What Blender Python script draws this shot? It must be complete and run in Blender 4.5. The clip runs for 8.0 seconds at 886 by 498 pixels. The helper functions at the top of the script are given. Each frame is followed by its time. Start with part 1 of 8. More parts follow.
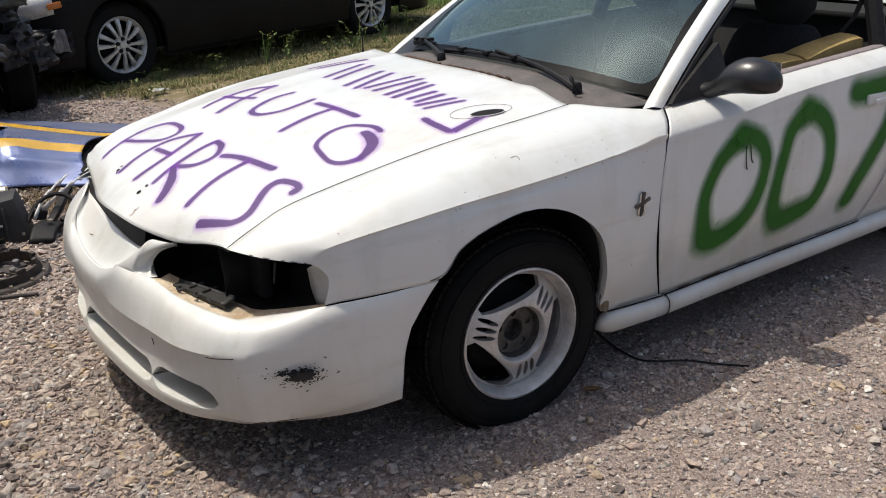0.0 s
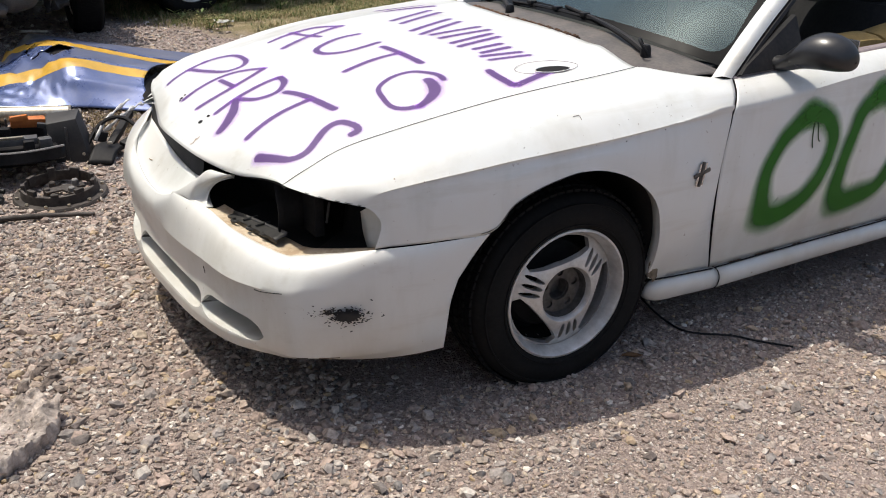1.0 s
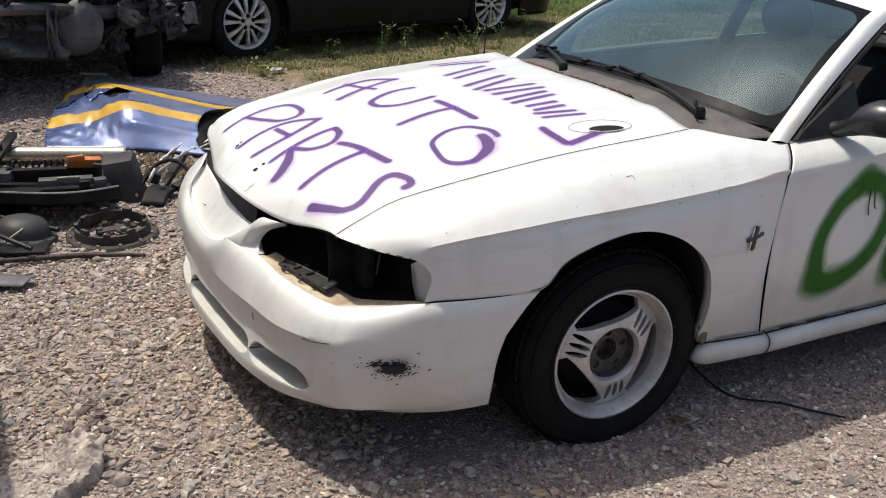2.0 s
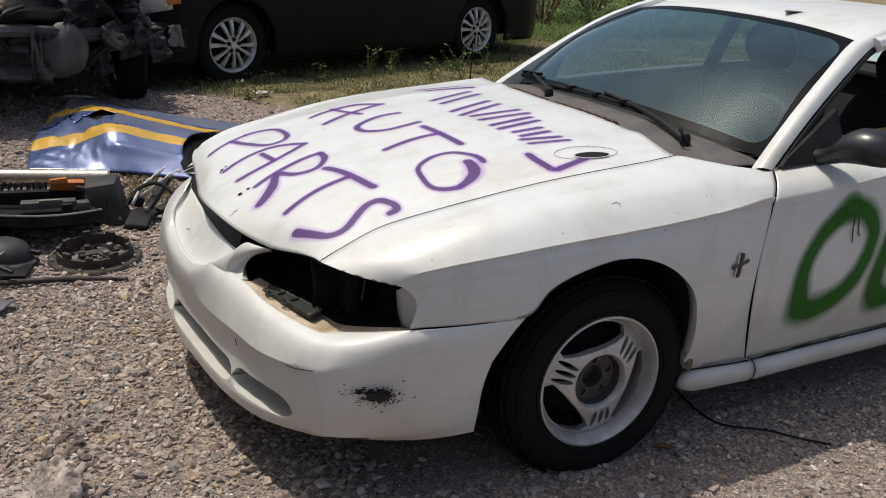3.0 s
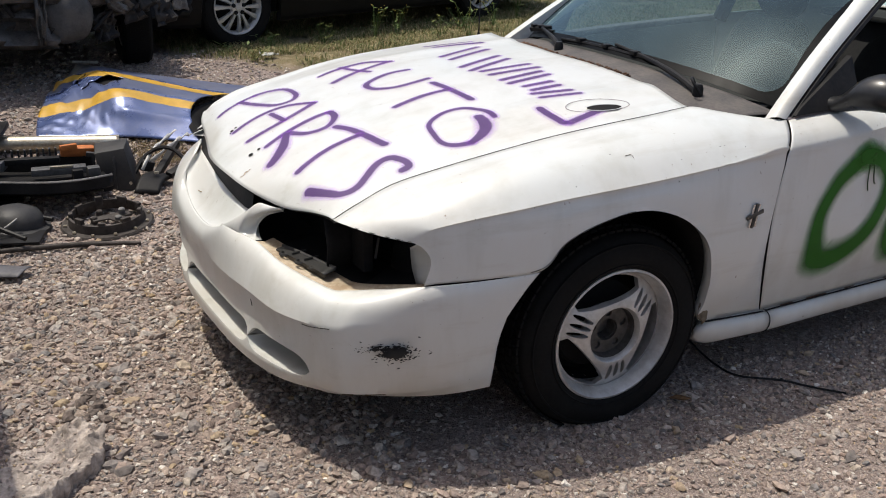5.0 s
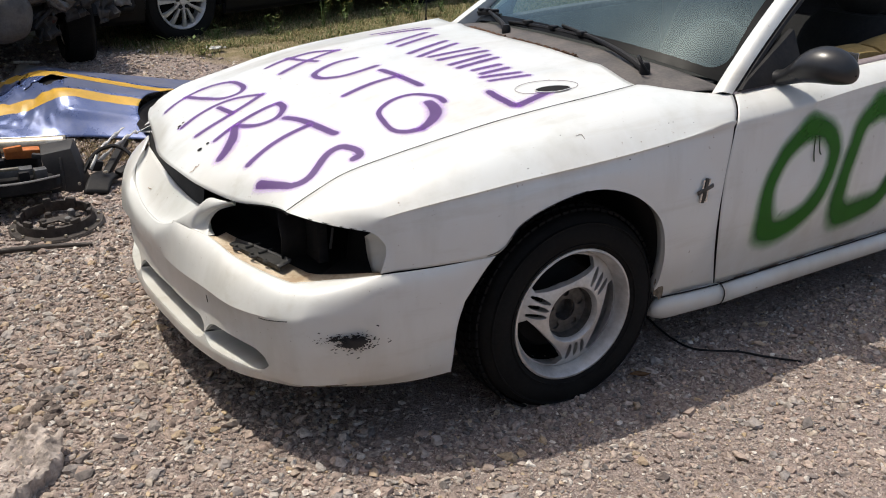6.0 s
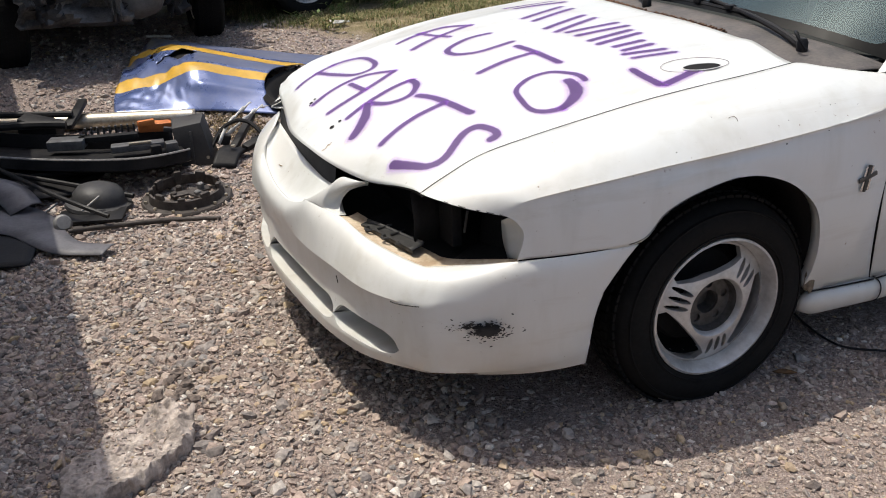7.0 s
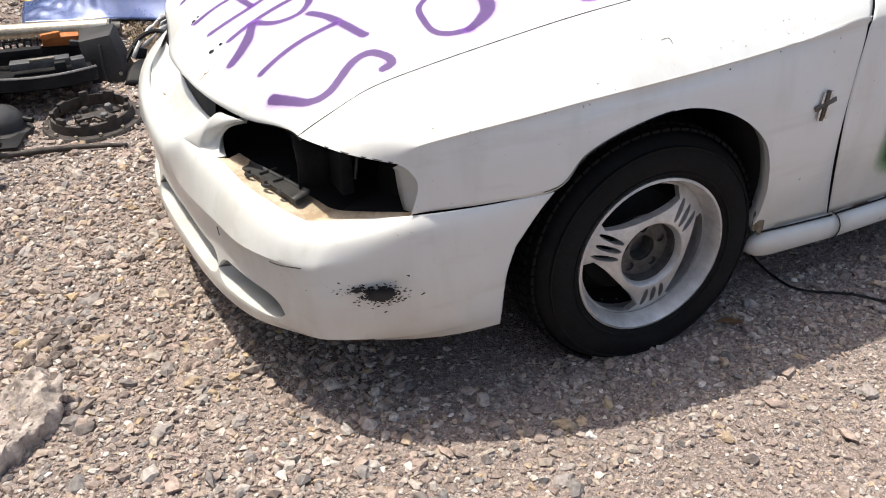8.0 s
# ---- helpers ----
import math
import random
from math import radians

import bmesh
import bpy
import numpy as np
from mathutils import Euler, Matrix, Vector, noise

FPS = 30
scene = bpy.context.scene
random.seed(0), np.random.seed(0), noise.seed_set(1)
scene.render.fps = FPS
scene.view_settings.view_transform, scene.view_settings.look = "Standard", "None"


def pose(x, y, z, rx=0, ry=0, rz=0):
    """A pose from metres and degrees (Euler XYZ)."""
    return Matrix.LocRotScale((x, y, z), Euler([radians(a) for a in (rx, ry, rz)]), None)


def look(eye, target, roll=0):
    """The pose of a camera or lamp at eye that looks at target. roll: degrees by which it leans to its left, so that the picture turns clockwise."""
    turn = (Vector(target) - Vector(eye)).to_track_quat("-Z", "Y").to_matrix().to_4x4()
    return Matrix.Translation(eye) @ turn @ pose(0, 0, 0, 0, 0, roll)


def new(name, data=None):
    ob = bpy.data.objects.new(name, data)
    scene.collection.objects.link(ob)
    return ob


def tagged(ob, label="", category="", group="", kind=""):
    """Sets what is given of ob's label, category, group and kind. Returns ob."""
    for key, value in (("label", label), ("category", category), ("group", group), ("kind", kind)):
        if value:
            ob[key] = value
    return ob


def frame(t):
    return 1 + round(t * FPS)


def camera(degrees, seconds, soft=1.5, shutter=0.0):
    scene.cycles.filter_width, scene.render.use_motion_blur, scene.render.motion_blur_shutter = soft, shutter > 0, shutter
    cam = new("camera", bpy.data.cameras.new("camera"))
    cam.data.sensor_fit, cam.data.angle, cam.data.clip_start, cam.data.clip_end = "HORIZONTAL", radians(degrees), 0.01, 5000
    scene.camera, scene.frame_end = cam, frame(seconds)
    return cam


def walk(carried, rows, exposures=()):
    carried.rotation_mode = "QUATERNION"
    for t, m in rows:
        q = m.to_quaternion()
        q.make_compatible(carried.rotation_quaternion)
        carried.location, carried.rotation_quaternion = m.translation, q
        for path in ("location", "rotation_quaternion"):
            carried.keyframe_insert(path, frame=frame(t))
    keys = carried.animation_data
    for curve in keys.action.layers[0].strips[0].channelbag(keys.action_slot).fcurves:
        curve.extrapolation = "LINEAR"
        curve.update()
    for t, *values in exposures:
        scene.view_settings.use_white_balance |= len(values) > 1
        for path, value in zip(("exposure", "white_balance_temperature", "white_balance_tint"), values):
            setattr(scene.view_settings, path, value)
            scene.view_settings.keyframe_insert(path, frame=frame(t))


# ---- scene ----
cam = camera(50.5, 8.0, 1.0)
METRES, EYE, TILT, LEAN, TURN = 8.0, 1.5, 0.0, 0.0, 0.0
PATH = [
    (0, (-1.675, -2.849, 1.608), (-0.617, -1.308, 0.896), -2.6),
    (0.2, (-1.685, -2.843, 1.605), (-0.695, -1.291, 0.824), -1.1),
    (0.5, (-1.693, -2.846, 1.608), (-0.741, -1.283, 0.801), 0.1),
    (1, (-1.693, -2.842, 1.607), (-0.737, -1.28, 0.803), 1.1),
    (1.5, (-1.714, -2.819, 1.621), (-0.813, -1.204, 0.858), 1.8),
    (1.7, (-1.717, -2.819, 1.621), (-0.822, -1.189, 0.884), 2.0),
    (2.8, (-1.713, -2.803, 1.624), (-0.782, -1.166, 0.951), 2.9),
    (3, (-1.711, -2.802, 1.626), (-0.774, -1.165, 0.962), 2.7),
    (3.5, (-1.714, -2.8, 1.622), (-0.831, -1.16, 0.893), 2.5),
    (4, (-1.729, -2.795, 1.624), (-0.807, -1.187, 0.873), 3.2),
    (4.5, (-1.722, -2.789, 1.622), (-0.815, -1.166, 0.884), 2.4),
    (4.7, (-1.723, -2.792, 1.618), (-0.818, -1.168, 0.881), 2.0),
    (5.8, (-1.709, -2.805, 1.605), (-0.77, -1.214, 0.838), -0.5),
    (6, (-1.709, -2.802, 1.606), (-0.732, -1.234, 0.841), -0.1),
    (6.5, (-1.717, -2.784, 1.604), (-0.714, -1.241, 0.822), 0.1),
    (6.8, (-1.727, -2.724, 1.598), (-0.841, -1.118, 0.8), -0.5),
    (7, (-1.724, -2.675, 1.594), (-0.96, -1.015, 0.782), -1.5),
    (7.2, (-1.666, -2.654, 1.578), (-0.925, -0.997, 0.738), -1.5),
    (7.5, (-1.57, -2.58, 1.552), (-0.817, -0.982, 0.614), -1.4),
    (7.8, (-1.443, -2.493, 1.556), (-0.676, -0.935, 0.561), -1.7),
    (8, (-1.36, -2.438, 1.559), (-0.618, -0.88, 0.548), -2.1),
]
walk(cam, [(t, look(eye, target, roll)) for t, eye, target, roll in PATH],
     exposures=[(0, 0.0), (0.5, 0.12), (1, 0.21), (1.5, 0.21), (3, -0.30), (3.5, -0.27), (4, -0.10), (4.5, -0.12), (6, 0.02), (6.5, 0.09), (7, 0.11), (7.5, 0.29), (8, 0.56)])

# ---- world, sun ----
SUN = Vector((-0.20, 0.235, 1.0)).normalized()
world = bpy.data.worlds.new("sky")
scene.world = world
world.use_nodes = True
wn = world.node_tree.nodes
sky = wn.new("ShaderNodeTexSky")
sky.sky_type = "NISHITA"
sky.sun_disc = False
sky.sun_elevation = math.asin(SUN.z)
sky.sun_rotation = math.atan2(SUN.x, SUN.y)
sky.air_density, sky.dust_density, sky.ozone_density = 1.0, 4.0, 0.9
wn["Background"].inputs["Strength"].default_value = 0.150
world.node_tree.links.new(sky.outputs[0], wn["Background"].inputs["Color"])
sun_data = bpy.data.lights.new("sun", "SUN")
sun_data.energy = 3.65
sun_data.angle = radians(0.53)
sun_data.color = (1.0, 0.945, 0.84)
sun = new("sun", sun_data)
sun.matrix_world = look(SUN * 30, (0, 0, 0))


# ---- materials ----
def material(name, color=(0.5, 0.5, 0.5), rough=0.6, metal=0.0, coat=0.0, spec=0.5):
    m = bpy.data.materials.new(name)
    m.use_nodes = True
    p = m.node_tree.nodes["Principled BSDF"]
    p.inputs["Base Color"].default_value = (*color, 1)
    p.inputs["Roughness"].default_value = rough
    p.inputs["Metallic"].default_value = metal
    p.inputs["Coat Weight"].default_value = coat
    p.inputs["Coat Roughness"].default_value = 0.12
    p.inputs["Specular IOR Level"].default_value = spec
    return m


def node(m, kind, **values):
    n = m.node_tree.nodes.new(kind)
    for key, value in values.items():
        if key in n.inputs:
            n.inputs[key].default_value = value
    return n


def link(m, a, b):
    m.node_tree.links.new(a, b)


def coords(m, scale=(1, 1, 1), which="Object"):
    t = m.node_tree.nodes.new("ShaderNodeTexCoord")
    mp = m.node_tree.nodes.new("ShaderNodeMapping")
    mp.inputs["Scale"].default_value = scale
    link(m, t.outputs[which], mp.inputs["Vector"])
    return mp.outputs["Vector"]


def noise_tex(m, scale, detail=4.0, rough=0.55, vec=None):
    n = node(m, "ShaderNodeTexNoise", Scale=scale, Detail=detail, Roughness=rough)
    link(m, vec if vec is not None else coords(m), n.inputs["Vector"])
    return n.outputs["Fac"]


def ramp(m, fac, stops):
    r = m.node_tree.nodes.new("ShaderNodeValToRGB")
    els = r.color_ramp.elements
    while len(els) < len(stops):
        els.new(0.5)
    for e, (pos, col) in zip(els, stops):
        e.position = pos
        e.color = (*col, 1) if len(col) == 3 else col
    link(m, fac, r.inputs["Fac"])
    return r.outputs["Color"]


def mix(m, fac, a, b, mode="MIX"):
    n = m.node_tree.nodes.new("ShaderNodeMix")
    n.data_type = "RGBA"
    n.blend_type = mode
    for value, socket in ((fac, n.inputs[0]), (a, n.inputs[6]), (b, n.inputs[7])):
        if isinstance(value, (int, float)):
            socket.default_value = value
        elif isinstance(value, tuple):
            socket.default_value = (*value, 1)
        else:
            link(m, value, socket)
    return n.outputs[2]


def bump(m, height, strength=0.3, dist=0.01):
    b = node(m, "ShaderNodeBump", Strength=strength, Distance=dist)
    link(m, height, b.inputs["Height"])
    link(m, b.outputs["Normal"], m.node_tree.nodes["Principled BSDF"].inputs["Normal"])
    return b


def base(m, color=None, rough=None):
    p = m.node_tree.nodes["Principled BSDF"]
    if color is not None:
        link(m, color, p.inputs["Base Color"])
    if rough is not None:
        link(m, rough, p.inputs["Roughness"])


def worn(name, a, b, scale=6.0, rough=(0.5, 0.75), metal=0.0, fine=80.0, relief=0.15, coat=0.0, lo=0.38, hi=0.64):
    """Two tones mixed by broad and fine noise, uneven gloss, fine relief."""
    m = material(name, a, rough[0], metal, coat)
    broad, small = noise_tex(m, scale, 5.0, 0.6), noise_tex(m, fine, 3.0)
    fac = mix(m, 0.3, broad, small)
    base(m, ramp(m, fac, [(lo, a), (hi, b)]), ramp(m, broad, [(0.3, (rough[0],) * 3), (0.7, (rough[1],) * 3)]))
    if relief:
        bump(m, small, relief, 0.004)
    return m


def car_paint():
    m = material("white_car_paint", (0.78, 0.78, 0.76), 0.34, 0.0, 0.45)
    broad, small = noise_tex(m, 2.3, 6.0, 0.62), noise_tex(m, 55.0, 4.0, 0.6)
    dust = ramp(m, broad, [(0.35, (0.672, 0.692, 0.675)), (0.75, (0.640, 0.625, 0.582))])
    specks = ramp(m, small, [(0.24, (0.42, 0.34, 0.27)), (0.31, (1, 1, 1))])
    # road dirt thrown up along the rocker and behind the wheels
    sep = m.node_tree.nodes.new("ShaderNodeSeparateXYZ")
    link(m, coords(m), sep.inputs[0])
    low = node(m, "ShaderNodeMapRange")
    for key, value in (("From Min", 0.20), ("From Max", 0.42), ("To Min", 0.55), ("To Max", 0.0)):
        low.inputs[key].default_value = value
    link(m, sep.outputs[2], low.inputs[0])
    grime = mix(m, 1.0, low.outputs[0], ramp(m, broad, [(0.4, (0.1, 0.1, 0.1)), (0.65, (1, 1, 1))]), "MULTIPLY")
    streak = noise_tex(m, 1.0, 5.0, 0.6, coords(m, (7, 7, 1.3)))
    smear = noise_tex(m, 1.0, 5.0, 0.65, coords(m, (1.5, 11, 16)))
    col = mix(m, 1.0, dust, specks, "MULTIPLY")
    col = mix(m, 1.0, col, ramp(m, streak, [(0.30, (0.88, 0.875, 0.85)), (0.52, (1, 1, 1))]), "MULTIPLY")
    col = mix(m, 1.0, col, ramp(m, smear, [(0.28, (0.90, 0.885, 0.86)), (0.45, (1, 1, 1))]), "MULTIPLY")
    col = mix(m, grime, col, (0.50, 0.45, 0.37))
    base(m, col, ramp(m, broad, [(0.3, (0.30,) * 3), (0.7, (0.46,) * 3)]))
    bump(m, small, 0.03, 0.002)
    return m


PAINT = car_paint()
BLACK_PLASTIC = worn("black_plastic", (0.010, 0.010, 0.011), (0.024, 0.023, 0.023), 9.0, (0.4, 0.6), relief=0.1)
GREY_PLASTIC = worn("grey_plastic", (0.020, 0.020, 0.0215), (0.042, 0.040, 0.039), 9.0, (0.5, 0.7))
COWL_PLASTIC = worn("weathered_cowl_plastic", (0.055, 0.05, 0.048), (0.12, 0.105, 0.095), 14.0, (0.6, 0.8))
BRACKET = worn("dusty_black_moulding", (0.012, 0.012, 0.0125), (0.030, 0.029, 0.027), 25.0, (0.45, 0.65), relief=0.1)
# near-black for dark parts and joints, and for deep shade put into recesses
DARK_VOID = worn("black_parts_and_recess_shade", (0.010, 0.0097, 0.010), (0.020, 0.0185, 0.018), 12.0, (0.7, 0.9))
RUBBER = worn("tyre_rubber", (0.0068, 0.0066, 0.0064), (0.0145, 0.0138, 0.013), 7.0, (0.75, 0.92), relief=0.1)
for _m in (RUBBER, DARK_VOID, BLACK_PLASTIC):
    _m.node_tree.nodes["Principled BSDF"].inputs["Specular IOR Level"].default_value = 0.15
ALLOY = worn("brushed_alloy", (0.63, 0.62, 0.60), (0.45, 0.435, 0.41), 16.0, (0.38, 0.55), 0.55, relief=0.05)
DIRTY_METAL = worn("dirty_hub_metal", (0.12, 0.112, 0.104), (0.06, 0.054, 0.048), 30.0, (0.5, 0.7), 0.5)
STEEL = worn("weathered_steel_tube", (0.55, 0.52, 0.44), (0.34, 0.29, 0.22), 10.0, (0.28, 0.5), 0.85)
TAN_DIRT = worn("stained_inner_plastic", (0.52, 0.43, 0.31), (0.34, 0.25, 0.16), 12.0, (0.6, 0.85), lo=0.42, hi=0.6)
FELT = worn("frayed_window_felt", (0.17, 0.14, 0.145), (0.26, 0.22, 0.22), 40.0, (0.85, 0.95))
FOAM = worn("yellow_seat_foam", (0.40, 0.28, 0.10), (0.26, 0.18, 0.065), 12.0, (0.9, 1.0), relief=0.35)
SEAT_CLOTH = worn("black_seat_cloth", (0.014, 0.014, 0.015), (0.028, 0.027, 0.027), 20.0, (0.85, 0.95), relief=0.25)
CABIN = worn("grey_cabin_trim", (0.018, 0.020, 0.021), (0.034, 0.036, 0.037), 8.0, (0.7, 0.85))
RUST = worn("surface_rust", (0.14, 0.07, 0.035), (0.07, 0.04, 0.025), 25.0, (0.75, 0.95), 0.2, relief=0.4)
# white inlet lining, with the shade of the slot put into its grey
INLET_SHADE = worn("shaded_white_inlet", (0.30, 0.31, 0.32), (0.20, 0.205, 0.21), 8.0, (0.5, 0.7))
CHROME = material("chrome_badge", (0.55, 0.55, 0.55), 0.22, 0.9)
GREY_METAL = worn("grey_cast_metal", (0.22, 0.215, 0.21), (0.13, 0.125, 0.12), 11.0, (0.5, 0.7), 0.4, relief=0.3)
CHIP = material("exposed_black_bumper", (0.02, 0.019, 0.019), 0.7)

GLASS = bpy.data.materials.new("windshield_glass")
GLASS.use_nodes = True
_p = GLASS.node_tree.nodes["Principled BSDF"]
_out = GLASS.node_tree.nodes["Material Output"]
_tr = GLASS.node_tree.nodes.new("ShaderNodeBsdfTransparent")
_tr.inputs["Color"].default_value = (0.25, 0.375, 0.39, 1)
_gl = GLASS.node_tree.nodes.new("ShaderNodeBsdfGlossy")
_gl.inputs["Roughness"].default_value = 0.01
_gl.inputs["Color"].default_value = (0.72, 0.93, 1.0, 1)
_df = GLASS.node_tree.nodes.new("ShaderNodeBsdfDiffuse")
_df.inputs["Color"].default_value = (0.26, 0.40, 0.44, 1)
_fr = GLASS.node_tree.nodes.new("ShaderNodeFresnel")
_fr.inputs["IOR"].default_value = 1.55
_m1 = GLASS.node_tree.nodes.new("ShaderNodeMixShader")
_m2 = GLASS.node_tree.nodes.new("ShaderNodeMixShader")
link(GLASS, ramp(GLASS, noise_tex(GLASS, 5.0, 6.0, 0.65), [(0.30, (0.035,) * 3), (0.75, (0.115,) * 3)]), _m1.inputs[0])
link(GLASS, _tr.outputs[0], _m1.inputs[1])
link(GLASS, _df.outputs[0], _m1.inputs[2])
link(GLASS, _fr.outputs[0], _m2.inputs[0])
link(GLASS, _m1.outputs[0], _m2.inputs[1])
link(GLASS, _gl.outputs[0], _m2.inputs[2])
link(GLASS, _m2.outputs[0], _out.inputs["Surface"])
GLASS.node_tree.nodes.remove(_p)


def spray(name, color, haze, rim):
    """Spray paint that thins out towards the edge of its stroke: 'edge' runs from 0 in the middle to 1 at the rim."""
    m = material(name, color, 0.6, spec=0.25)
    p, out = m.node_tree.nodes["Principled BSDF"], m.node_tree.nodes["Material Output"]
    at = m.node_tree.nodes.new("ShaderNodeAttribute")
    at.attribute_name = "edge"
    speck = noise_tex(m, 220.0, 2.0)
    cloud = noise_tex(m, 14.0, 3.0)
    e = node(m, "ShaderNodeMath")
    e.operation = "MULTIPLY_ADD"
    link(m, speck, e.inputs[0])
    e.inputs[1].default_value = 0.22
    link(m, at.outputs["Fac"], e.inputs[2])
    e2 = node(m, "ShaderNodeMath")
    e2.operation = "MULTIPLY_ADD"
    link(m, cloud, e2.inputs[0])
    e2.inputs[1].default_value = 0.16
    link(m, e.outputs[0], e2.inputs[2])
    a = ramp(m, e2.outputs[0], haze)
    core = mix(m, cloud, color, tuple(min(1, c * 1.4 + 0.004) for c in color))
    thin = ramp(m, e2.outputs[0], [(rim[0], (0, 0, 0)), (rim[1], (1, 1, 1))])
    base(m, mix(m, thin, core, rim[2]))
    tr = m.node_tree.nodes.new("ShaderNodeBsdfTransparent")
    mx = m.node_tree.nodes.new("ShaderNodeMixShader")
    link(m, a, mx.inputs[0])
    link(m, tr.outputs[0], mx.inputs[1])
    link(m, p.outputs[0], mx.inputs[2])
    link(m, mx.outputs[0], out.inputs["Surface"])
    return m


PURPLE = spray("purple_spray_paint", (0.056, 0.018, 0.112), [(0.50, (0.93,) * 3), (0.60, (0.42,) * 3), (0.76, (0.20,) * 3), (1.14, (0.0,) * 3)], (0.52, 0.66, (0.30, 0.06, 0.62)))
PURPLE.node_tree.nodes["Principled BSDF"].inputs["Roughness"].default_value = 0.55
GREEN = spray("green_spray_paint", (0.014, 0.100, 0.004), [(0.46, (0.97,) * 3), (0.68, (0.50,) * 3), (0.88, (0.18,) * 3), (1.14, (0.0,) * 3)], (0.5, 0.8, (0.05, 0.22, 0.012)))


# ---- geometry helpers ----
def cr(points, n):
    """n samples of a Catmull-Rom curve through points (rows), by index."""
    p = np.asarray(points, float)
    if len(p) == 1:
        return np.repeat(p, n, 0)
    if len(p) == 2:
        w = np.linspace(0, 1, n).reshape((-1,) + (1,) * (p.ndim - 1))
        return p[0] * (1 - w) + p[1] * w
    tan = np.empty_like(p)
    tan[1:-1] = (p[2:] - p[:-2]) / 2
    tan[0], tan[-1] = 1.5 * (p[1] - p[0]) - 0.5 * tan[1], 1.5 * (p[-1] - p[-2]) - 0.5 * tan[-2]
    t = np.linspace(0, len(p) - 1, n)
    i = np.minimum(t.astype(int), len(p) - 2)
    w = (t - i).reshape((-1,) + (1,) * (p.ndim - 1))
    return (2 * w**3 - 3 * w**2 + 1) * p[i] + (w**3 - 2 * w**2 + w) * tan[i] + (3 * w**2 - 2 * w**3) * p[i + 1] + (w**3 - w**2) * tan[i + 1]


def loft(stations, nu, nv):
    """A smooth sheet through stations, each a row of points; nu samples along, nv across."""
    p = cr(np.asarray(stations, float), nu)
    return cr(np.swapaxes(p, 0, 1), nv).swapaxes(0, 1)


def face_away(bm, heart):
    """Turns each connected sheet so that it faces away from heart."""
    left = set(bm.faces)
    while left:
        seed = left.pop()
        island, front = [seed], [seed]
        while front:
            f = front.pop()
            for e in f.edges:
                for o in e.link_faces:
                    if o in left:
                        left.discard(o)
                        island.append(o)
                        front.append(o)
        if sum(f.normal.dot(f.calc_center_median() - heart) * f.calc_area() for f in island) < 0:
            bmesh.ops.reverse_faces(bm, faces=island)


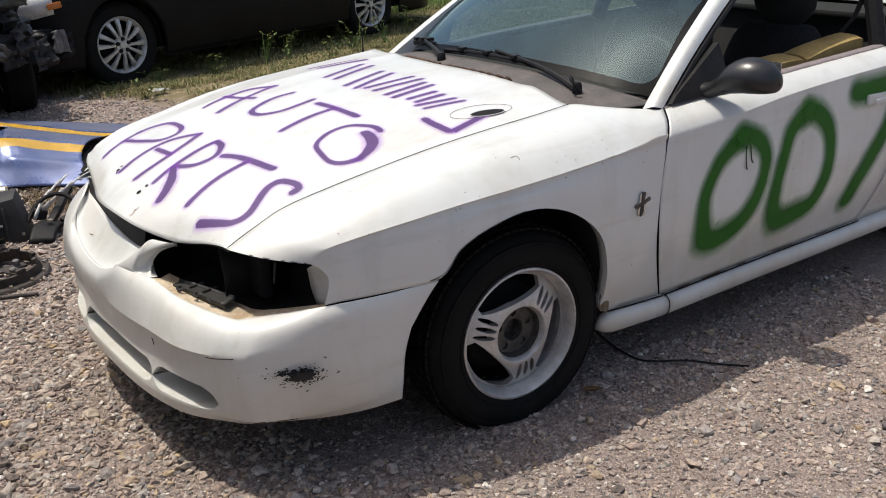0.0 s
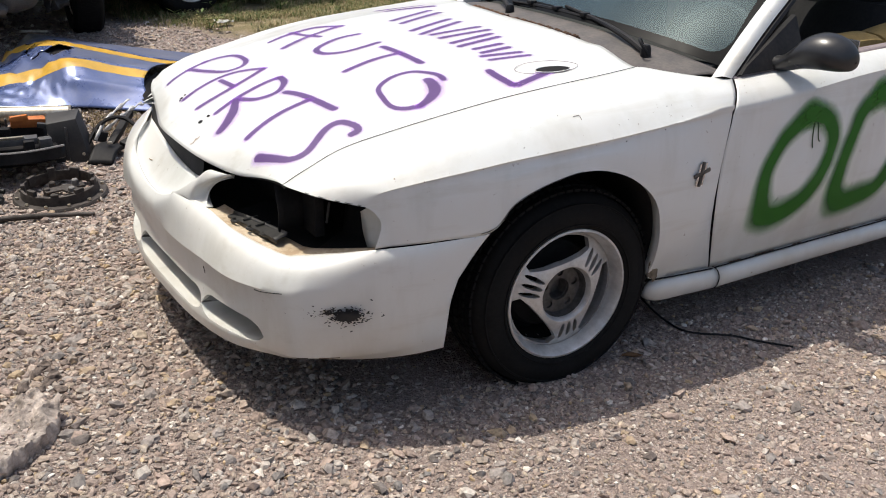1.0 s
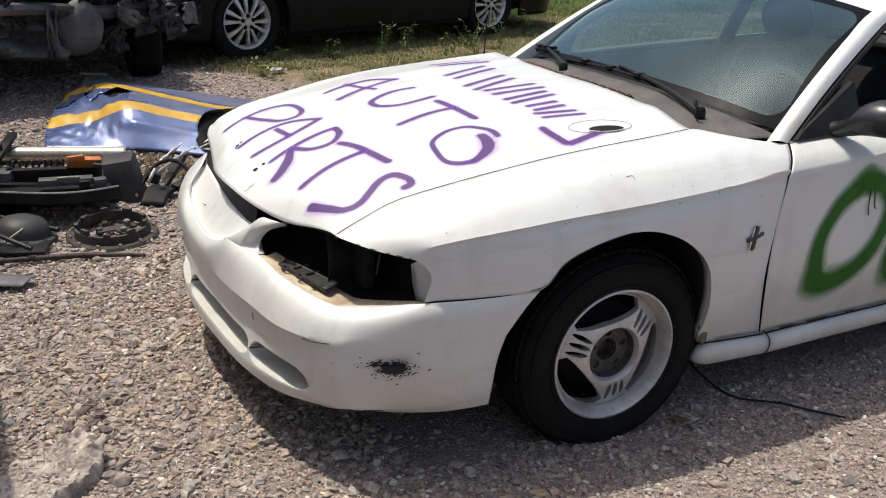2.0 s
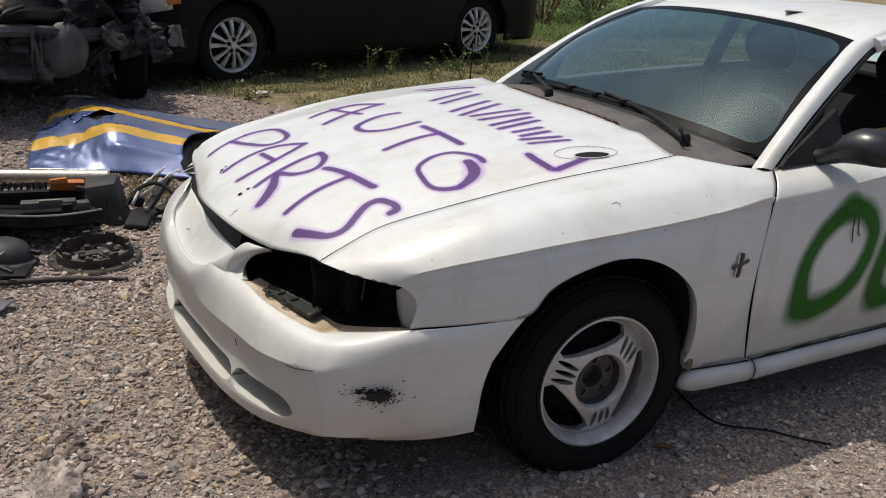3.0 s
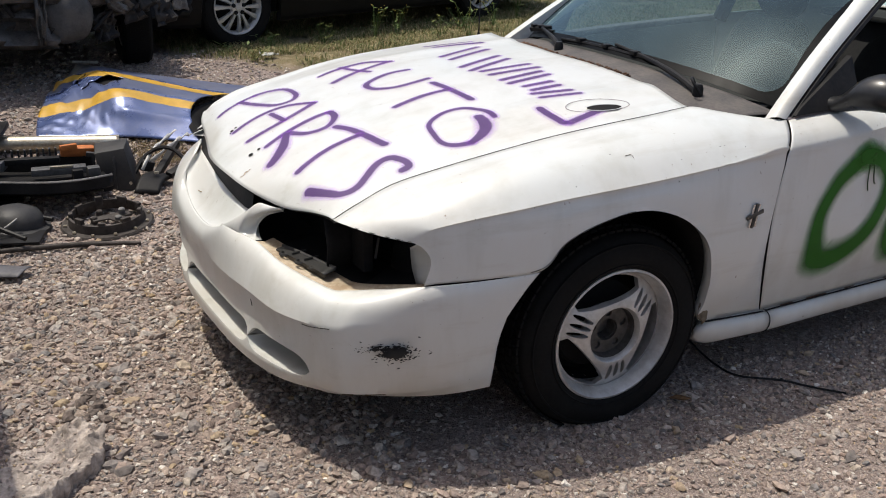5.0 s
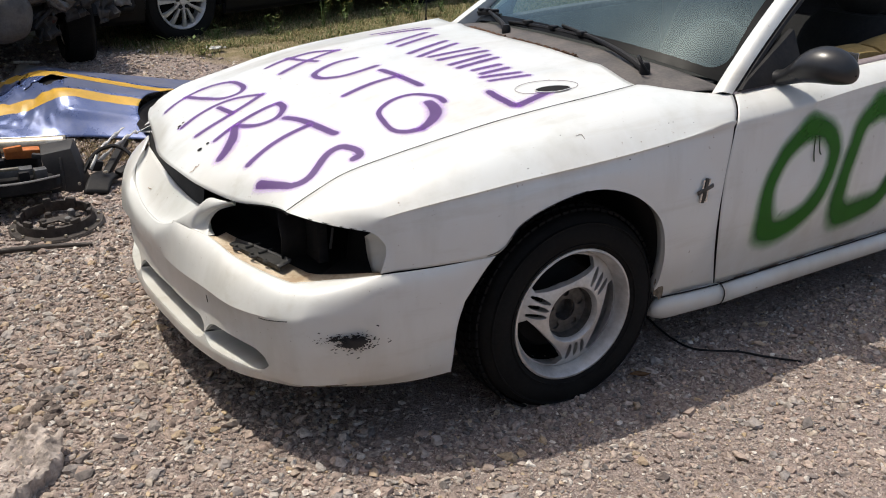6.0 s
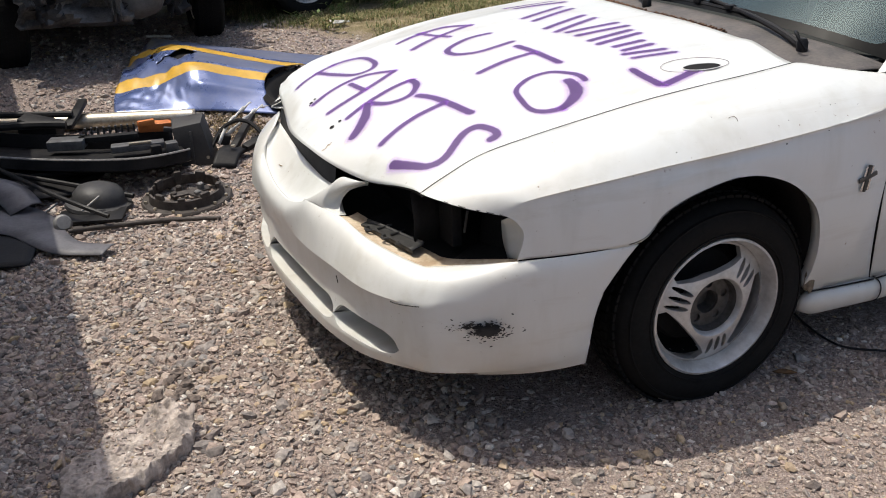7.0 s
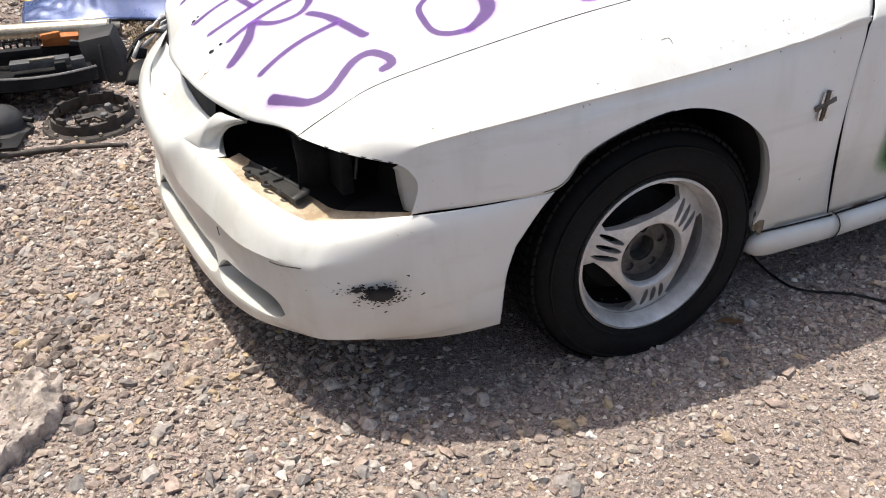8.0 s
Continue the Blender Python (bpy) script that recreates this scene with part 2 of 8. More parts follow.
class Geo:
    """Vertices and faces of one mesh in the making."""

    def __init__(self):
        self.v, self.f, self.n = [], [], 0

    def add(self, verts, faces):
        verts = np.asarray(verts, float).reshape(-1, 3)
        self.v.append(verts)
        self.f += [tuple(i + self.n for i in f) for f in faces]
        self.n += len(verts)
        return self

    def grid(self, p, wrap_u=False, wrap_v=False, flip=False):
        p = np.asarray(p, float)
        a, b = p.shape[:2]
        faces = []
        for i in range(a if wrap_u else a - 1):
            for j in range(b if wrap_v else b - 1):
                i2, j2 = (i + 1) % a, (j + 1) % b
                q = (i * b + j, i2 * b + j, i2 * b + j2, i * b + j2)
                faces.append(q[::-1] if flip else q)
        return self.add(p.reshape(-1, 3), faces)

    def box(self, size, m=Matrix(), bevel=0.0, taper=1.0):
        bm = bmesh.new()
        bmesh.ops.create_cube(bm, size=1)
        for v in bm.verts:
            k = taper if v.co.z > 0 else 1.0
            v.co = Vector((v.co.x * size[0] * k, v.co.y * size[1] * k, v.co.z * size[2]))
        if bevel:
            bmesh.ops.bevel(bm, geom=bm.edges[:], offset=bevel, segments=2, affect="EDGES", profile=0.6)
        return self.bm(bm, m)

    def ball(self, size, m=Matrix(), seg=16, rings=10):
        bm = bmesh.new()
        bmesh.ops.create_uvsphere(bm, u_segments=seg, v_segments=rings, radius=0.5)
        for v in bm.verts:
            v.co = Vector((v.co.x * size[0], v.co.y * size[1], v.co.z * size[2]))
        return self.bm(bm, m)

    def bm(self, bm, m=Matrix()):
        bm.verts.index_update()
        verts = [m @ v.co for v in bm.verts]
        faces = [[v.index for v in f.verts] for f in bm.faces]
        bm.free()
        return self.add([tuple(v) for v in verts], faces)

    def tube(self, path, r, n=8, caps=True, steps=0):
        path = cr(path, steps) if steps else np.asarray(path, float)
        k = len(path)
        radii = np.broadcast_to(np.asarray(r, float), (k,)) if np.ndim(r) == 0 or len(r) == k else cr(np.asarray(r, float).reshape(-1, 1), k)[:, 0]
        rings, ref = [], None
        for i in range(k):
            d = path[min(i + 1, k - 1)] - path[max(i - 1, 0)]
            d = d / (np.linalg.norm(d) + 1e-12)
            if ref is None:
                ref = np.cross(d, (0, 0, 1.0)) if abs(d[2]) < 0.9 else np.cross(d, (1.0, 0, 0))
            ref = ref - d * (ref @ d)
            ref = ref / (np.linalg.norm(ref) + 1e-12)
            o = np.cross(d, ref)
            a = np.arange(n) * 2 * math.pi / n
            rings.append(path[i] + radii[i] * (np.cos(a)[:, None] * ref + np.sin(a)[:, None] * o))
        start = self.n
        self.grid(np.array(rings), wrap_v=True)
        if caps:
            self.f.append(tuple(start + j for j in range(n))[::-1])
            self.f.append(tuple(start + (k - 1) * n + j for j in range(n)))
        return self

    def lathe(self, profile, m=Matrix(), n=32, closed=False):
        """profile: rows of radius and height; turned about z."""
        p = np.asarray(profile, float)
        a = np.arange(n) * 2 * math.pi / n
        g = np.stack([p[:, None, 0] * np.cos(a), p[:, None, 0] * np.sin(a), np.repeat(p[:, 1:2], n, 1)], -1)
        g = g.reshape(-1, 3) @ np.array(m.to_3x3()).T + np.array(m.translation)
        return self.grid(g.reshape(len(p), n, 3), wrap_u=closed, wrap_v=True)

    def mesh(self, name, smooth=True, angle=38.0, heart=None):
        """heart: a place inside the thing, from which all sheets are turned to face away."""
        me = bpy.data.meshes.new(name)
        me.from_pydata(np.concatenate(self.v).tolist(), [], self.f)
        me.validate()
        if smooth:
            bm = bmesh.new()
            bm.from_mesh(me)
            bmesh.ops.remove_doubles(bm, verts=bm.verts, dist=1e-5)
            bmesh.ops.recalc_face_normals(bm, faces=bm.faces)
            if heart is not None:
                face_away(bm, Vector(heart))
            limit = radians(angle)
            for f in bm.faces:
                f.smooth = True
            for e in bm.edges:
                e.smooth = len(e.link_faces) != 2 or e.calc_face_angle(0) < limit
            bm.to_mesh(me)
            bm.free()
        return me


def part(name, geo, mat, parent=None, label="", thick=0.0, smooth=True, angle=38.0, heart=None, rim=None):
    """One mesh object from a Geo, under its thing or part."""
    if heart is None and thick and parent is not None and parent.get("category") == "car":
        heart = (1.2, 0, 0.45)
    me = geo.mesh(name, smooth, angle, heart) if isinstance(geo, Geo) else geo
    if mat is not None and not me.materials:
        me.materials.append(mat)
    ob = new(name, me)
    ob.parent = parent
    if thick:
        s = ob.modifiers.new("thickness", "SOLIDIFY")
        s.thickness, s.offset = thick, -1.0
        if rim is not None:
            me.materials.append(rim)
            s.material_offset_rim = len(me.materials) - 1
    if label:
        tagged(ob, label)
    return ob


def thing(name, m, label, category, group="", kind=""):
    ob = new(name)
    ob.empty_display_size = 0.1
    ob.matrix_world = m
    return tagged(ob, label, category, group, kind)


def ground_z(y):
    s = min(max((y - 1.8) / 2.5, 0.0), 1.0)
    return 0.26 * s * s * (3 - 2 * s)


# ---- the white coupe ----
CY = 0.03
car = thing("coupe", pose(0, CY, 0), "white two-door coupe with empty headlight openings and spray-painted lettering", "car")
HX = [-0.96, -0.93, -0.88, -0.80, -0.68, -0.54, -0.42, -0.20, 0.0, 0.17, 0.35, 0.60]
HZ = [0.690, 0.717, 0.752, 0.795, 0.840, 0.880, 0.912, 0.950, 0.970, 0.980, 0.985, 0.985]
_fx = np.linspace(-0.96, 0.60, 157)
_fz = np.interp(_fx, HX, HZ)
for _ in range(40):
    _fz[1:-1] = (_fz[:-2] + 2 * _fz[1:-1] + _fz[2:]) / 4


def hood_z(x, y):
    k = 0.16 + (min(max(x, -0.9), 0.35) + 0.9) / 1.25 * (0.09 - 0.16)
    return float(np.interp(x, _fx, _fz)) - k * y * y


# edges of the hood for the near half, from the middle outwards: front lip and rear edge
LIP = cr([(-0.935, 0, 0.715), (-0.915, -0.18, 0.706), (-0.868, -0.34, 0.695), (-0.832, -0.47, 0.712), (-0.812, -0.590, 0.732)], 33)
REAR = cr([(0.425, 0, 0.99), (0.43, -0.2, 0.985), (0.414, -0.40, 0.974), (0.393, -0.50, 0.966), (0.356, -0.640, 0.954), (0.355, -0.668, 0.953)], 33)
SEAM = cr([(-0.812, -0.590, 0.732), (-0.735, -0.582, 0.764), (-0.63, -0.583, 0.806), (-0.50, -0.600, 0.838), (-0.33, -0.632, 0.876),
           (-0.15, -0.648, 0.905), (0.04, -0.660, 0.926), (0.20, -0.668, 0.940), (0.355, -0.668, 0.953)], 60)


def hood_point(u, w):
    """u: 0 at the lip, 1 at the cowl; w: 0 at the middle, 1 at the seam (near half)."""
    i = w * 32
    a = np.array([np.interp(i, range(33), LIP[:, k]) for k in range(3)])
    b = np.array([np.interp(i, range(33), REAR[:, k]) for k in range(3)])
    s = np.array([np.interp(u * 59, range(60), SEAM[:, k]) for k in range(3)])
    x = a[0] + (b[0] - a[0]) * u
    x = x * (1 - w**6) + s[0] * w**6
    y = s[1] * (a[1] / LIP[-1, 1] * (1 - u) + b[1] / REAR[-1, 1] * u)
    z = hood_z(x, y)
    z += (a[2] - hood_z(a[0], a[1])) * math.exp(-(((x - a[0]) / 0.035) ** 1.3) if x > a[0] else 0)
    z += (b[2] - hood_z(b[0], b[1])) * math.exp(-((b[0] - x) / 0.12)) if x < b[0] else b[2] - hood_z(b[0], b[1])
    z = z * (1 - w**10) + s[2] * w**10
    # two soft ridges that run back from the nose
    ridge = math.exp(-((abs(y) - 0.40 - 0.06 * u) / 0.05) ** 2) * 0.006 * min(1, u * 3)
    return np.array((x, y, z + ridge))


def hood_half():
    us = np.concatenate([np.linspace(0, 0.08, 12), np.linspace(0.1, 1, 56)])
    return np.array([[hood_point(u, w) for w in np.linspace(0, 1, 34)] for u in us])


def both(fn):  # both sides of the car
    for s in (1, -1):
        fn(s)


def skew(points):
    """The far side of the nose stands a little further forward than the near side."""
    p = np.array(points, float)
    k = np.clip((-p[..., 0] - 0.25) / 0.5, 0, 1)
    p[..., 0] -= 0.085 * np.clip(p[..., 1], 0, 1) * k * k * (3 - 2 * k)
    return p


def m_(points, s):
    return skew(np.asarray(points, float) * (1, s, 1))


half = hood_half()


def far(x):
    """How much wider the far half of the hood is."""
    return 1 + 0.10 * np.clip((x + 0.95) / 0.3, 0, 1)


def ajar(x, y):
    """How far the unlatched far side of the hood stands up."""
    return 0.034 * np.clip((0.42 - x) / 1.2, 0, 1) ** 1.3 * (np.clip(y, 0, 1) / 0.62) ** 1.5


def rear_shift(y):
    return np.interp(y, (-0.52, -0.40, -0.22, -0.03, 0.05, 0.15, 0.30, 0.45, 0.60, 0.74), (0.0, -0.024, -0.036, -0.042, -0.043, -0.040, -0.008, 0.030, 0.085, 0.145))


full = np.concatenate([half[:, ::-1], half[:, 1:] * (1, -1, 1)], 1)
wide = full[..., 1] > 0
full[wide, 1] *= far(full[wide, 0])
full[..., 2] += ajar(full[..., 0], full[..., 1])
# the rear edge runs askew, its far corner furthest back
back = np.clip(full[..., 0] / 0.36, 0, 1) ** 2
full[..., 2] += 0.014 * back * np.clip((full[..., 1] - 0.45) / 0.28, 0, 1)
full[..., 0] += rear_shift(full[..., 1]) * back
# rounded far corner
full[..., 0] += 0.034 * np.exp(-(((full[..., 0] + 0.81) / 0.05) ** 2)) * np.clip((full[..., 1] - 0.50) / 0.115, 0, 1) ** 2
full = skew(full)
full[..., 1] *= 0.997
hood = part("hood", Geo().grid(full, flip=True), PAINT, car, "white hood with purple sprayed lettering", thick=0.012, rim=DARK_VOID)
part("hood_underside", Geo().grid(full[2:-2, 3:-3] * (1, 0.985, 1) - (-0.01, 0, 0.03), flip=True), DARK_VOID, car)


# fender: seam, shoulder, crease, under it, side, lower edge; from the headlight back to the door
FENDER = [
    [(-0.812, -0.594, 0.731), (-0.748, -0.698, 0.718), (-0.657, -0.776, 0.702), (-0.634, -0.791, 0.684), (-0.621, -0.802, 0.650), (-0.643, -0.806, 0.589)],
    [(-0.785, -0.592, 0.744), (-0.712, -0.710, 0.744), (-0.637, -0.790, 0.734), (-0.608, -0.806, 0.706), (-0.592, -0.816, 0.656), (-0.603, -0.814, 0.590)],
    [(-0.735, -0.586, 0.763), (-0.668, -0.724, 0.768), (-0.596, -0.810, 0.750), (-0.574, -0.820, 0.726), (-0.554, -0.831, 0.672), (-0.560, -0.828, 0.591)],
    [(-0.630, -0.587, 0.805), (-0.567, -0.742, 0.810), (-0.485, -0.850, 0.774), (-0.478, -0.853, 0.752), (-0.458, -0.861, 0.690), (-0.460, -0.857, 0.595)],
    [(-0.480, -0.606, 0.842), (-0.430, -0.772, 0.848), (-0.361, -0.878, 0.791), (-0.359, -0.878, 0.769), (-0.340, -0.884, 0.700), (-0.318, -0.885, 0.603)],
    [(-0.330, -0.636, 0.875), (-0.310, -0.787, 0.868), (-0.270, -0.888, 0.801), (-0.269, -0.889, 0.779), (-0.262, -0.897, 0.735), (-0.250, -0.898, 0.676)],
    [(-0.180, -0.650, 0.900), (-0.170, -0.799, 0.884), (-0.150, -0.897, 0.808), (-0.150, -0.897, 0.787), (-0.146, -0.902, 0.760), (-0.140, -0.907, 0.720)],
    [(-0.020, -0.661, 0.919), (-0.010, -0.805, 0.896), (0.000, -0.903, 0.815), (0.000, -0.902, 0.794), (0.000, -0.907, 0.772), (0.000, -0.912, 0.738)],
    [(0.100, -0.668, 0.930), (0.115, -0.808, 0.903), (0.130, -0.904, 0.821), (0.130, -0.903, 0.800), (0.130, -0.910, 0.760), (0.130, -0.912, 0.703)],
    [(0.190, -0.672, 0.939), (0.210, -0.809, 0.907), (0.230, -0.904, 0.827), (0.231, -0.904, 0.805), (0.235, -0.911, 0.730), (0.235, -0.907, 0.635)],
    [(0.260, -0.672, 0.945), (0.280, -0.808, 0.910), (0.305, -0.903, 0.831), (0.305, -0.903, 0.809), (0.310, -0.911, 0.700), (0.295, -0.900, 0.560)],
    [(0.320, -0.672, 0.950), (0.345, -0.807, 0.912), (0.370, -0.901, 0.834), (0.371, -0.902, 0.812), (0.375, -0.911, 0.650), (0.333, -0.880, 0.450)],
    [(0.370, -0.676, 0.952), (0.400, -0.807, 0.911), (0.430, -0.898, 0.836), (0.430, -0.900, 0.814), (0.430, -0.907, 0.600), (0.347, -0.855, 0.360)],
    [(0.440, -0.718, 0.940), (0.455, -0.823, 0.904), (0.478, -0.896, 0.838), (0.478, -0.898, 0.816), (0.475, -0.900, 0.550), (0.352, -0.832, 0.284)],
    [(0.530, -0.768, 0.926), (0.523, -0.843, 0.894), (0.522, -0.893, 0.840), (0.521, -0.896, 0.818), (0.510, -0.893, 0.500), (0.470, -0.814, 0.259)],
    [(0.636, -0.815, 0.914), (0.604, -0.865, 0.880), (0.576, -0.891, 0.841), (0.571, -0.894, 0.819), (0.549, -0.889, 0.520), (0.662, -0.805, 0.240)],
]


def fender_grid():
    """The near fender's skin; a crisp crease with a slight undercut parts its lit shoulder from its side."""
    long = cr(np.array(FENDER), 109)
    top = cr(long[:, :3].swapaxes(0, 1), 17).swapaxes(0, 1)
    low = cr(long[:, 2:].swapaxes(0, 1), 31).swapaxes(0, 1)
    p = np.concatenate([top, low[:, 1:]], 1)
    for _ in range(14):
        p[1:-1, 1:32] = (p[:-2, 1:32] + 2 * p[1:-1, 1:32] + p[2:, 1:32]) / 4
    x, drop = p[:, 16:17, 0], np.clip(p[:, 16:17, 2] - p[:, 17:, 2], 0, 1)
    w = np.clip((x + 0.66) / 0.2, 0, 1) * np.clip((0.80 - x) / 0.30, 0.4, 1)
    p[:, 17:, 1] += 0.0042 * w * (drop / 0.009) * np.exp(1 - drop / 0.009)
    on = p[:, 0, 0] < 0.355
    p[on, 0, 1] = np.interp(p[on, 0, 0], SEAM[:, 0], SEAM[:, 1]) - 0.0015
    p[on, 0, 2] = np.interp(p[on, 0, 0], SEAM[:, 0], SEAM[:, 2]) - 0.001
    return p


FENDER_SKIN = fender_grid()


def fender(s):
    p = FENDER_SKIN
    if s < 0:
        w = np.clip(1 - np.arange(p.shape[1]) / 16, 0, 1)[None, :, None]
        p = p + w * np.array((0, -0.062, -0.060))
    g = Geo().grid(m_(p, s))
    # return flange round the headlight opening and a rolled lip on the wheel arch
    edge = p[0]
    inner = edge + np.array((0.045, 0.045, -0.004))
    g.grid(m_(np.array([inner, (edge + inner) / 2 + (0, 0, 0.002), edge]), s))
    low = p[:, -1][29:101]
    g.grid(m_(np.array([low, low + (0, 0.012, 0.006), low + (0, 0.035, 0.010)]), s))
    part("fender", g, PAINT, car, thick=0.003)
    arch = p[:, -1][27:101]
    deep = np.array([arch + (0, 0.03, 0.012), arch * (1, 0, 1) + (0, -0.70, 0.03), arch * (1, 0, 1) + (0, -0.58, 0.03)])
    # near-black lining: the shade in the wheel well is put into its colour
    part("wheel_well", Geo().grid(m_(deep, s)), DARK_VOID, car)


both(fender)


def seam_shadow_gap(s):
    c = SEAM + ((0, 0, -0.007) if s > 0 else (0, -0.062, -0.050))
    # dark strip below the seam, added as the shade in the gap
    part("hood_gap_seal", Geo().grid(m_(np.array([c + (0, 0.012, 0), c + (0, -0.012, 0)]), s)), DARK_VOID, car)


both(seam_shadow_gap)

# front bumper cover: top edge, shoulder, crease, side, inlet top, lip top, lip bottom; from the wheel arch to the middle
BUMPER = [
    [(-0.322, -0.882, 0.596), (-0.360, -0.876, 0.550), (-0.410, -0.862, 0.470), (-0.427, -0.853, 0.400), (-0.429, -0.842, 0.340), (-0.427, -0.828, 0.280), (-0.420, -0.806, 0.224)],
    [(-0.490, -0.850, 0.590), (-0.500, -0.860, 0.550), (-0.530, -0.853, 0.470), (-0.545, -0.845, 0.400), (-0.550, -0.835, 0.330), (-0.550, -0.818, 0.265), (-0.545, -0.788, 0.221)],
    [(-0.640, -0.802, 0.584), (-0.660, -0.815, 0.550), (-0.680, -0.812, 0.475), (-0.690, -0.803, 0.400), (-0.690, -0.795, 0.325), (-0.685, -0.775, 0.255), (-0.670, -0.742, 0.222)],
    [(-0.745, -0.700, 0.556), (-0.785, -0.738, 0.535), (-0.810, -0.748, 0.478), (-0.810, -0.742, 0.400), (-0.808, -0.733, 0.325), (-0.800, -0.715, 0.250), (-0.780, -0.680, 0.224)],
    [(-0.803, -0.653, 0.545), (-0.838, -0.690, 0.521), (-0.860, -0.706, 0.464), (-0.858, -0.705, 0.400), (-0.858, -0.698, 0.330), (-0.852, -0.682, 0.252), (-0.835, -0.648, 0.224)],
    [(-0.836, -0.607, 0.541), (-0.874, -0.638, 0.517), (-0.899, -0.645, 0.456), (-0.890, -0.648, 0.400), (-0.888, -0.645, 0.335), (-0.884, -0.630, 0.255), (-0.872, -0.600, 0.224)],
    [(-0.899, -0.425, 0.555), (-0.932, -0.468, 0.527), (-0.958, -0.503, 0.451), (-0.944, -0.502, 0.395), (-0.940, -0.500, 0.340), (-0.950, -0.500, 0.256), (-0.948, -0.480, 0.219)],
    [(-0.930, -0.265, 0.577), (-0.960, -0.300, 0.541), (-0.985, -0.329, 0.452), (-0.972, -0.330, 0.393), (-0.970, -0.330, 0.335), (-0.988, -0.330, 0.248), (-0.986, -0.320, 0.214)],
    [(-0.978, -0.130, 0.585), (-0.993, -0.160, 0.545), (-1.005, -0.170, 0.450), (-0.990, -0.170, 0.390), (-0.985, -0.170, 0.330), (-1.006, -0.170, 0.246), (-1.004, -0.170, 0.211)],
    [(-0.985, 0.000, 0.580), (-1.000, 0.000, 0.545), (-1.012, 0.000, 0.448), (-0.997, 0.000, 0.388), (-0.990, 0.000, 0.328), (-1.014, 0.000, 0.245), (-1.012, 0.000, 0.210)],
]


# edge of the grille opening, from the near horn's foot along the nose and up the far side
NOSE_RIM = [(-0.989, -0.099, 0.578), (-0.998, -0.030, 0.556), (-1.000, 0.059, 0.542), (-0.996, 0.180, 0.539), (-0.986, 0.290, 0.545), (-0.971, 0.385, 0.565), (-0.955, 0.425, 0.595), (-0.938, 0.440, 0.628), (-0.909, 0.460, 0.660)]
GRILLE_BACK = [(-0.898, -0.130, 0.625), (-0.908, -0.064, 0.628), (-0.906, 0.082, 0.630), (-0.896, 0.237, 0.632), (-0.887, 0.356, 0.638), (-0.882, 0.448, 0.650), (-0.883, 0.488, 0.665)]
NH = 161


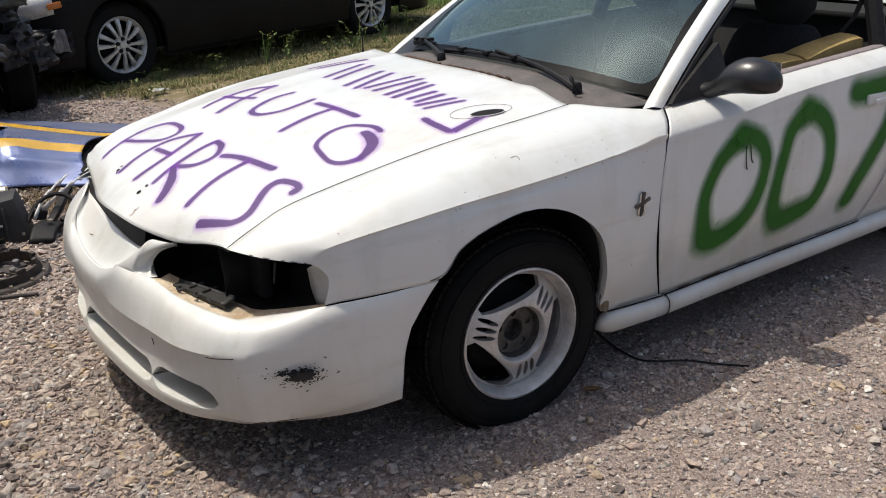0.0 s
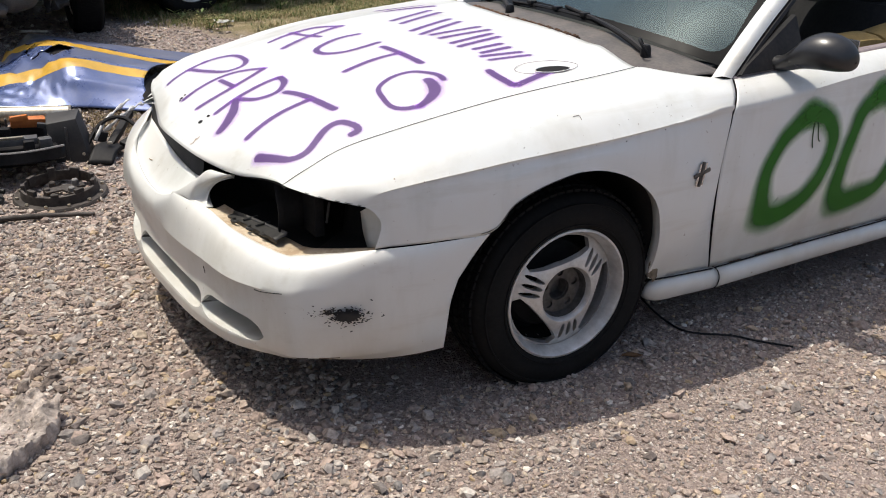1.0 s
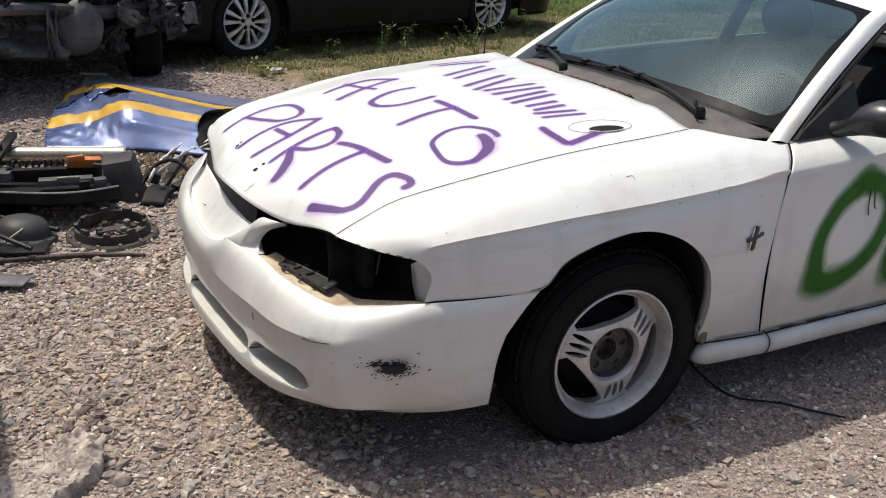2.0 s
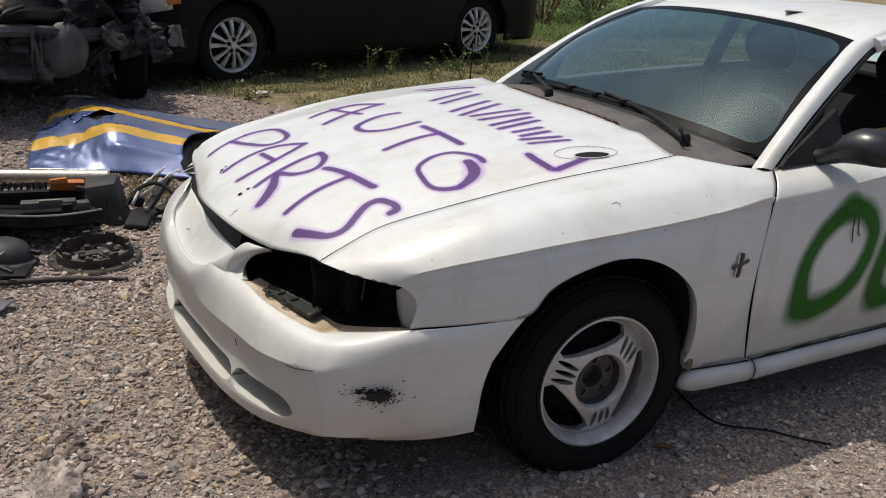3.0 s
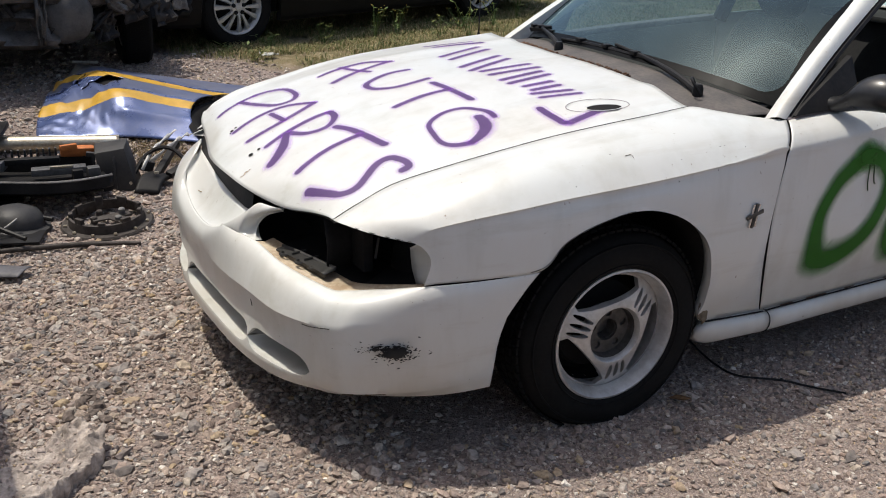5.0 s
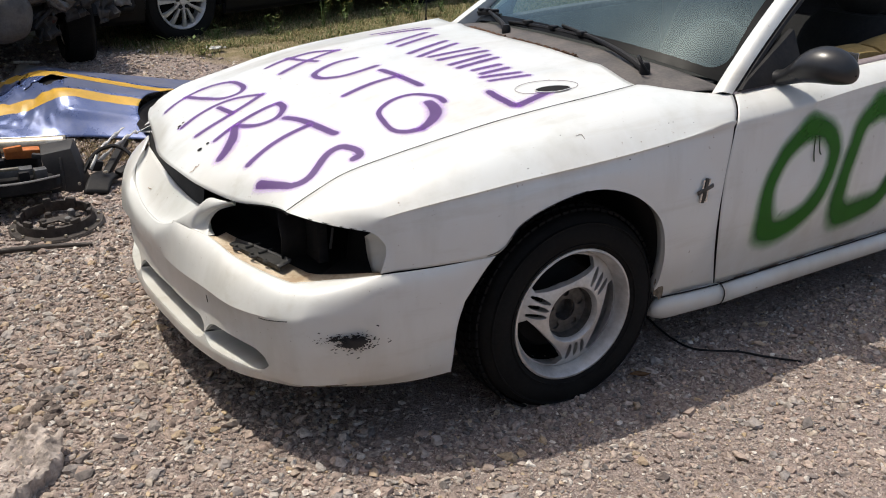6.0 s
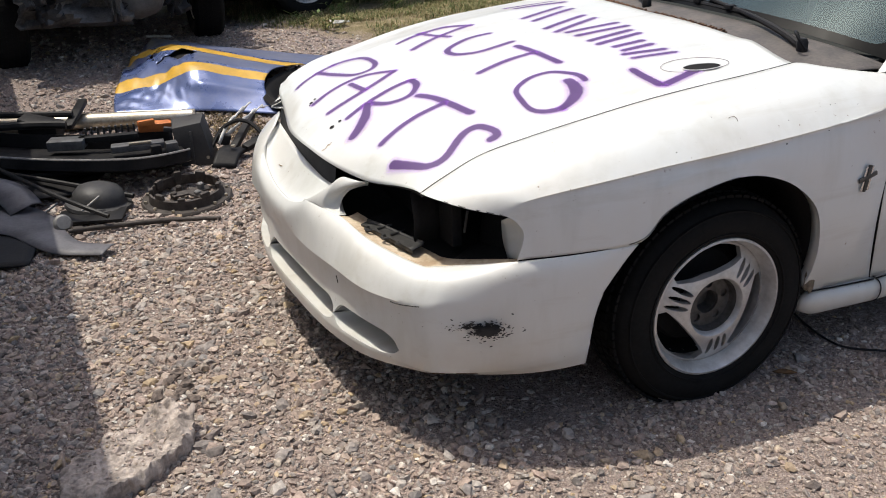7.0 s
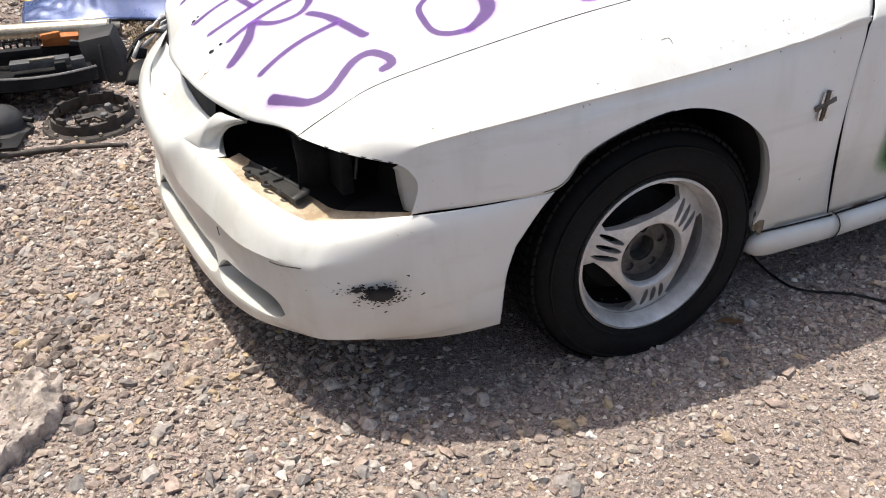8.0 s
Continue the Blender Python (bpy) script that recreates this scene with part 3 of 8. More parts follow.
def bumper():
    st = cr(np.array(BUMPER), NH)
    for _ in range(60):
        st[1:-1, 3:] = (st[:-2, 3:] + 2 * st[1:-1, 3:] + st[2:, 3:]) / 4
    st = skew(np.concatenate([st[:, :], st[-2::-1] * (1, -1, 1)]))
    # the nose runs in one sweep along the grille opening and up to the hood on the far side
    lead = cr(NOSE_RIM + [(-0.880, 0.500, 0.682), (-0.858, 0.575, 0.672)], 78)
    tops, n0 = st[:, 0].copy(), 148
    tops[n0:n0 + 78] = lead
    for k in range(40):
        w = 1 - (k + 1) / 41
        w = w * w * (3 - 2 * w)
        tops[n0 + 78 + k] = st[n0 + 78 + k, 0] + w * (lead[-1] - st[n0 + 77, 0])
    for i in range(n0 + 1, n0 + 118):
        w = min(1, (i - n0) / 12, (n0 + 118 - i) / 20)
        mid = (tops[i] + st[i, 2]) / 2
        tall = tops[i, 2] - st[i, 2, 2]
        mid += np.array((-0.10, 0.05 * min(1, max(0, (i - n0 - 40) / 30)), 0.04)) * tall + np.array((-0.006, 0, 0.006))
        st[i, 1] += w * (mid - st[i, 1])
    st[:, 0] = tops
    k = np.clip((0.67 - np.abs(st[:, 2, 1])) / 0.10, 0, 1) * (st[:, 2, 0] < -0.8)
    k = (k * k * (3 - 2 * k))[:, None]
    # above the crease a rounded band; below it the face steps back
    band = cr(st[:, :3].swapaxes(0, 1), 15).swapaxes(0, 1)
    under = st[:, 2] + k * (0.011, 0.0, -0.006) + (1 - k) * 0.22 * (st[:, 3] - st[:, 2])
    face = cr(np.stack([under, st[:, 3] + k * (0.004, 0, 0), st[:, 4]]), 9).swapaxes(0, 1)
    lower = cr(st[:, 5:].swapaxes(0, 1), 7).swapaxes(0, 1)
    # air inlets: open between the web and the rounded outer end
    y = np.abs(st[:, 4, 1])
    end = np.clip((0.608 - y) / 0.07, 0, 1) * (st[:, 4, 0] < -0.8)
    web = np.clip((np.abs(y - 0.300) - 0.004) / 0.06, 0, 1)
    o = np.sqrt(np.clip(end * (2 - end), 0, 1) * np.clip(web * (2 - web), 0, 1))[:, None]
    it, lt = face[:, -1], lower[:, 0]
    c = it * 0.45 + lt * 0.55 + o * (0.004, 0, 0)
    ie, le = c + (it - c) * o * 0.90, c + (lt - c) * o * 0.80
    deep = np.minimum(1, o * 1.6) * (0.105, 0, 0)
    thin = np.minimum(1, o * 3) * (0, 0, 0.003)
    rt, rb = ie + deep - thin, le + deep * 1.1 + thin
    lip = le + np.minimum(1, o * 1.6) * (0.012, 0, -0.002)
    skin = np.concatenate([band, face, np.stack([ie, rt, rb, lip, le], 1), lower, (lower[:, -1] * (0.95, 0.95, 1) + (0, 0, 0.012))[:, None]], 1)
    whole = Geo().grid(skin).mesh("whole")
    bm = bmesh.new()
    bm.from_mesh(whole)
    bmesh.ops.remove_doubles(bm, verts=bm.verts[:], dist=0.0006)
    bmesh.ops.dissolve_degenerate(bm, edges=bm.edges[:], dist=0.0004)
    cover = part("front_bumper", Geo().bm(bm), PAINT, car, "white bumper cover with a scraped black patch", thick=0.004)
    # back and top of the slots, coloured grey as shade on white paint
    part("air_inlet", Geo().grid(np.stack([ie + deep * 0.12 - thin, rt - deep * 0.04 - thin, rb - deep * 0.04 + thin], 1)), INLET_SHADE, cover, "white air inlet, its shade put in as grey colour")
    tray = lower[:, -1] * (0.965, 0.965, 1) + (0, 0, 0.014)
    part("nose_tray", Geo().grid(np.stack([tray, tray * (0, 0.9, 0) + (-0.40, 0, 0.245)], 1)), DARK_VOID, car)
    # horn between headlight opening and grille
    rim = cr([(-0.982, -0.108, 0.578), (-0.962, -0.158, 0.613), (-0.938, -0.192, 0.643), (-0.909, -0.234, 0.682), (-0.893, -0.276, 0.688), (-0.872, -0.336, 0.690)], 31)
    brow = cr([(-0.966, -0.206, 0.564), (-0.960, -0.200, 0.580), (-0.949, -0.200, 0.601), (-0.930, -0.220, 0.632), (-0.906, -0.282, 0.668), (-0.868, -0.338, 0.688)], 31)
    scoop = cr([(-0.932, -0.262, 0.568), (-0.920, -0.236, 0.580), (-0.912, -0.226, 0.596), (-0.903, -0.236, 0.622), (-0.888, -0.268, 0.652), (-0.860, -0.330, 0.680)], 31)
    deeper = scoop + (0.020, 0.045, -0.002)
    face = cr(np.array([rim + (0.014, 0.006, -0.014), rim, rim * 0.5 + brow * 0.5 + (-0.004, -0.003, 0.005), brow, brow * 0.4 + scoop * 0.6 + (0.006, 0.012, -0.003), scoop, deeper]), 37)
    # its foot grows out of the bumper's top edge
    ys = np.interp(np.linspace(0, 6, 37), range(7), (-0.099, -0.106, -0.148, -0.190, -0.228, -0.262, -0.270))
    edge, below = (np.stack([np.interp(ys, q[100:150, 1], q[100:150, k]) for k in range(3)], 1) for q in (st[:, 0], band[:, 2]))
    edge[31:] += np.linspace(0, 1, 6)[:, None] * (0.022, 0.012, -0.004)
    below[31:] += np.linspace(0, 1, 6)[:, None] * (0.030, 0.020, -0.004)
    for j in range(14):
        w = (j / 14) ** 2 * (3 - 2 * j / 14)
        face[:, j] = edge * (1 - w) + face[:, j] * w
    face[:, 0] += (-0.0004, 0, 0.0006)
    face = np.concatenate([(below + (0.0006, 0.0006, -0.0008))[:, None], face], 1)
    part("headlight_surround", Geo().grid(face), PAINT, cover, angle=60)
    up = face[6, 1:16]
    foot = np.linspace(NOSE_RIM[0], GRILLE_BACK[0], 15) + (0, -0.004, 0)
    part("grille_cheek", Geo().grid(cr(np.array([up, (up + foot) / 2 + (0.004, 0.004, -0.002), foot]), 9)), PAINT, cover, thick=0.002)
    # sloping shelf of the grille opening
    a, b = cr(NOSE_RIM, 41), cr(GRILLE_BACK, 41)
    shelf = cr(np.array([a + (0.001, 0, -0.001), a * 0.65 + b * 0.35 + (0.0, 0, -0.010), b]), 13)
    part("grille_shelf", Geo().grid(shelf), PAINT, cover, thick=0.003, heart=(0, 0, 0))
    part("grille_back", Geo().grid(np.array([b + (0.002, 0, -0.01), b + (0.012, 0, 0.05)])), GREY_PLASTIC, cover)
    return st


bump_st = bumper()


def headlight_bay(s):
    """Stained ledge and bracket of an empty headlight opening; its inside is coloured near-black as shade."""
    top = cr(np.array(BUMPER)[2:8, 0], 33)
    inner = top + cr([(0.008, 0.014, 0.000), (0.030, 0.040, -0.004), (0.062, 0.050, -0.004), (0.080, 0.034, -0.002), (0.055, 0.0, 0.0)], 33)
    back = inner + cr([(0.03, 0.10, 0.01), (0.12, 0.10, 0.02), (0.17, 0.08, 0.02), (0.18, 0.05, 0.02), (0.16, 0.0, 0.02)], 33)
    upper = back + (0.02, 0.0, 0.115)
    part("lamp_ledge", Geo().grid(m_(np.array([top + (0, 0, -0.001), (top + inner) / 2 + (0, 0, -0.008), inner]), s)), TAN_DIRT, car, "dirt-stained tan ledge", thick=0.002)
    # sheet round the bay whose near-black colour stands for the shade inside
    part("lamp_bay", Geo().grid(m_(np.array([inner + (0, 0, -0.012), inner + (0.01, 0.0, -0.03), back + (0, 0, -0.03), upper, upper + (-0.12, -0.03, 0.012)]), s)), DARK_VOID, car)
    # moulded bracket along the ledge, with two hooked fingers
    f0, f1 = np.array((-0.888, -0.325, 0.564)), np.array((-0.826, -0.555, 0.559))
    line = cr([f0, (f0 * 0.55 + f1 * 0.45) + (0.001, 0, 0.001), f1], 13)
    wide = np.linspace(0.022, 0.040, 13)[:, None] * (0.93, 0.36, 0.05)
    g = Geo().grid(m_(np.array([line + (0.0, 0, -0.012), line, line + wide, line + wide + (0.004, 0.002, 0.008)]), s))
    part("lamp_bracket", g, BRACKET, car, "dark moulded mounting bracket", thick=0.004)
    for k in (0.20, 0.52, 0.76):
        c, r = f0 * (1 - k) + f1 * k, 0.013 if k < 0.7 else 0.007
        arc = [c + (-r * math.sin(t) * 1.1, -r * math.cos(t), 0.001) for t in np.linspace(0, math.pi, 9)]
        part("bracket_hook", Geo().tube(m_(np.array(arc), s), 0.0048, 6), BRACKET, car)
    for k in (0.34, 0.66):
        c = line[int(12 * k)] + wide[int(12 * k)] * 0.3
        part("bracket_rib", Geo().tube(m_(np.array([c + (0, 0, 0.004), c + (0.045, 0.002, 0.006)]), s), 0.0035, 6), BRACKET, car)
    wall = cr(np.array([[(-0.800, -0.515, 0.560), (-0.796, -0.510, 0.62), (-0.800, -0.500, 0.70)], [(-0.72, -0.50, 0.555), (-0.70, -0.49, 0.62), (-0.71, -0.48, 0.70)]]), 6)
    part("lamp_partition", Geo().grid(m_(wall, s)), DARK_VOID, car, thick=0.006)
    part("lamp_stay", Geo().tube(m_(np.array([(-0.69, -0.60, 0.600), (-0.68, -0.60, 0.66)]), s), 0.004, 6), BRACKET, car)
    white = cr(np.array(FENDER[0])[2:], 9)
    well = cr([(-0.657, -0.750, 0.676), (-0.632, -0.702, 0.650), (-0.626, -0.700, 0.600), (-0.628, -0.730, 0.562)], 9)
    part("lamp_end_panel", Geo().grid(m_(cr(np.array([white + (0.003, 0.002, 0), white + (0.010, 0.022, -0.006), well])[:, 1:], 9), s)), PAINT, car, thick=0.003)


both(headlight_bay)
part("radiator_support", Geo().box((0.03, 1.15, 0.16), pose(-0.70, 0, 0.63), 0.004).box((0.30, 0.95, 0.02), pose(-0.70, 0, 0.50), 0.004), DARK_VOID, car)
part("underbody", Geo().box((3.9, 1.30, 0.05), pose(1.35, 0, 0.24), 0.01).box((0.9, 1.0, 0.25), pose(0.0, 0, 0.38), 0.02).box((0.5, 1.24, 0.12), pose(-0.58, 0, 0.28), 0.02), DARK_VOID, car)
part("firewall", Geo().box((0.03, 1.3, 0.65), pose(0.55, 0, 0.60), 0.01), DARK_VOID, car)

# door: belt, shoulder, crease, side, flank, lower edge
DOOR = [
    [(0.642, -0.818, 0.914), (0.610, -0.867, 0.881), (0.582, -0.893, 0.842), (0.557, -0.892, 0.660), (0.570, -0.880, 0.480), (0.666, -0.806, 0.242)],
    [(0.880, -0.828, 0.928), (0.873, -0.876, 0.897), (0.866, -0.903, 0.862), (0.860, -0.906, 0.680), (0.864, -0.893, 0.480), (0.890, -0.812, 0.245)],
    [(1.250, -0.838, 0.948), (1.250, -0.884, 0.922), (1.250, -0.912, 0.898), (1.250, -0.917, 0.690), (1.250, -0.902, 0.480), (1.250, -0.815, 0.247)],
    [(1.860, -0.842, 0.968), (1.865, -0.888, 0.944), (1.870, -0.916, 0.920), (1.872, -0.922, 0.690), (1.865, -0.906, 0.480), (1.830, -0.817, 0.248)],
]


def door_grid(nu, n_top, n_low):
    long = cr(np.array(DOOR), nu)
    top = cr(long[:, :3].swapaxes(0, 1), n_top).swapaxes(0, 1)
    low = cr(long[:, 2:].swapaxes(0, 1), n_low).swapaxes(0, 1)
    p = np.concatenate([top, low[:, 1:]], 1)
    drop = np.clip(p[:, n_top - 1:n_top, 2] - p[:, n_top:, 2], 0, 1)
    p[:, n_top:, 1] += 0.0025 * (drop / 0.010) * np.exp(1 - drop / 0.010)
    return p


DOOR_GRID = door_grid(90, 13, 48)


def door(s):
    p = door_grid(60, 9, 31)
    skin = part("door", Geo().grid(m_(p, s)), PAINT, car, "white door with a green sprayed number" if s > 0 else "white door", thick=0.008, rim=DARK_VOID)
    top = p[:, 0]
    rim = np.array([top, top + (0, 0.012, 0.006), top + (0, 0.05, 0.002), top + (0, 0.07, -0.03)])
    part("window_felt", Geo().grid(m_(rim, s)), FELT, skin, "frayed grey felt along the window slot", thick=0.004)
    inner = np.array([top + (0, 0.07, -0.02), top * (1, 1, 0) + (0, 0.085, 0.70), top * (1, 1, 0) + (0, 0.07, 0.35)])
    part("door_card", Geo().grid(m_(inner, s)), CABIN, skin, thick=0.006)
    end = p[0]
    part("door_jamb", Geo().grid(m_(np.array([end + (0.006, 0.012, 0), end + (-0.004, 0.03, 0)]), s)), DARK_VOID, skin)
    if s > 0:
        h = Geo().box((0.17, 0.018, 0.042), pose(1.72, -0.927, 0.80, 4, 2, 0), 0.010).box((0.12, 0.016, 0.018), pose(1.73, -0.936, 0.792, 0, 2, 0), 0.006)
        part("door_handle", h, PAINT, skin, "white door handle")


both(door)

# rear quarter, roof, tail
QUARTER = [
    [(1.868, -0.842, 0.968), (1.873, -0.888, 0.930), (1.878, -0.915, 0.888), (1.880, -0.920, 0.690), (1.873, -0.906, 0.480), (1.840, -0.817, 0.250)],
    [(2.050, -0.835, 0.975), (2.050, -0.888, 0.938), (2.050, -0.920, 0.890), (2.050, -0.925, 0.690), (2.060, -0.910, 0.480), (2.160, -0.825, 0.260)],
    [(2.200, -0.825, 0.980), (2.200, -0.885, 0.945), (2.200, -0.922, 0.895), (2.200, -0.928, 0.720), (2.200, -0.918, 0.560), (2.212, -0.880, 0.400)],
    [(2.340, -0.812, 0.984), (2.340, -0.880, 0.950), (2.340, -0.922, 0.900), (2.335, -0.930, 0.780), (2.320, -0.928, 0.690), (2.300, -0.915, 0.600)],
    [(2.573, -0.790, 0.985), (2.573, -0.870, 0.955), (2.573, -0.920, 0.905), (2.573, -0.930, 0.830), (2.573, -0.930, 0.770), (2.573, -0.920, 0.715)],
    [(2.800, -0.765, 0.980), (2.800, -0.855, 0.950), (2.800, -0.912, 0.900), (2.810, -0.924, 0.780), (2.830, -0.922, 0.690), (2.850, -0.908, 0.600)],
    [(2.950, -0.745, 0.974), (2.950, -0.840, 0.945), (2.950, -0.904, 0.895), (2.950, -0.918, 0.720), (2.945, -0.908, 0.560), (2.935, -0.870, 0.400)],
    [(3.150, -0.715, 0.965), (3.150, -0.815, 0.935), (3.155, -0.885, 0.880), (3.160, -0.900, 0.690), (3.155, -0.890, 0.480), (3.060, -0.810, 0.280)],
    [(3.420, -0.660, 0.950), (3.430, -0.755, 0.920), (3.440, -0.825, 0.860), (3.480, -0.840, 0.690), (3.480, -0.830, 0.480), (3.430, -0.770, 0.290)],
    [(3.530, -0.400, 0.945), (3.545, -0.450, 0.915), (3.560, -0.500, 0.850), (3.610, -0.520, 0.690), (3.615, -0.510, 0.480), (3.570, -0.480, 0.290)],
    [(3.555, 0.000, 0.945), (3.575, 0.000, 0.915), (3.590, 0.000, 0.850), (3.645, 0.000, 0.690), (3.650, 0.000, 0.480), (3.600, 0.000, 0.290)],
]


def quarter(s):
    part("rear_quarter", Geo().grid(m_(loft(QUARTER, 71, 26), s)), PAINT, car, thick=0.004)
    p = loft(QUARTER, 71, 26)[10:48, -1]
    deep = np.array([p + (0, 0.02, 0.008), p * (1, 0, 1) + (0, -0.70, 0.03), p * (1, 0, 1) + (0, -0.56, 0.03)])
    # rear well, likewise darkened by colour to read as deep shade
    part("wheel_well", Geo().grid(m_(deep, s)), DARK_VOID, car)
    # tail lamp
    q = loft(QUARTER, 71, 26)[58:66, 8:14]
    part("tail_lamp", Geo().grid(m_(q * (1.002, 1.006, 1), s)), TAIL, car, "dark red tail lamp", thick=0.004)
    # rocker: a front piece behind the wheel, a long one under the door
    prof = np.array([(0.004, 0.0), (-0.022, -0.004), (-0.036, -0.024), (-0.034, -0.052), (-0.018, -0.076), (0.02, -0.086), (0.06, -0.080)])
    for name, xs in (("rocker_front", (0.362, 0.366, 0.376, 0.396, 0.430, 0.52, 0.678)), ("rocker_panel", (0.682, 1.1, 1.6, 2.0, 2.20))):
        rows = []
        for x in xs:
            k = min(1.0, math.sqrt(max(0.02, 1 - max(0.0, (0.430 - x) / 0.069) ** 2)))
            lift = 0.022 * min(1, max(0, (0.66 - x) / 0.28))
            y0 = -0.806 - 0.010 * min(1, max(0, (x - 0.68) / 0.6))
            rows.append([(x, y0 + a * k, 0.200 + (0.006 if x > 1 else 0) + lift * 0.85 + (b + 0.043) * k * (1 + lift * 4)) for a, b in prof])
        g = Geo().grid(m_(cr(cr(np.array(rows), 34).swapaxes(0, 1), 22).swapaxes(0, 1), s))
        e = np.array(rows[0])
        g.add(m_(e, s), [tuple(range(len(e)))])
        part(name, g, PAINT, car, thick=0.003)
    lip = [(0.680, -0.806 + a * 1.04, 0.200 + (b + 0.043) * 1.03) for a, b in prof]
    part("rocker_seam", Geo().tube(m_(cr(lip, 20), s), 0.0016, 5), DARK_VOID, car)


TAIL = material("tail_lamp_red", (0.12, 0.008, 0.008), 0.15, 0.0, 0.5)
both(quarter)

# trunk lid and parcel shelf
deck = []
for x, hw, z in ((2.72, 0.60, 1.01), (2.85, 0.66, 1.005), (3.05, 0.66, 0.995), (3.30, 0.62, 0.98), (3.48, 0.55, 0.965), (3.552, 0.40, 0.950)):
    deck.append([(x, a * (hw + (0.08 if x < 3.4 else 0.0)), z + 0.012 * (1 - a * a)) for a in (-1, -0.8, -0.4, 0, 0.4, 0.8, 1)])
part("trunk_lid", Geo().grid(loft(deck, 30, 31)), PAINT, car, thick=0.006)
roof_rows = []
for x, hw, z, e in ((1.205, 0.615, 1.322, 1.268), (1.28, 0.622, 1.345, 1.292), (1.45, 0.625, 1.362, 1.318), (1.75, 0.620, 1.366, 1.326), (2.05, 0.605, 1.352, 1.308), (2.22, 0.590, 1.328, 1.280)):
    roof_rows.append([(x + (0.045 * a * a if x < 1.3 else -0.02 * a * a), a * hw, e + (z - e) * (1 - abs(a) ** 2.6)) for a in (-1, -0.93, -0.75, -0.4, 0, 0.4, 0.75, 0.93, 1)])
part("roof", Geo().grid(loft(roof_rows, 40, 49)), PAINT, car, "white steel roof with a rust mark", thick=0.02)


def pillars(s):
    outer = [(0.636, -0.813, 0.915), (0.845, -0.755, 1.060), (1.08, -0.690, 1.196), (1.25, -0.640, 1.270), (1.45, -0.630, 1.318)]
    inner = [(0.582, -0.773, 0.912), (0.787, -0.714, 1.058), (1.01, -0.655, 1.200), (1.18, -0.600, 1.280), (1.40, -0.560, 1.340)]
    a, b = cr(outer, 24), cr(inner, 24)
    mid = (a + b) / 2 + (-0.012, -0.012, 0.012)
    back = (a + b) / 2 + (0.03, 0.035, -0.035)
    part("windshield_pillar", Geo().grid(m_(np.concatenate([cr(np.array([a, mid, b]), 7), back[None]]), s), wrap_u=True), PAINT, car)
    # black seal on the rear side of the pillar
    part("pillar_seal", Geo().tube(m_(a + (0.016, 0.004, -0.012), s), 0.011, 6), BLACK_PLASTIC, car)
    rail = cr([(1.25, -0.640, 1.270), (1.55, -0.632, 1.312), (1.85, -0.628, 1.312), (2.10, -0.640, 1.270), (2.30, -0.675, 1.180), (2.42, -0.72, 1.06), (2.47, -0.76, 0.98)], 30)
    part("roof_rail", Geo().tube(m_(rail, s), 0.028, 8), PAINT, car)
    c1 = cr([(2.10, -0.640, 1.275), (2.30, -0.678, 1.185), (2.43, -0.73, 1.06), (2.46, -0.775, 0.985)], 14)
    c2 = cr([(2.22, -0.575, 1.285), (2.50, -0.600, 1.180), (2.68, -0.64, 1.075), (2.78, -0.70, 0.995)], 14)
    part("rear_pillar", Geo().grid(m_(np.array([c1, (c1 + c2) / 2 + (0, -0.012, 0.005), c2]), s)), PAINT, car, thick=0.01)
    part("door_pillar", Geo().tube(m_([(1.90, -0.79, 0.95), (1.93, -0.72, 1.15), (1.96, -0.64, 1.30)], s), 0.035, 8, steps=8), BLACK_PLASTIC, car)
    # triangular sail that carries the mirror
    t = m_([(0.668, -0.822, 0.925), (0.95, -0.838, 0.938), (0.955, -0.765, 1.085), (0.70, -0.812, 0.948)], s)
    g = Geo().add(np.concatenate([t, t + np.array((0, 0.02 * s, 0))]), [(0, 1, 2, 3), (7, 6, 5, 4), (0, 4, 5, 1), (1, 5, 6, 2), (2, 6, 7, 3), (3, 7, 4, 0)])
    sail = part("mirror_sail", g, BLACK_PLASTIC, car, "black plastic sail panel")
    if s < 0:
        return
    # mirror housing: an egg-shaped shell on a stalk
    rows = []
    for k, (y, r1, r2, x, z) in enumerate(((-0.795, 0.034, 0.030, 0.835, 0.950), (-0.835, 0.040, 0.032, 0.845, 0.955), (-0.865, 0.055, 0.046, 0.865, 0.972), (-0.895, 0.075, 0.064, 0.885, 0.992),
                                           (-0.940, 0.083, 0.071, 0.897, 1.003), (-0.985, 0.079, 0.067, 0.905, 1.003), (-1.020, 0.062, 0.054, 0.912, 0.998), (-1.040, 0.038, 0.034, 0.918, 0.992), (-1.046, 0.004, 0.004, 0.920, 0.99))):
        rows.append([(x + 0.93 * r1 * math.cos(t) * (1.0 if math.cos(t) < 0 else 0.75), y, z - 0.008 + r2 * math.sin(t) * (0.95 if math.sin(t) > 0 else 0.72)) for t in np.linspace(0, 2 * math.pi, 25)[:-1]])
    part("mirror_housing", Geo().grid(m_(cr(np.array(rows), 26), s), wrap_v=True), MIRROR_PLASTIC, sail, "glossy black door mirror")
    part("mirror_glass", Geo().box((0.004, 0.125, 0.085), pose(0.962, s * -0.95, 1.0, 0, 0, s * 4), 0.0), CHROME, sail)


MIRROR_PLASTIC = worn("satin_black_mirror", (0.012, 0.012, 0.013), (0.022, 0.022, 0.022), 14.0, (0.26, 0.38), relief=0.02)
both(pillars)

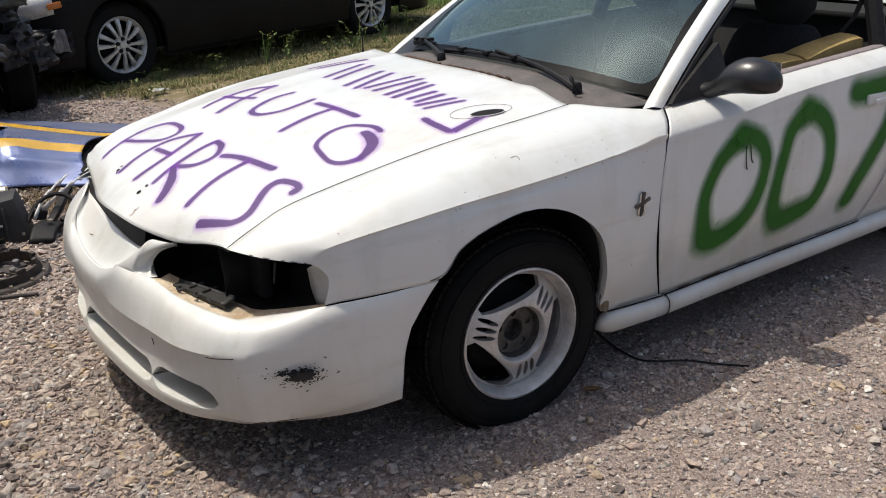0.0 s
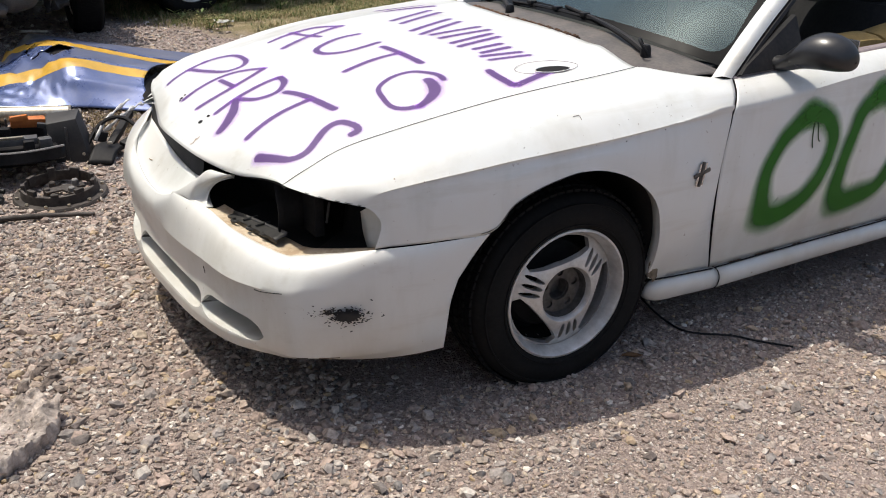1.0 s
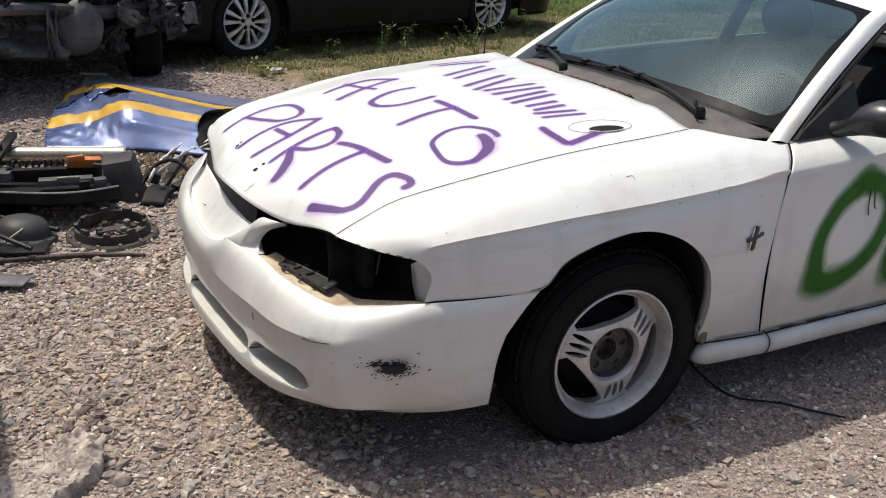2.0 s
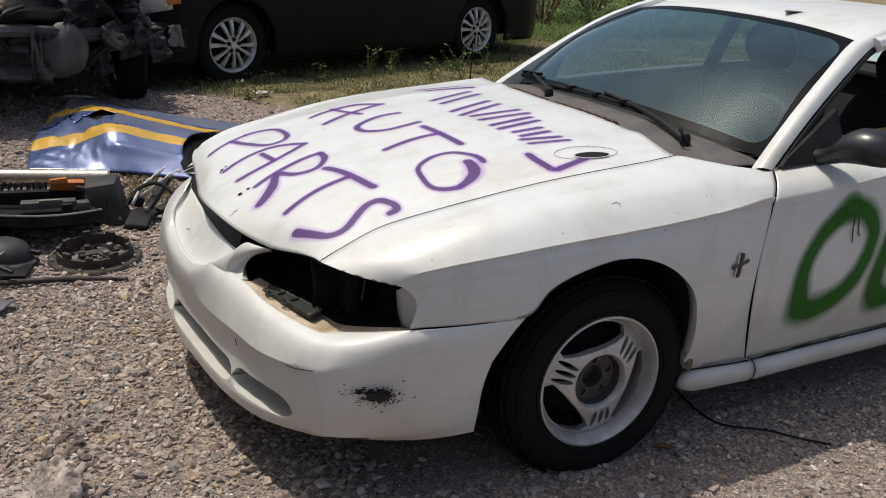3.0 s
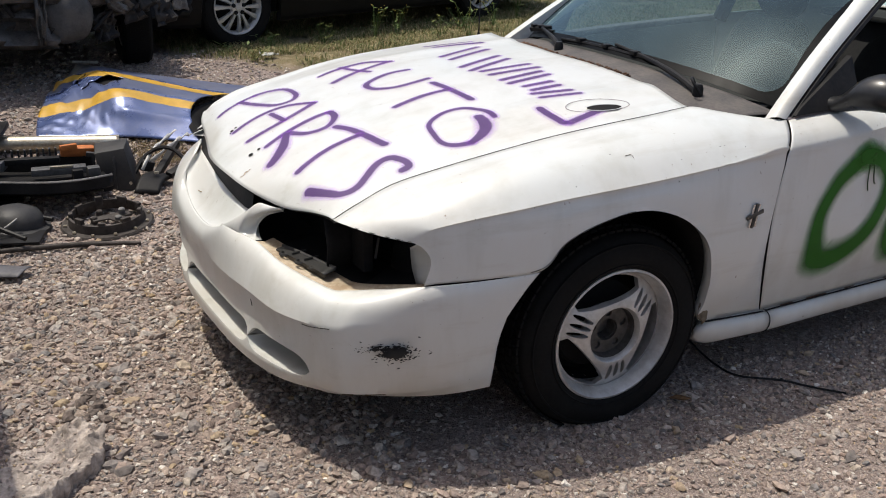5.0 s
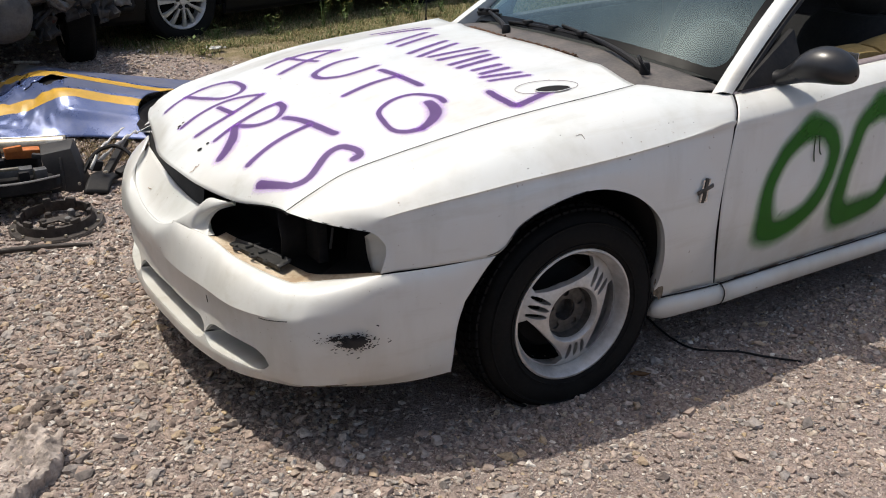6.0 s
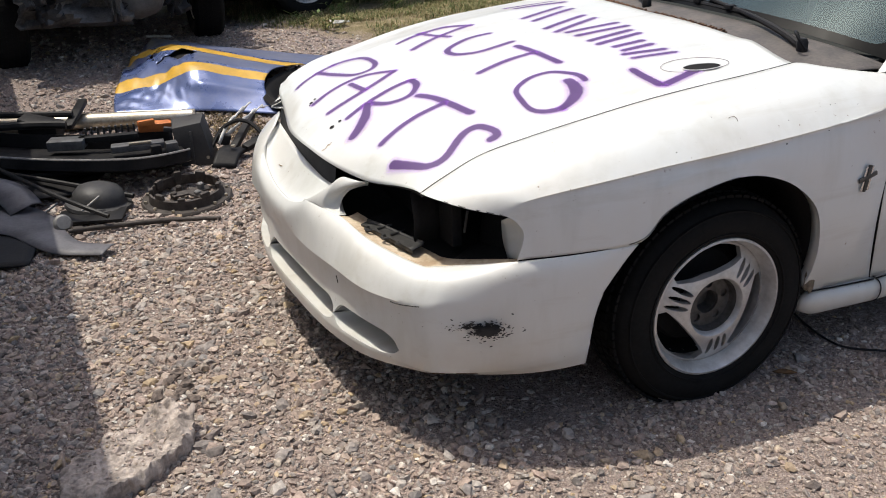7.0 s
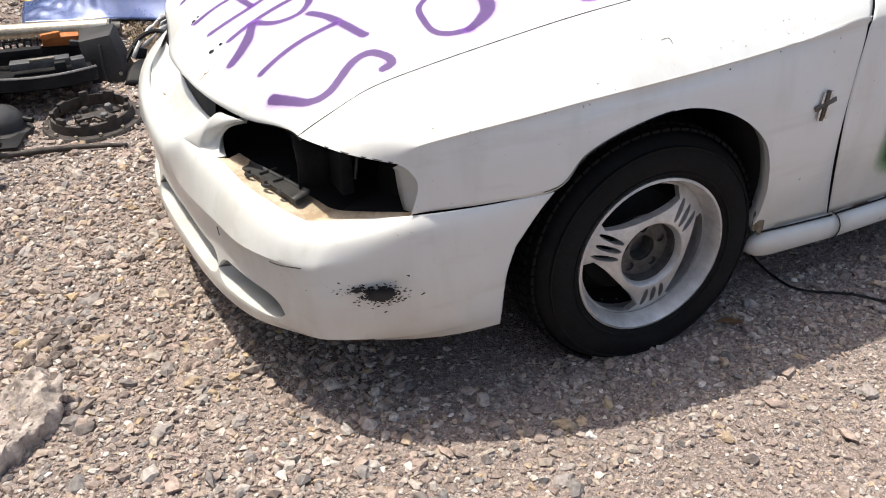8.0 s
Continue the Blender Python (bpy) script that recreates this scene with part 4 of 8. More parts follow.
# windshield, cowl and rear glass
base_c = [(0.690, -0.745, 0.925), (0.605, -0.56, 0.968), (0.545, -0.30, 0.995), (0.525, 0.0, 1.003), (0.545, 0.30, 0.995), (0.605, 0.56, 0.968), (0.690, 0.745, 0.925)]
head_c = [(1.225, -0.602, 1.276), (1.202, -0.40, 1.306), (1.190, -0.20, 1.318), (1.186, 0.0, 1.322), (1.190, 0.20, 1.318), (1.202, 0.40, 1.306), (1.225, 0.602, 1.276)]
bc, hc = cr(base_c, 41), cr(head_c, 41)
bow = np.stack([-0.035 * np.ones(41), 0 * bc[:, 1], 0.035 * np.ones(41)], 1)
sheet = cr(np.array([bc, (bc + hc) / 2 + bow, hc]), 24)
glass = part("windshield", Geo().grid(sheet), GLASS, car, "dusty tinted windshield")
glass.visible_shadow = False


def frame_band():
    """Black ceramic band round the inside of the glass, with rounded inner corners."""
    n, k = 241, 401
    p = cr(cr(np.array([bc, (bc + hc) / 2 + bow, hc]), n).swapaxes(0, 1), k).swapaxes(0, 1) + np.array((-0.0012, 0, 0.0012))
    keep = []
    for i in range(n - 1):
        for j in range(k - 1):
            u, v = min(i, n - 2 - i) * 0.00312 - 0.040, min(j, k - 2 - j) * 0.0038 - 0.034
            r = 0.09
            inside = u > 0 and v > 0 and not (u < r and v < r and math.hypot(r - u, r - v) > r)
            if not inside:
                keep.append((i * k + j, (i + 1) * k + j, (i + 1) * k + j + 1, i * k + j + 1))
    return Geo().add(p.reshape(-1, 3), keep)


FRIT = worn("black_ceramic_band", (0.0035, 0.004, 0.0045), (0.006, 0.0065, 0.007), 10.0, (0.35, 0.45), relief=0.0)
FRIT.node_tree.nodes["Principled BSDF"].inputs["Specular IOR Level"].default_value = 0.06
part("windshield_band", frame_band(), FRIT, glass)
cowl_rear = cr([(0.675, -0.765, 0.915), (0.600, -0.57, 0.960), (0.54, -0.30, 0.986), (0.52, 0.0, 0.995), (0.54, 0.30, 0.986), (0.600, 0.57, 0.960), (0.675, 0.765, 0.915)], 41)
cowl_front = cr([(0.50, -0.745, 0.922), (0.405, -0.640, 0.930), (0.375, -0.42, 0.955), (0.360, 0.0, 0.966), (0.40, 0.42, 0.955), (0.405, 0.640, 0.930), (0.50, 0.745, 0.922)], 41)
cowl = part("cowl_panel", Geo().grid(cr(np.array([cowl_front, (cowl_front + cowl_rear) / 2 + (0, 0, 0.006), cowl_rear]), 9)), COWL_PLASTIC, car, "weathered black cowl panel with leaf screen", thick=0.004)
teeth = Geo()
for i in range(46):
    y = -0.30 + i * 0.0165
    if 0.06 < y < 0.11:
        continue
    x = 0.436 + float(rear_shift(y)) + 0.004 * math.sin(i * 2.1)
    teeth.box((0.022, 0.006, 0.010), pose(x, y, 0.985 - 0.09 * y * y, 0, -10, 8), 0.0)
strip_y = np.linspace(-0.31, 0.45, 20)
back = np.array([(0.445 + float(rear_shift(y)), y, 0.984 - 0.09 * y * y) for y in strip_y])
part("leaf_screen", Geo().tube(back, 0.003, 6), RUST, cowl, "rusty serrated leaf screen")
tagged(part("screen_teeth", teeth, RUST, cowl), kind="stuff")
rg_b = cr([(2.76, -0.665, 1.01), (2.80, 0, 1.03), (2.76, 0.665, 1.01)], 21)
rg_t = cr([(2.23, -0.565, 1.288), (2.24, 0, 1.325), (2.23, 0.565, 1.288)], 21)
rear_glass = part("rear_window", Geo().grid(cr(np.array([rg_b, (rg_b + rg_t) / 2 + (0.02, 0, 0.03), rg_t]), 12)), GLASS, car)
rear_glass.visible_shadow = False


def wiper(pivot, elbow, tip, blade_a, blade_b, name):
    """An arm from its pivot, and the bowed blade that it presses on the glass."""
    p, e, t = (np.array(v) for v in (pivot, elbow, tip))
    g = Geo().tube([p, p * 0.6 + e * 0.4 + (0, 0, 0.008), e, t], (0.012, 0.011, 0.009, 0.006), 8, steps=14)
    g.lathe([(0.0, 0.028), (0.012, 0.027), (0.017, 0.016), (0.018, -0.02)], Matrix.Translation(p), 14)
    arm = part(name, g, BLACK_PLASTIC, car, "black wiper arm")
    a, b = np.array(blade_a), np.array(blade_b)
    line = np.array([a + (b - a) * k + (0, 0, 0.006 * math.sin(k * math.pi)) for k in np.linspace(0, 1, 12)])
    blade = Geo().tube(line, (0.004, 0.007, 0.008, 0.007, 0.004), 6).grid(np.array([line + (0, 0, -0.003), line + (0.003, 0, -0.016)]))
    for k in (0.22, 0.5, 0.78):
        c = a + (b - a) * k
        blade.box((0.030, 0.03, 0.012), Matrix.Translation(c + (0, 0, 0.014)) @ Matrix.Rotation(math.atan2(b[1] - a[1], b[0] - a[0]), 4, "Z"), 0.002)
    part("wiper_blade", blade, BLACK_PLASTIC, arm)


wiper((0.487, -0.567, 0.965), (0.545, -0.26, 1.012), (0.552, -0.05, 1.035), (0.540, 0.277, 1.008), (0.548, -0.293, 1.012), "wiper_arm")
wiper((0.460, 0.181, 0.988), (0.525, 0.33, 1.012), (0.600, 0.50, 1.015), (0.66, 0.68, 0.985), (0.587, 0.406, 1.015), "wiper_arm")
g = Geo().tube([(0.470, -0.600, 0.965), (0.452, -0.575, 1.005), (0.478, -0.545, 1.008), (0.490, -0.560, 0.975)], 0.005, 6, steps=14)
part("washer_hose", g, BLACK_PLASTIC, car)

# cabin
part("cabin_floor", Geo().box((2.2, 1.36, 0.03), pose(1.65, 0, 0.30), 0.005).box((2.3, 0.02, 0.30), pose(1.6, -0.70, 0.42)).box((2.3, 0.02, 0.30), pose(1.6, 0.70, 0.42)), SEAT_CLOTH, car)
dash = (0.055, 0, -0.022) + cr(np.array([[(0.58, y, 0.95 + 0.03 * (1 - (y / 0.72) ** 2)), (0.78, y, 0.955 + 0.015 * (1 - (y / 0.72) ** 2)), (0.90, y, 0.90), (0.92, y, 0.78), (0.85, y, 0.62)] for y in np.linspace(-0.70, 0.70, 9)]), 25)
part("dashboard", Geo().grid(cr(dash.swapaxes(0, 1), 16).swapaxes(0, 1)), CABIN, car, "grey dashboard", thick=0.01)
ring = [(0.985 + 0.075 * math.sin(t), -0.37 + 0.185 * math.cos(t), 0.885 + 0.165 * math.sin(t)) for t in np.linspace(0, 2 * math.pi, 33)]
sw = Geo().tube(ring, 0.014, 8, caps=False).tube([(0.985, -0.53, 0.885), (0.965, -0.37, 0.87), (0.985, -0.21, 0.885)], 0.016, 8, steps=8).tube([(0.97, -0.37, 0.87), (0.80, -0.37, 0.80)], 0.03, 10)
part("steering_wheel", sw, GREY_PLASTIC, car)


def bucket_seat(y):
    g = Geo().box((0.50, 0.50, 0.18), pose(1.45, y, 0.44, 0, -8, 0), 0.06)
    seat = part("front_seat", g, SEAT_CLOTH, car, "black bucket seat")
    rows = []
    for z, x, hw, t in ((0.42, 1.66, 0.24, 0.09), (0.60, 1.72, 0.26, 0.10), (0.80, 1.78, 0.25, 0.09), (0.95, 1.82, 0.22, 0.08), (1.02, 1.84, 0.16, 0.06)):
        rows.append([(x + t * math.cos(a), y + hw * math.sin(a), z) for a in np.linspace(0, 2 * math.pi, 21)[:-1]])
    b = Geo().grid(cr(np.array(rows), 14), wrap_v=True)
    b.add(rows[-1], [tuple(range(20))])
    part("seat_back", b, SEAT_CLOTH, seat)
    part("headrest", Geo().ball((0.13, 0.30, 0.24), pose(1.86, y, 1.12, 0, -8, 0), 20, 12), SEAT_CLOTH, seat)


bucket_seat(-0.37)
bucket_seat(0.37)
part("rear_seat", Geo().box((0.45, 1.2, 0.2), pose(2.20, 0, 0.48), 0.06).box((0.16, 1.2, 0.55), pose(2.52, 0, 0.72, 0, 18, 0), 0.05), SEAT_CLOTH, car)
part("parcel_shelf", Geo().box((0.40, 1.28, 0.03), pose(2.66, 0, 0.985), 0.01), CABIN, car)
part("headliner", Geo().grid(loft(roof_rows, 20, 25)[2:-1, 2:-2] - (0, 0, 0.03)), CABIN, car)


# wheels: a three-spoke alloy with slotted spokes
def cut(ob, cutter):
    """ob's mesh with the cutter's volume taken away; the cutter goes."""
    b = ob.modifiers.new("cut", "BOOLEAN")
    b.operation, b.object, b.solver = "DIFFERENCE", cutter, "EXACT"
    dg = bpy.context.evaluated_depsgraph_get()
    me = bpy.data.meshes.new_from_object(ob.evaluated_get(dg), depsgraph=dg)
    ob.modifiers.clear()
    old, data = ob.data, cutter.data
    ob.data = me
    bpy.data.objects.remove(cutter)
    bpy.data.meshes.remove(data)
    bpy.data.meshes.remove(old)
    bm = bmesh.new()
    bm.from_mesh(me)
    for f in bm.faces:
        f.smooth = True
    for e in bm.edges:
        e.smooth = len(e.link_faces) != 2 or e.calc_face_angle(0) < radians(32)
    bm.to_mesh(me)
    bm.free()
    return me


def prism(g, outline, z0, z1):
    n = len(outline)
    v = [(x, y, z0) for x, y in outline] + [(x, y, z1) for x, y in outline]
    g.add(v, [tuple(range(n))[::-1], tuple(range(n, 2 * n))] + [(i, (i + 1) % n, n + (i + 1) % n, n + i) for i in range(n)])


def wheel_mesh():
    """The alloy, axis along z, its outer face at z = 0."""
    # closed solid for the cuts: hub, dished centre, spokes disc
    face = [(0.0, -0.040), (0.077, -0.040), (0.081, -0.014), (0.085, -0.001), (0.089, 0.004), (0.096, 0.004), (0.122, -0.004), (0.150, -0.016), (0.172, -0.030), (0.190, -0.040),
            (0.190, -0.062), (0.150, -0.036), (0.102, -0.022), (0.090, -0.050), (0.070, -0.085), (0.0, -0.085)]
    solid = new("disc", Geo().lathe(face, n=96).mesh("disc"))
    g = Geo()
    for k in range(3):
        a0 = radians(40 + 120 * k)
        # window between this spoke and the next
        mid = a0 + radians(60)
        out = []
        for t in np.linspace(-1, 1, 17):
            out.append((0.179 * math.cos(mid + t * radians(40)), 0.179 * math.sin(mid + t * radians(40))))
        chord = []
        for t in np.linspace(1, -1, 15):
            w = radians(44) * t
            r = 0.105 / math.cos(w) + 0.008 * abs(t) ** 8
            chord.append((r * math.cos(mid + w), r * math.sin(mid + w)))
        prism(g, out + chord, -0.2, 0.1)
        for off in (-0.025, 0.0, 0.025):
            ca, sa = math.cos(a0), math.sin(a0)
            pts = []
            for t in np.linspace(0, 2 * math.pi, 13)[:-1]:
                u, v = 0.127 + 0.032 * math.cos(t), off * (1 + 0.16 * math.cos(t)) + 0.0080 * math.sin(t)
                pts.append((u * ca - v * sa, u * sa + v * ca))
            prism(g, pts, -0.2, 0.1)
    for k in range(5):
        a = radians(90 + 72 * k)
        prism(g, [(0.056 * math.cos(a) + 0.0125 * math.cos(t), 0.056 * math.sin(a) + 0.0125 * math.sin(t)) for t in np.linspace(0, 2 * math.pi, 13)[:-1]], -0.2, 0.1)
    prism(g, [(0.036 * math.cos(t), 0.036 * math.sin(t)) for t in np.linspace(0, 2 * math.pi, 21)[:-1]], -0.2, 0.1)
    me = cut(solid, new("cutter", g.mesh("cutter", smooth=False)))
    bpy.data.objects.remove(solid)
    me.materials.append(ALLOY)
    me.materials.append(DIRTY_METAL)
    for f in me.polygons:
        if math.hypot(f.center[0], f.center[1]) < 0.080 or f.center[2] < -0.045:
            f.material_index = 1
    return me


WHEEL = wheel_mesh()
RIM = Geo().lathe([(0.186, -0.036), (0.196, 0.000), (0.203, 0.010), (0.2095, 0.008), (0.2105, -0.004), (0.200, -0.012), (0.190, -0.05), (0.182, -0.10), (0.186, -0.18)], n=72).mesh("rim")
RIM.materials.append(ALLOY)
# barrel and brake disc are coloured near-black as shade behind the spokes
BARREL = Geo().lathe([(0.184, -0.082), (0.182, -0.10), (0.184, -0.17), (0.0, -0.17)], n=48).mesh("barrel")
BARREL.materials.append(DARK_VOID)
HUB = Geo().lathe([(0.0, -0.085), (0.031, -0.085), (0.034, -0.050), (0.073, -0.048), (0.076, -0.036)], n=32).mesh("hub")
HUB.materials.append(DIRTY_METAL)
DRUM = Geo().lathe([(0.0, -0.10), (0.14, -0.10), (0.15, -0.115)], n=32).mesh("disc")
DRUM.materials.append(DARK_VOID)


def tyre_mesh():
    prof = cr([(0.205, -0.008), (0.222, 0.006), (0.250, 0.014), (0.285, 0.010), (0.310, -0.004), (0.321, -0.020), (0.325, -0.05), (0.326, -0.095), (0.325, -0.14), (0.321, -0.17), (0.310, -0.186), (0.285, -0.20), (0.250, -0.20), (0.205, -0.18)], 40)
    g = Geo().lathe(prof, n=96)
    ring, g = g, Geo()
    # raised tread blocks over the crown
    for k in range(72):
        a = 2 * math.pi * k / 72
        for z, w, sh in ((-0.035, 0.024, 0.0), (-0.068, 0.026, 0.5), (-0.103, 0.026, 0.0), (-0.138, 0.026, 0.5), (-0.166, 0.018, 0.0)):
            b = a + sh * 2 * math.pi / 72
            m = Matrix.Rotation(b, 4, "Z") @ Matrix.Translation((0.3245 - (0.004 if z > -0.04 or z < -0.16 else 0), 0, z))
            g.box((0.008, 0.0225, w), m)
    tread, g = g.mesh("tread"), ring
    tread.materials.append(RUBBER)
    # moulded rings on the sidewall
    for r, z in ((0.232, 0.0115), (0.296, 0.0075)):
        g.lathe([(r - 0.004, z - 0.004), (r - 0.002, z + 0.002), (r + 0.002, z + 0.002), (r + 0.004, z - 0.004)], n=72)
    me = g.mesh("tyre")
    me.materials.append(RUBBER)
    return me, tread


TYRE, TREAD = tyre_mesh()


def tyre(parent, label=""):
    ob = part("tyre", TYRE, None, parent, label)
    tagged(part("tread", TREAD, None, parent), kind="stuff")
    return ob


def wheel(x, s, steer, spin):
    """Axis sideways; s 1: the near side."""
    m = pose(x + 0.018, -s * 0.822, 0.301, 0, 0, steer) @ (pose(0, 0, 0, 90, 0, 0) if s > 0 else pose(0, 0, 0, -90, 0, 0)) @ pose(0, 0, 0, 0, 0, spin)
    w = part("wheel", WHEEL, None, car, "dusty three-spoke alloy wheel with slotted spokes")
    w.matrix_basis = m @ Matrix.Diagonal((1.045, 1.045, 1, 1))
    part("rim", RIM, None, w)
    part("rim_barrel", BARREL, None, w)
    part("hub", HUB, None, w, "open hub with bare lug holes")
    part("brake_disc", DRUM, None, w)
    for ob in (tyre(w, "worn black tyre"), w.children[-1]):
        ob.matrix_basis = Matrix.Diagonal((1.015 / 1.045, 1.015 / 1.045, 1.22, 1))


wheel(0.0, 1, -2.6, 0)
wheel(0.0, -1, -5.4, 40)
wheel(2.573, 1, 0, 20)
wheel(2.573, -1, 0, 75)

# ---- ground ----
def verge_edge(x):
    """Where gravel gives way to grass, as a y for each x."""
    return 3.55 + 1.5 * max(0.0, 0.75 - x) - 0.10 * max(0.0, x - 0.75)


def ground_mesh():
    def axis(lo, hi, step):
        inner = np.arange(lo, hi + step / 2, step)
        far = np.array([1.5, 4, 10, 25, 60, 150, 400])
        return np.concatenate([lo - far[::-1], inner, hi + far])
    xs, ys = axis(-4.0, 7.0, 0.07), axis(-4.0, 9.0, 0.07)
    v = []
    for x in xs:
        for y in ys:
            near = 1.0 if -4 < x < 7 and -4 < y < 9 else 0.0
            h = 0.012 * noise.noise((x * 0.9, y * 0.9, 0)) + 0.006 * noise.noise((x * 4.0, y * 4.0, 3.0))
            v.append((x, y, ground_z(y) + near * h))
    n = len(ys)
    f = [(i * n + j, (i + 1) * n + j, (i + 1) * n + j + 1, i * n + j + 1) for i in range(len(xs) - 1) for j in range(n - 1)]
    g = Geo().add(v, f)
    me = bpy.data.meshes.new("ground")
    me.from_pydata(np.concatenate(g.v).tolist(), [], g.f)
    me.polygons.foreach_set("use_smooth", [True] * len(me.polygons))
    return me


def ground_material():
    m = material("gravel_and_soil", (0.3, 0.27, 0.23), 0.9)
    vec = coords(m)
    v1 = node(m, "ShaderNodeTexVoronoi", Scale=75.0)
    v2 = node(m, "ShaderNodeTexVoronoi", Scale=190.0)
    link(m, vec, v1.inputs["Vector"])
    link(m, vec, v2.inputs["Vector"])
    broad, mid = noise_tex(m, 1.1, 5.0, 0.6, vec), noise_tex(m, 9.0, 5.0, 0.6, vec)
    s1 = m.node_tree.nodes.new("ShaderNodeSeparateColor")
    link(m, v1.outputs["Color"], s1.inputs[0])
    stones = ramp(m, s1.outputs[0], [(0.0, (0.155, 0.122, 0.109)), (0.35, (0.247, 0.196, 0.170)), (0.7, (0.324, 0.264, 0.235)), (1.0, (0.425, 0.360, 0.326))])
    s2 = m.node_tree.nodes.new("ShaderNodeSeparateColor")
    link(m, v2.outputs["Color"], s2.inputs[0])
    grit = ramp(m, s2.outputs[0], [(0.0, (0.155, 0.118, 0.107)), (0.5, (0.263, 0.208, 0.182)), (1.0, (0.402, 0.334, 0.300))])
    gravel = mix(m, ramp(m, mid, [(0.42, (0, 0, 0)), (0.58, (1, 1, 1))]), stones, grit)
    gravel = mix(m, ramp(m, broad, [(0.35, (0, 0, 0)), (0.75, (0.405, 0.389, 0.398))]), gravel, (0.285, 0.222, 0.188))
    soil = ramp(m, mid, [(0.3, (0.13, 0.12, 0.05)), (0.5, (0.22, 0.175, 0.09)), (0.72, (0.33, 0.265, 0.17))])
    # grass and soil beyond the edge of the verge
    sep = m.node_tree.nodes.new("ShaderNodeSeparateXYZ")
    link(m, vec, sep.inputs[0])
    left = node(m, "ShaderNodeMath")
    left.operation = "SUBTRACT"
    left.inputs[0].default_value = 0.75
    link(m, sep.outputs[0], left.inputs[1])
    pos = node(m, "ShaderNodeMath")
    pos.operation = "MAXIMUM"
    link(m, left.outputs[0], pos.inputs[0])
    pos.inputs[1].default_value = 0.0
    edge = node(m, "ShaderNodeMath")
    edge.operation = "MULTIPLY_ADD"
    link(m, pos.outputs[0], edge.inputs[0])
    edge.inputs[1].default_value = -1.5
    link(m, sep.outputs[1], edge.inputs[2])
    wob = node(m, "ShaderNodeMath")
    wob.operation = "MULTIPLY_ADD"
    link(m, noise_tex(m, 2.6, 6.0, 0.7, vec), wob.inputs[0])
    wob.inputs[1].default_value = 1.6
    link(m, edge.outputs[0], wob.inputs[2])
    fac = node(m, "ShaderNodeMapRange")
    fac.inputs["From Min"].default_value, fac.inputs["From Max"].default_value = 4.2, 4.75
    link(m, wob.outputs[0], fac.inputs[0])
    base(m, mix(m, fac.outputs[0], gravel, soil))
    h = mix(m, 0.5, v1.outputs["Distance"], v2.outputs["Distance"])
    bump(m, h, 1.0, 0.012)
    return m


GROUND = ground_material()
tagged(part("ground", ground_mesh(), GROUND), "sunlit grey-tan crushed gravel yard with a grassy verge", "ground", kind="structure")


def island_material(name, stops, rough=0.85, fine=60.0, bump_by=0.5):
    """Each loose piece of a joined mesh takes its own tone."""
    m = material(name, stops[0][1], rough)
    geo = m.node_tree.nodes.new("ShaderNodeNewGeometry")
    tone = ramp(m, geo.outputs["Random Per Island"], stops)
    n = noise_tex(m, fine, 4.0, 0.65)
    base(m, mix(m, 1.0, tone, ramp(m, n, [(0.3, (0.52,) * 3), (0.7, (1.28,) * 3)]), "MULTIPLY"))
    bump(m, n, bump_by, 0.003)
    return m


STONES = island_material("crushed_limestone", [(0.0, (0.127, 0.102, 0.091)), (0.08, (0.231, 0.217, 0.207)), (0.20, (0.273, 0.209, 0.176)), (0.34, (0.341, 0.271, 0.230)), (0.44, (0.396, 0.303, 0.257)), (0.54, (0.365, 0.298, 0.240)), (0.64, (0.389, 0.352, 0.318)), (0.76, (0.432, 0.364, 0.314)), (0.86, (0.444, 0.349, 0.286)), (0.90, (0.432, 0.322, 0.194)), (0.95, (0.530, 0.471, 0.414)), (1.0, (0.701, 0.654, 0.591))])
CUBE_V = np.array([(-1, -1, -1), (1, -1, -1), (1, 1, -1), (-1, 1, -1), (-1, -1, 1), (1, -1, 1), (1, 1, 1), (-1, 1, 1)]) * 0.5
CUBE_F = np.array([(0, 2, 1), (0, 3, 2), (4, 5, 6), (4, 6, 7), (0, 1, 5), (0, 5, 4), (1, 2, 6), (1, 6, 5), (2, 3, 7), (2, 7, 6), (3, 0, 4), (3, 4, 7)])


def raw_mesh(name, verts, tris):
    me = bpy.data.meshes.new(name)
    me.vertices.add(len(verts))
    me.vertices.foreach_set("co", verts.astype(np.float32).ravel())
    me.loops.add(tris.size)
    me.loops.foreach_set("vertex_index", tris.astype(np.int32).ravel())
    me.polygons.add(len(tris))
    me.polygons.foreach_set("loop_start", np.arange(0, tris.size, 3, dtype=np.int32))
    me.polygons.foreach_set("loop_total", np.full(len(tris), 3, dtype=np.int32))
    me.polygons.foreach_set("use_smooth", np.zeros(len(tris), dtype=bool))
    me.update(calc_edges=True)
    return me


GRIT_V = np.array([(1, 0, 0), (-0.5, 0.85, 0), (-0.5, -0.85, 0), (0.1, 0, 0.6), (0, 0.1, -0.6)]) * 0.62
GRIT_F = np.array([(0, 1, 3), (1, 2, 3), (2, 0, 3), (1, 0, 4), (2, 1, 4), (0, 2, 4)])


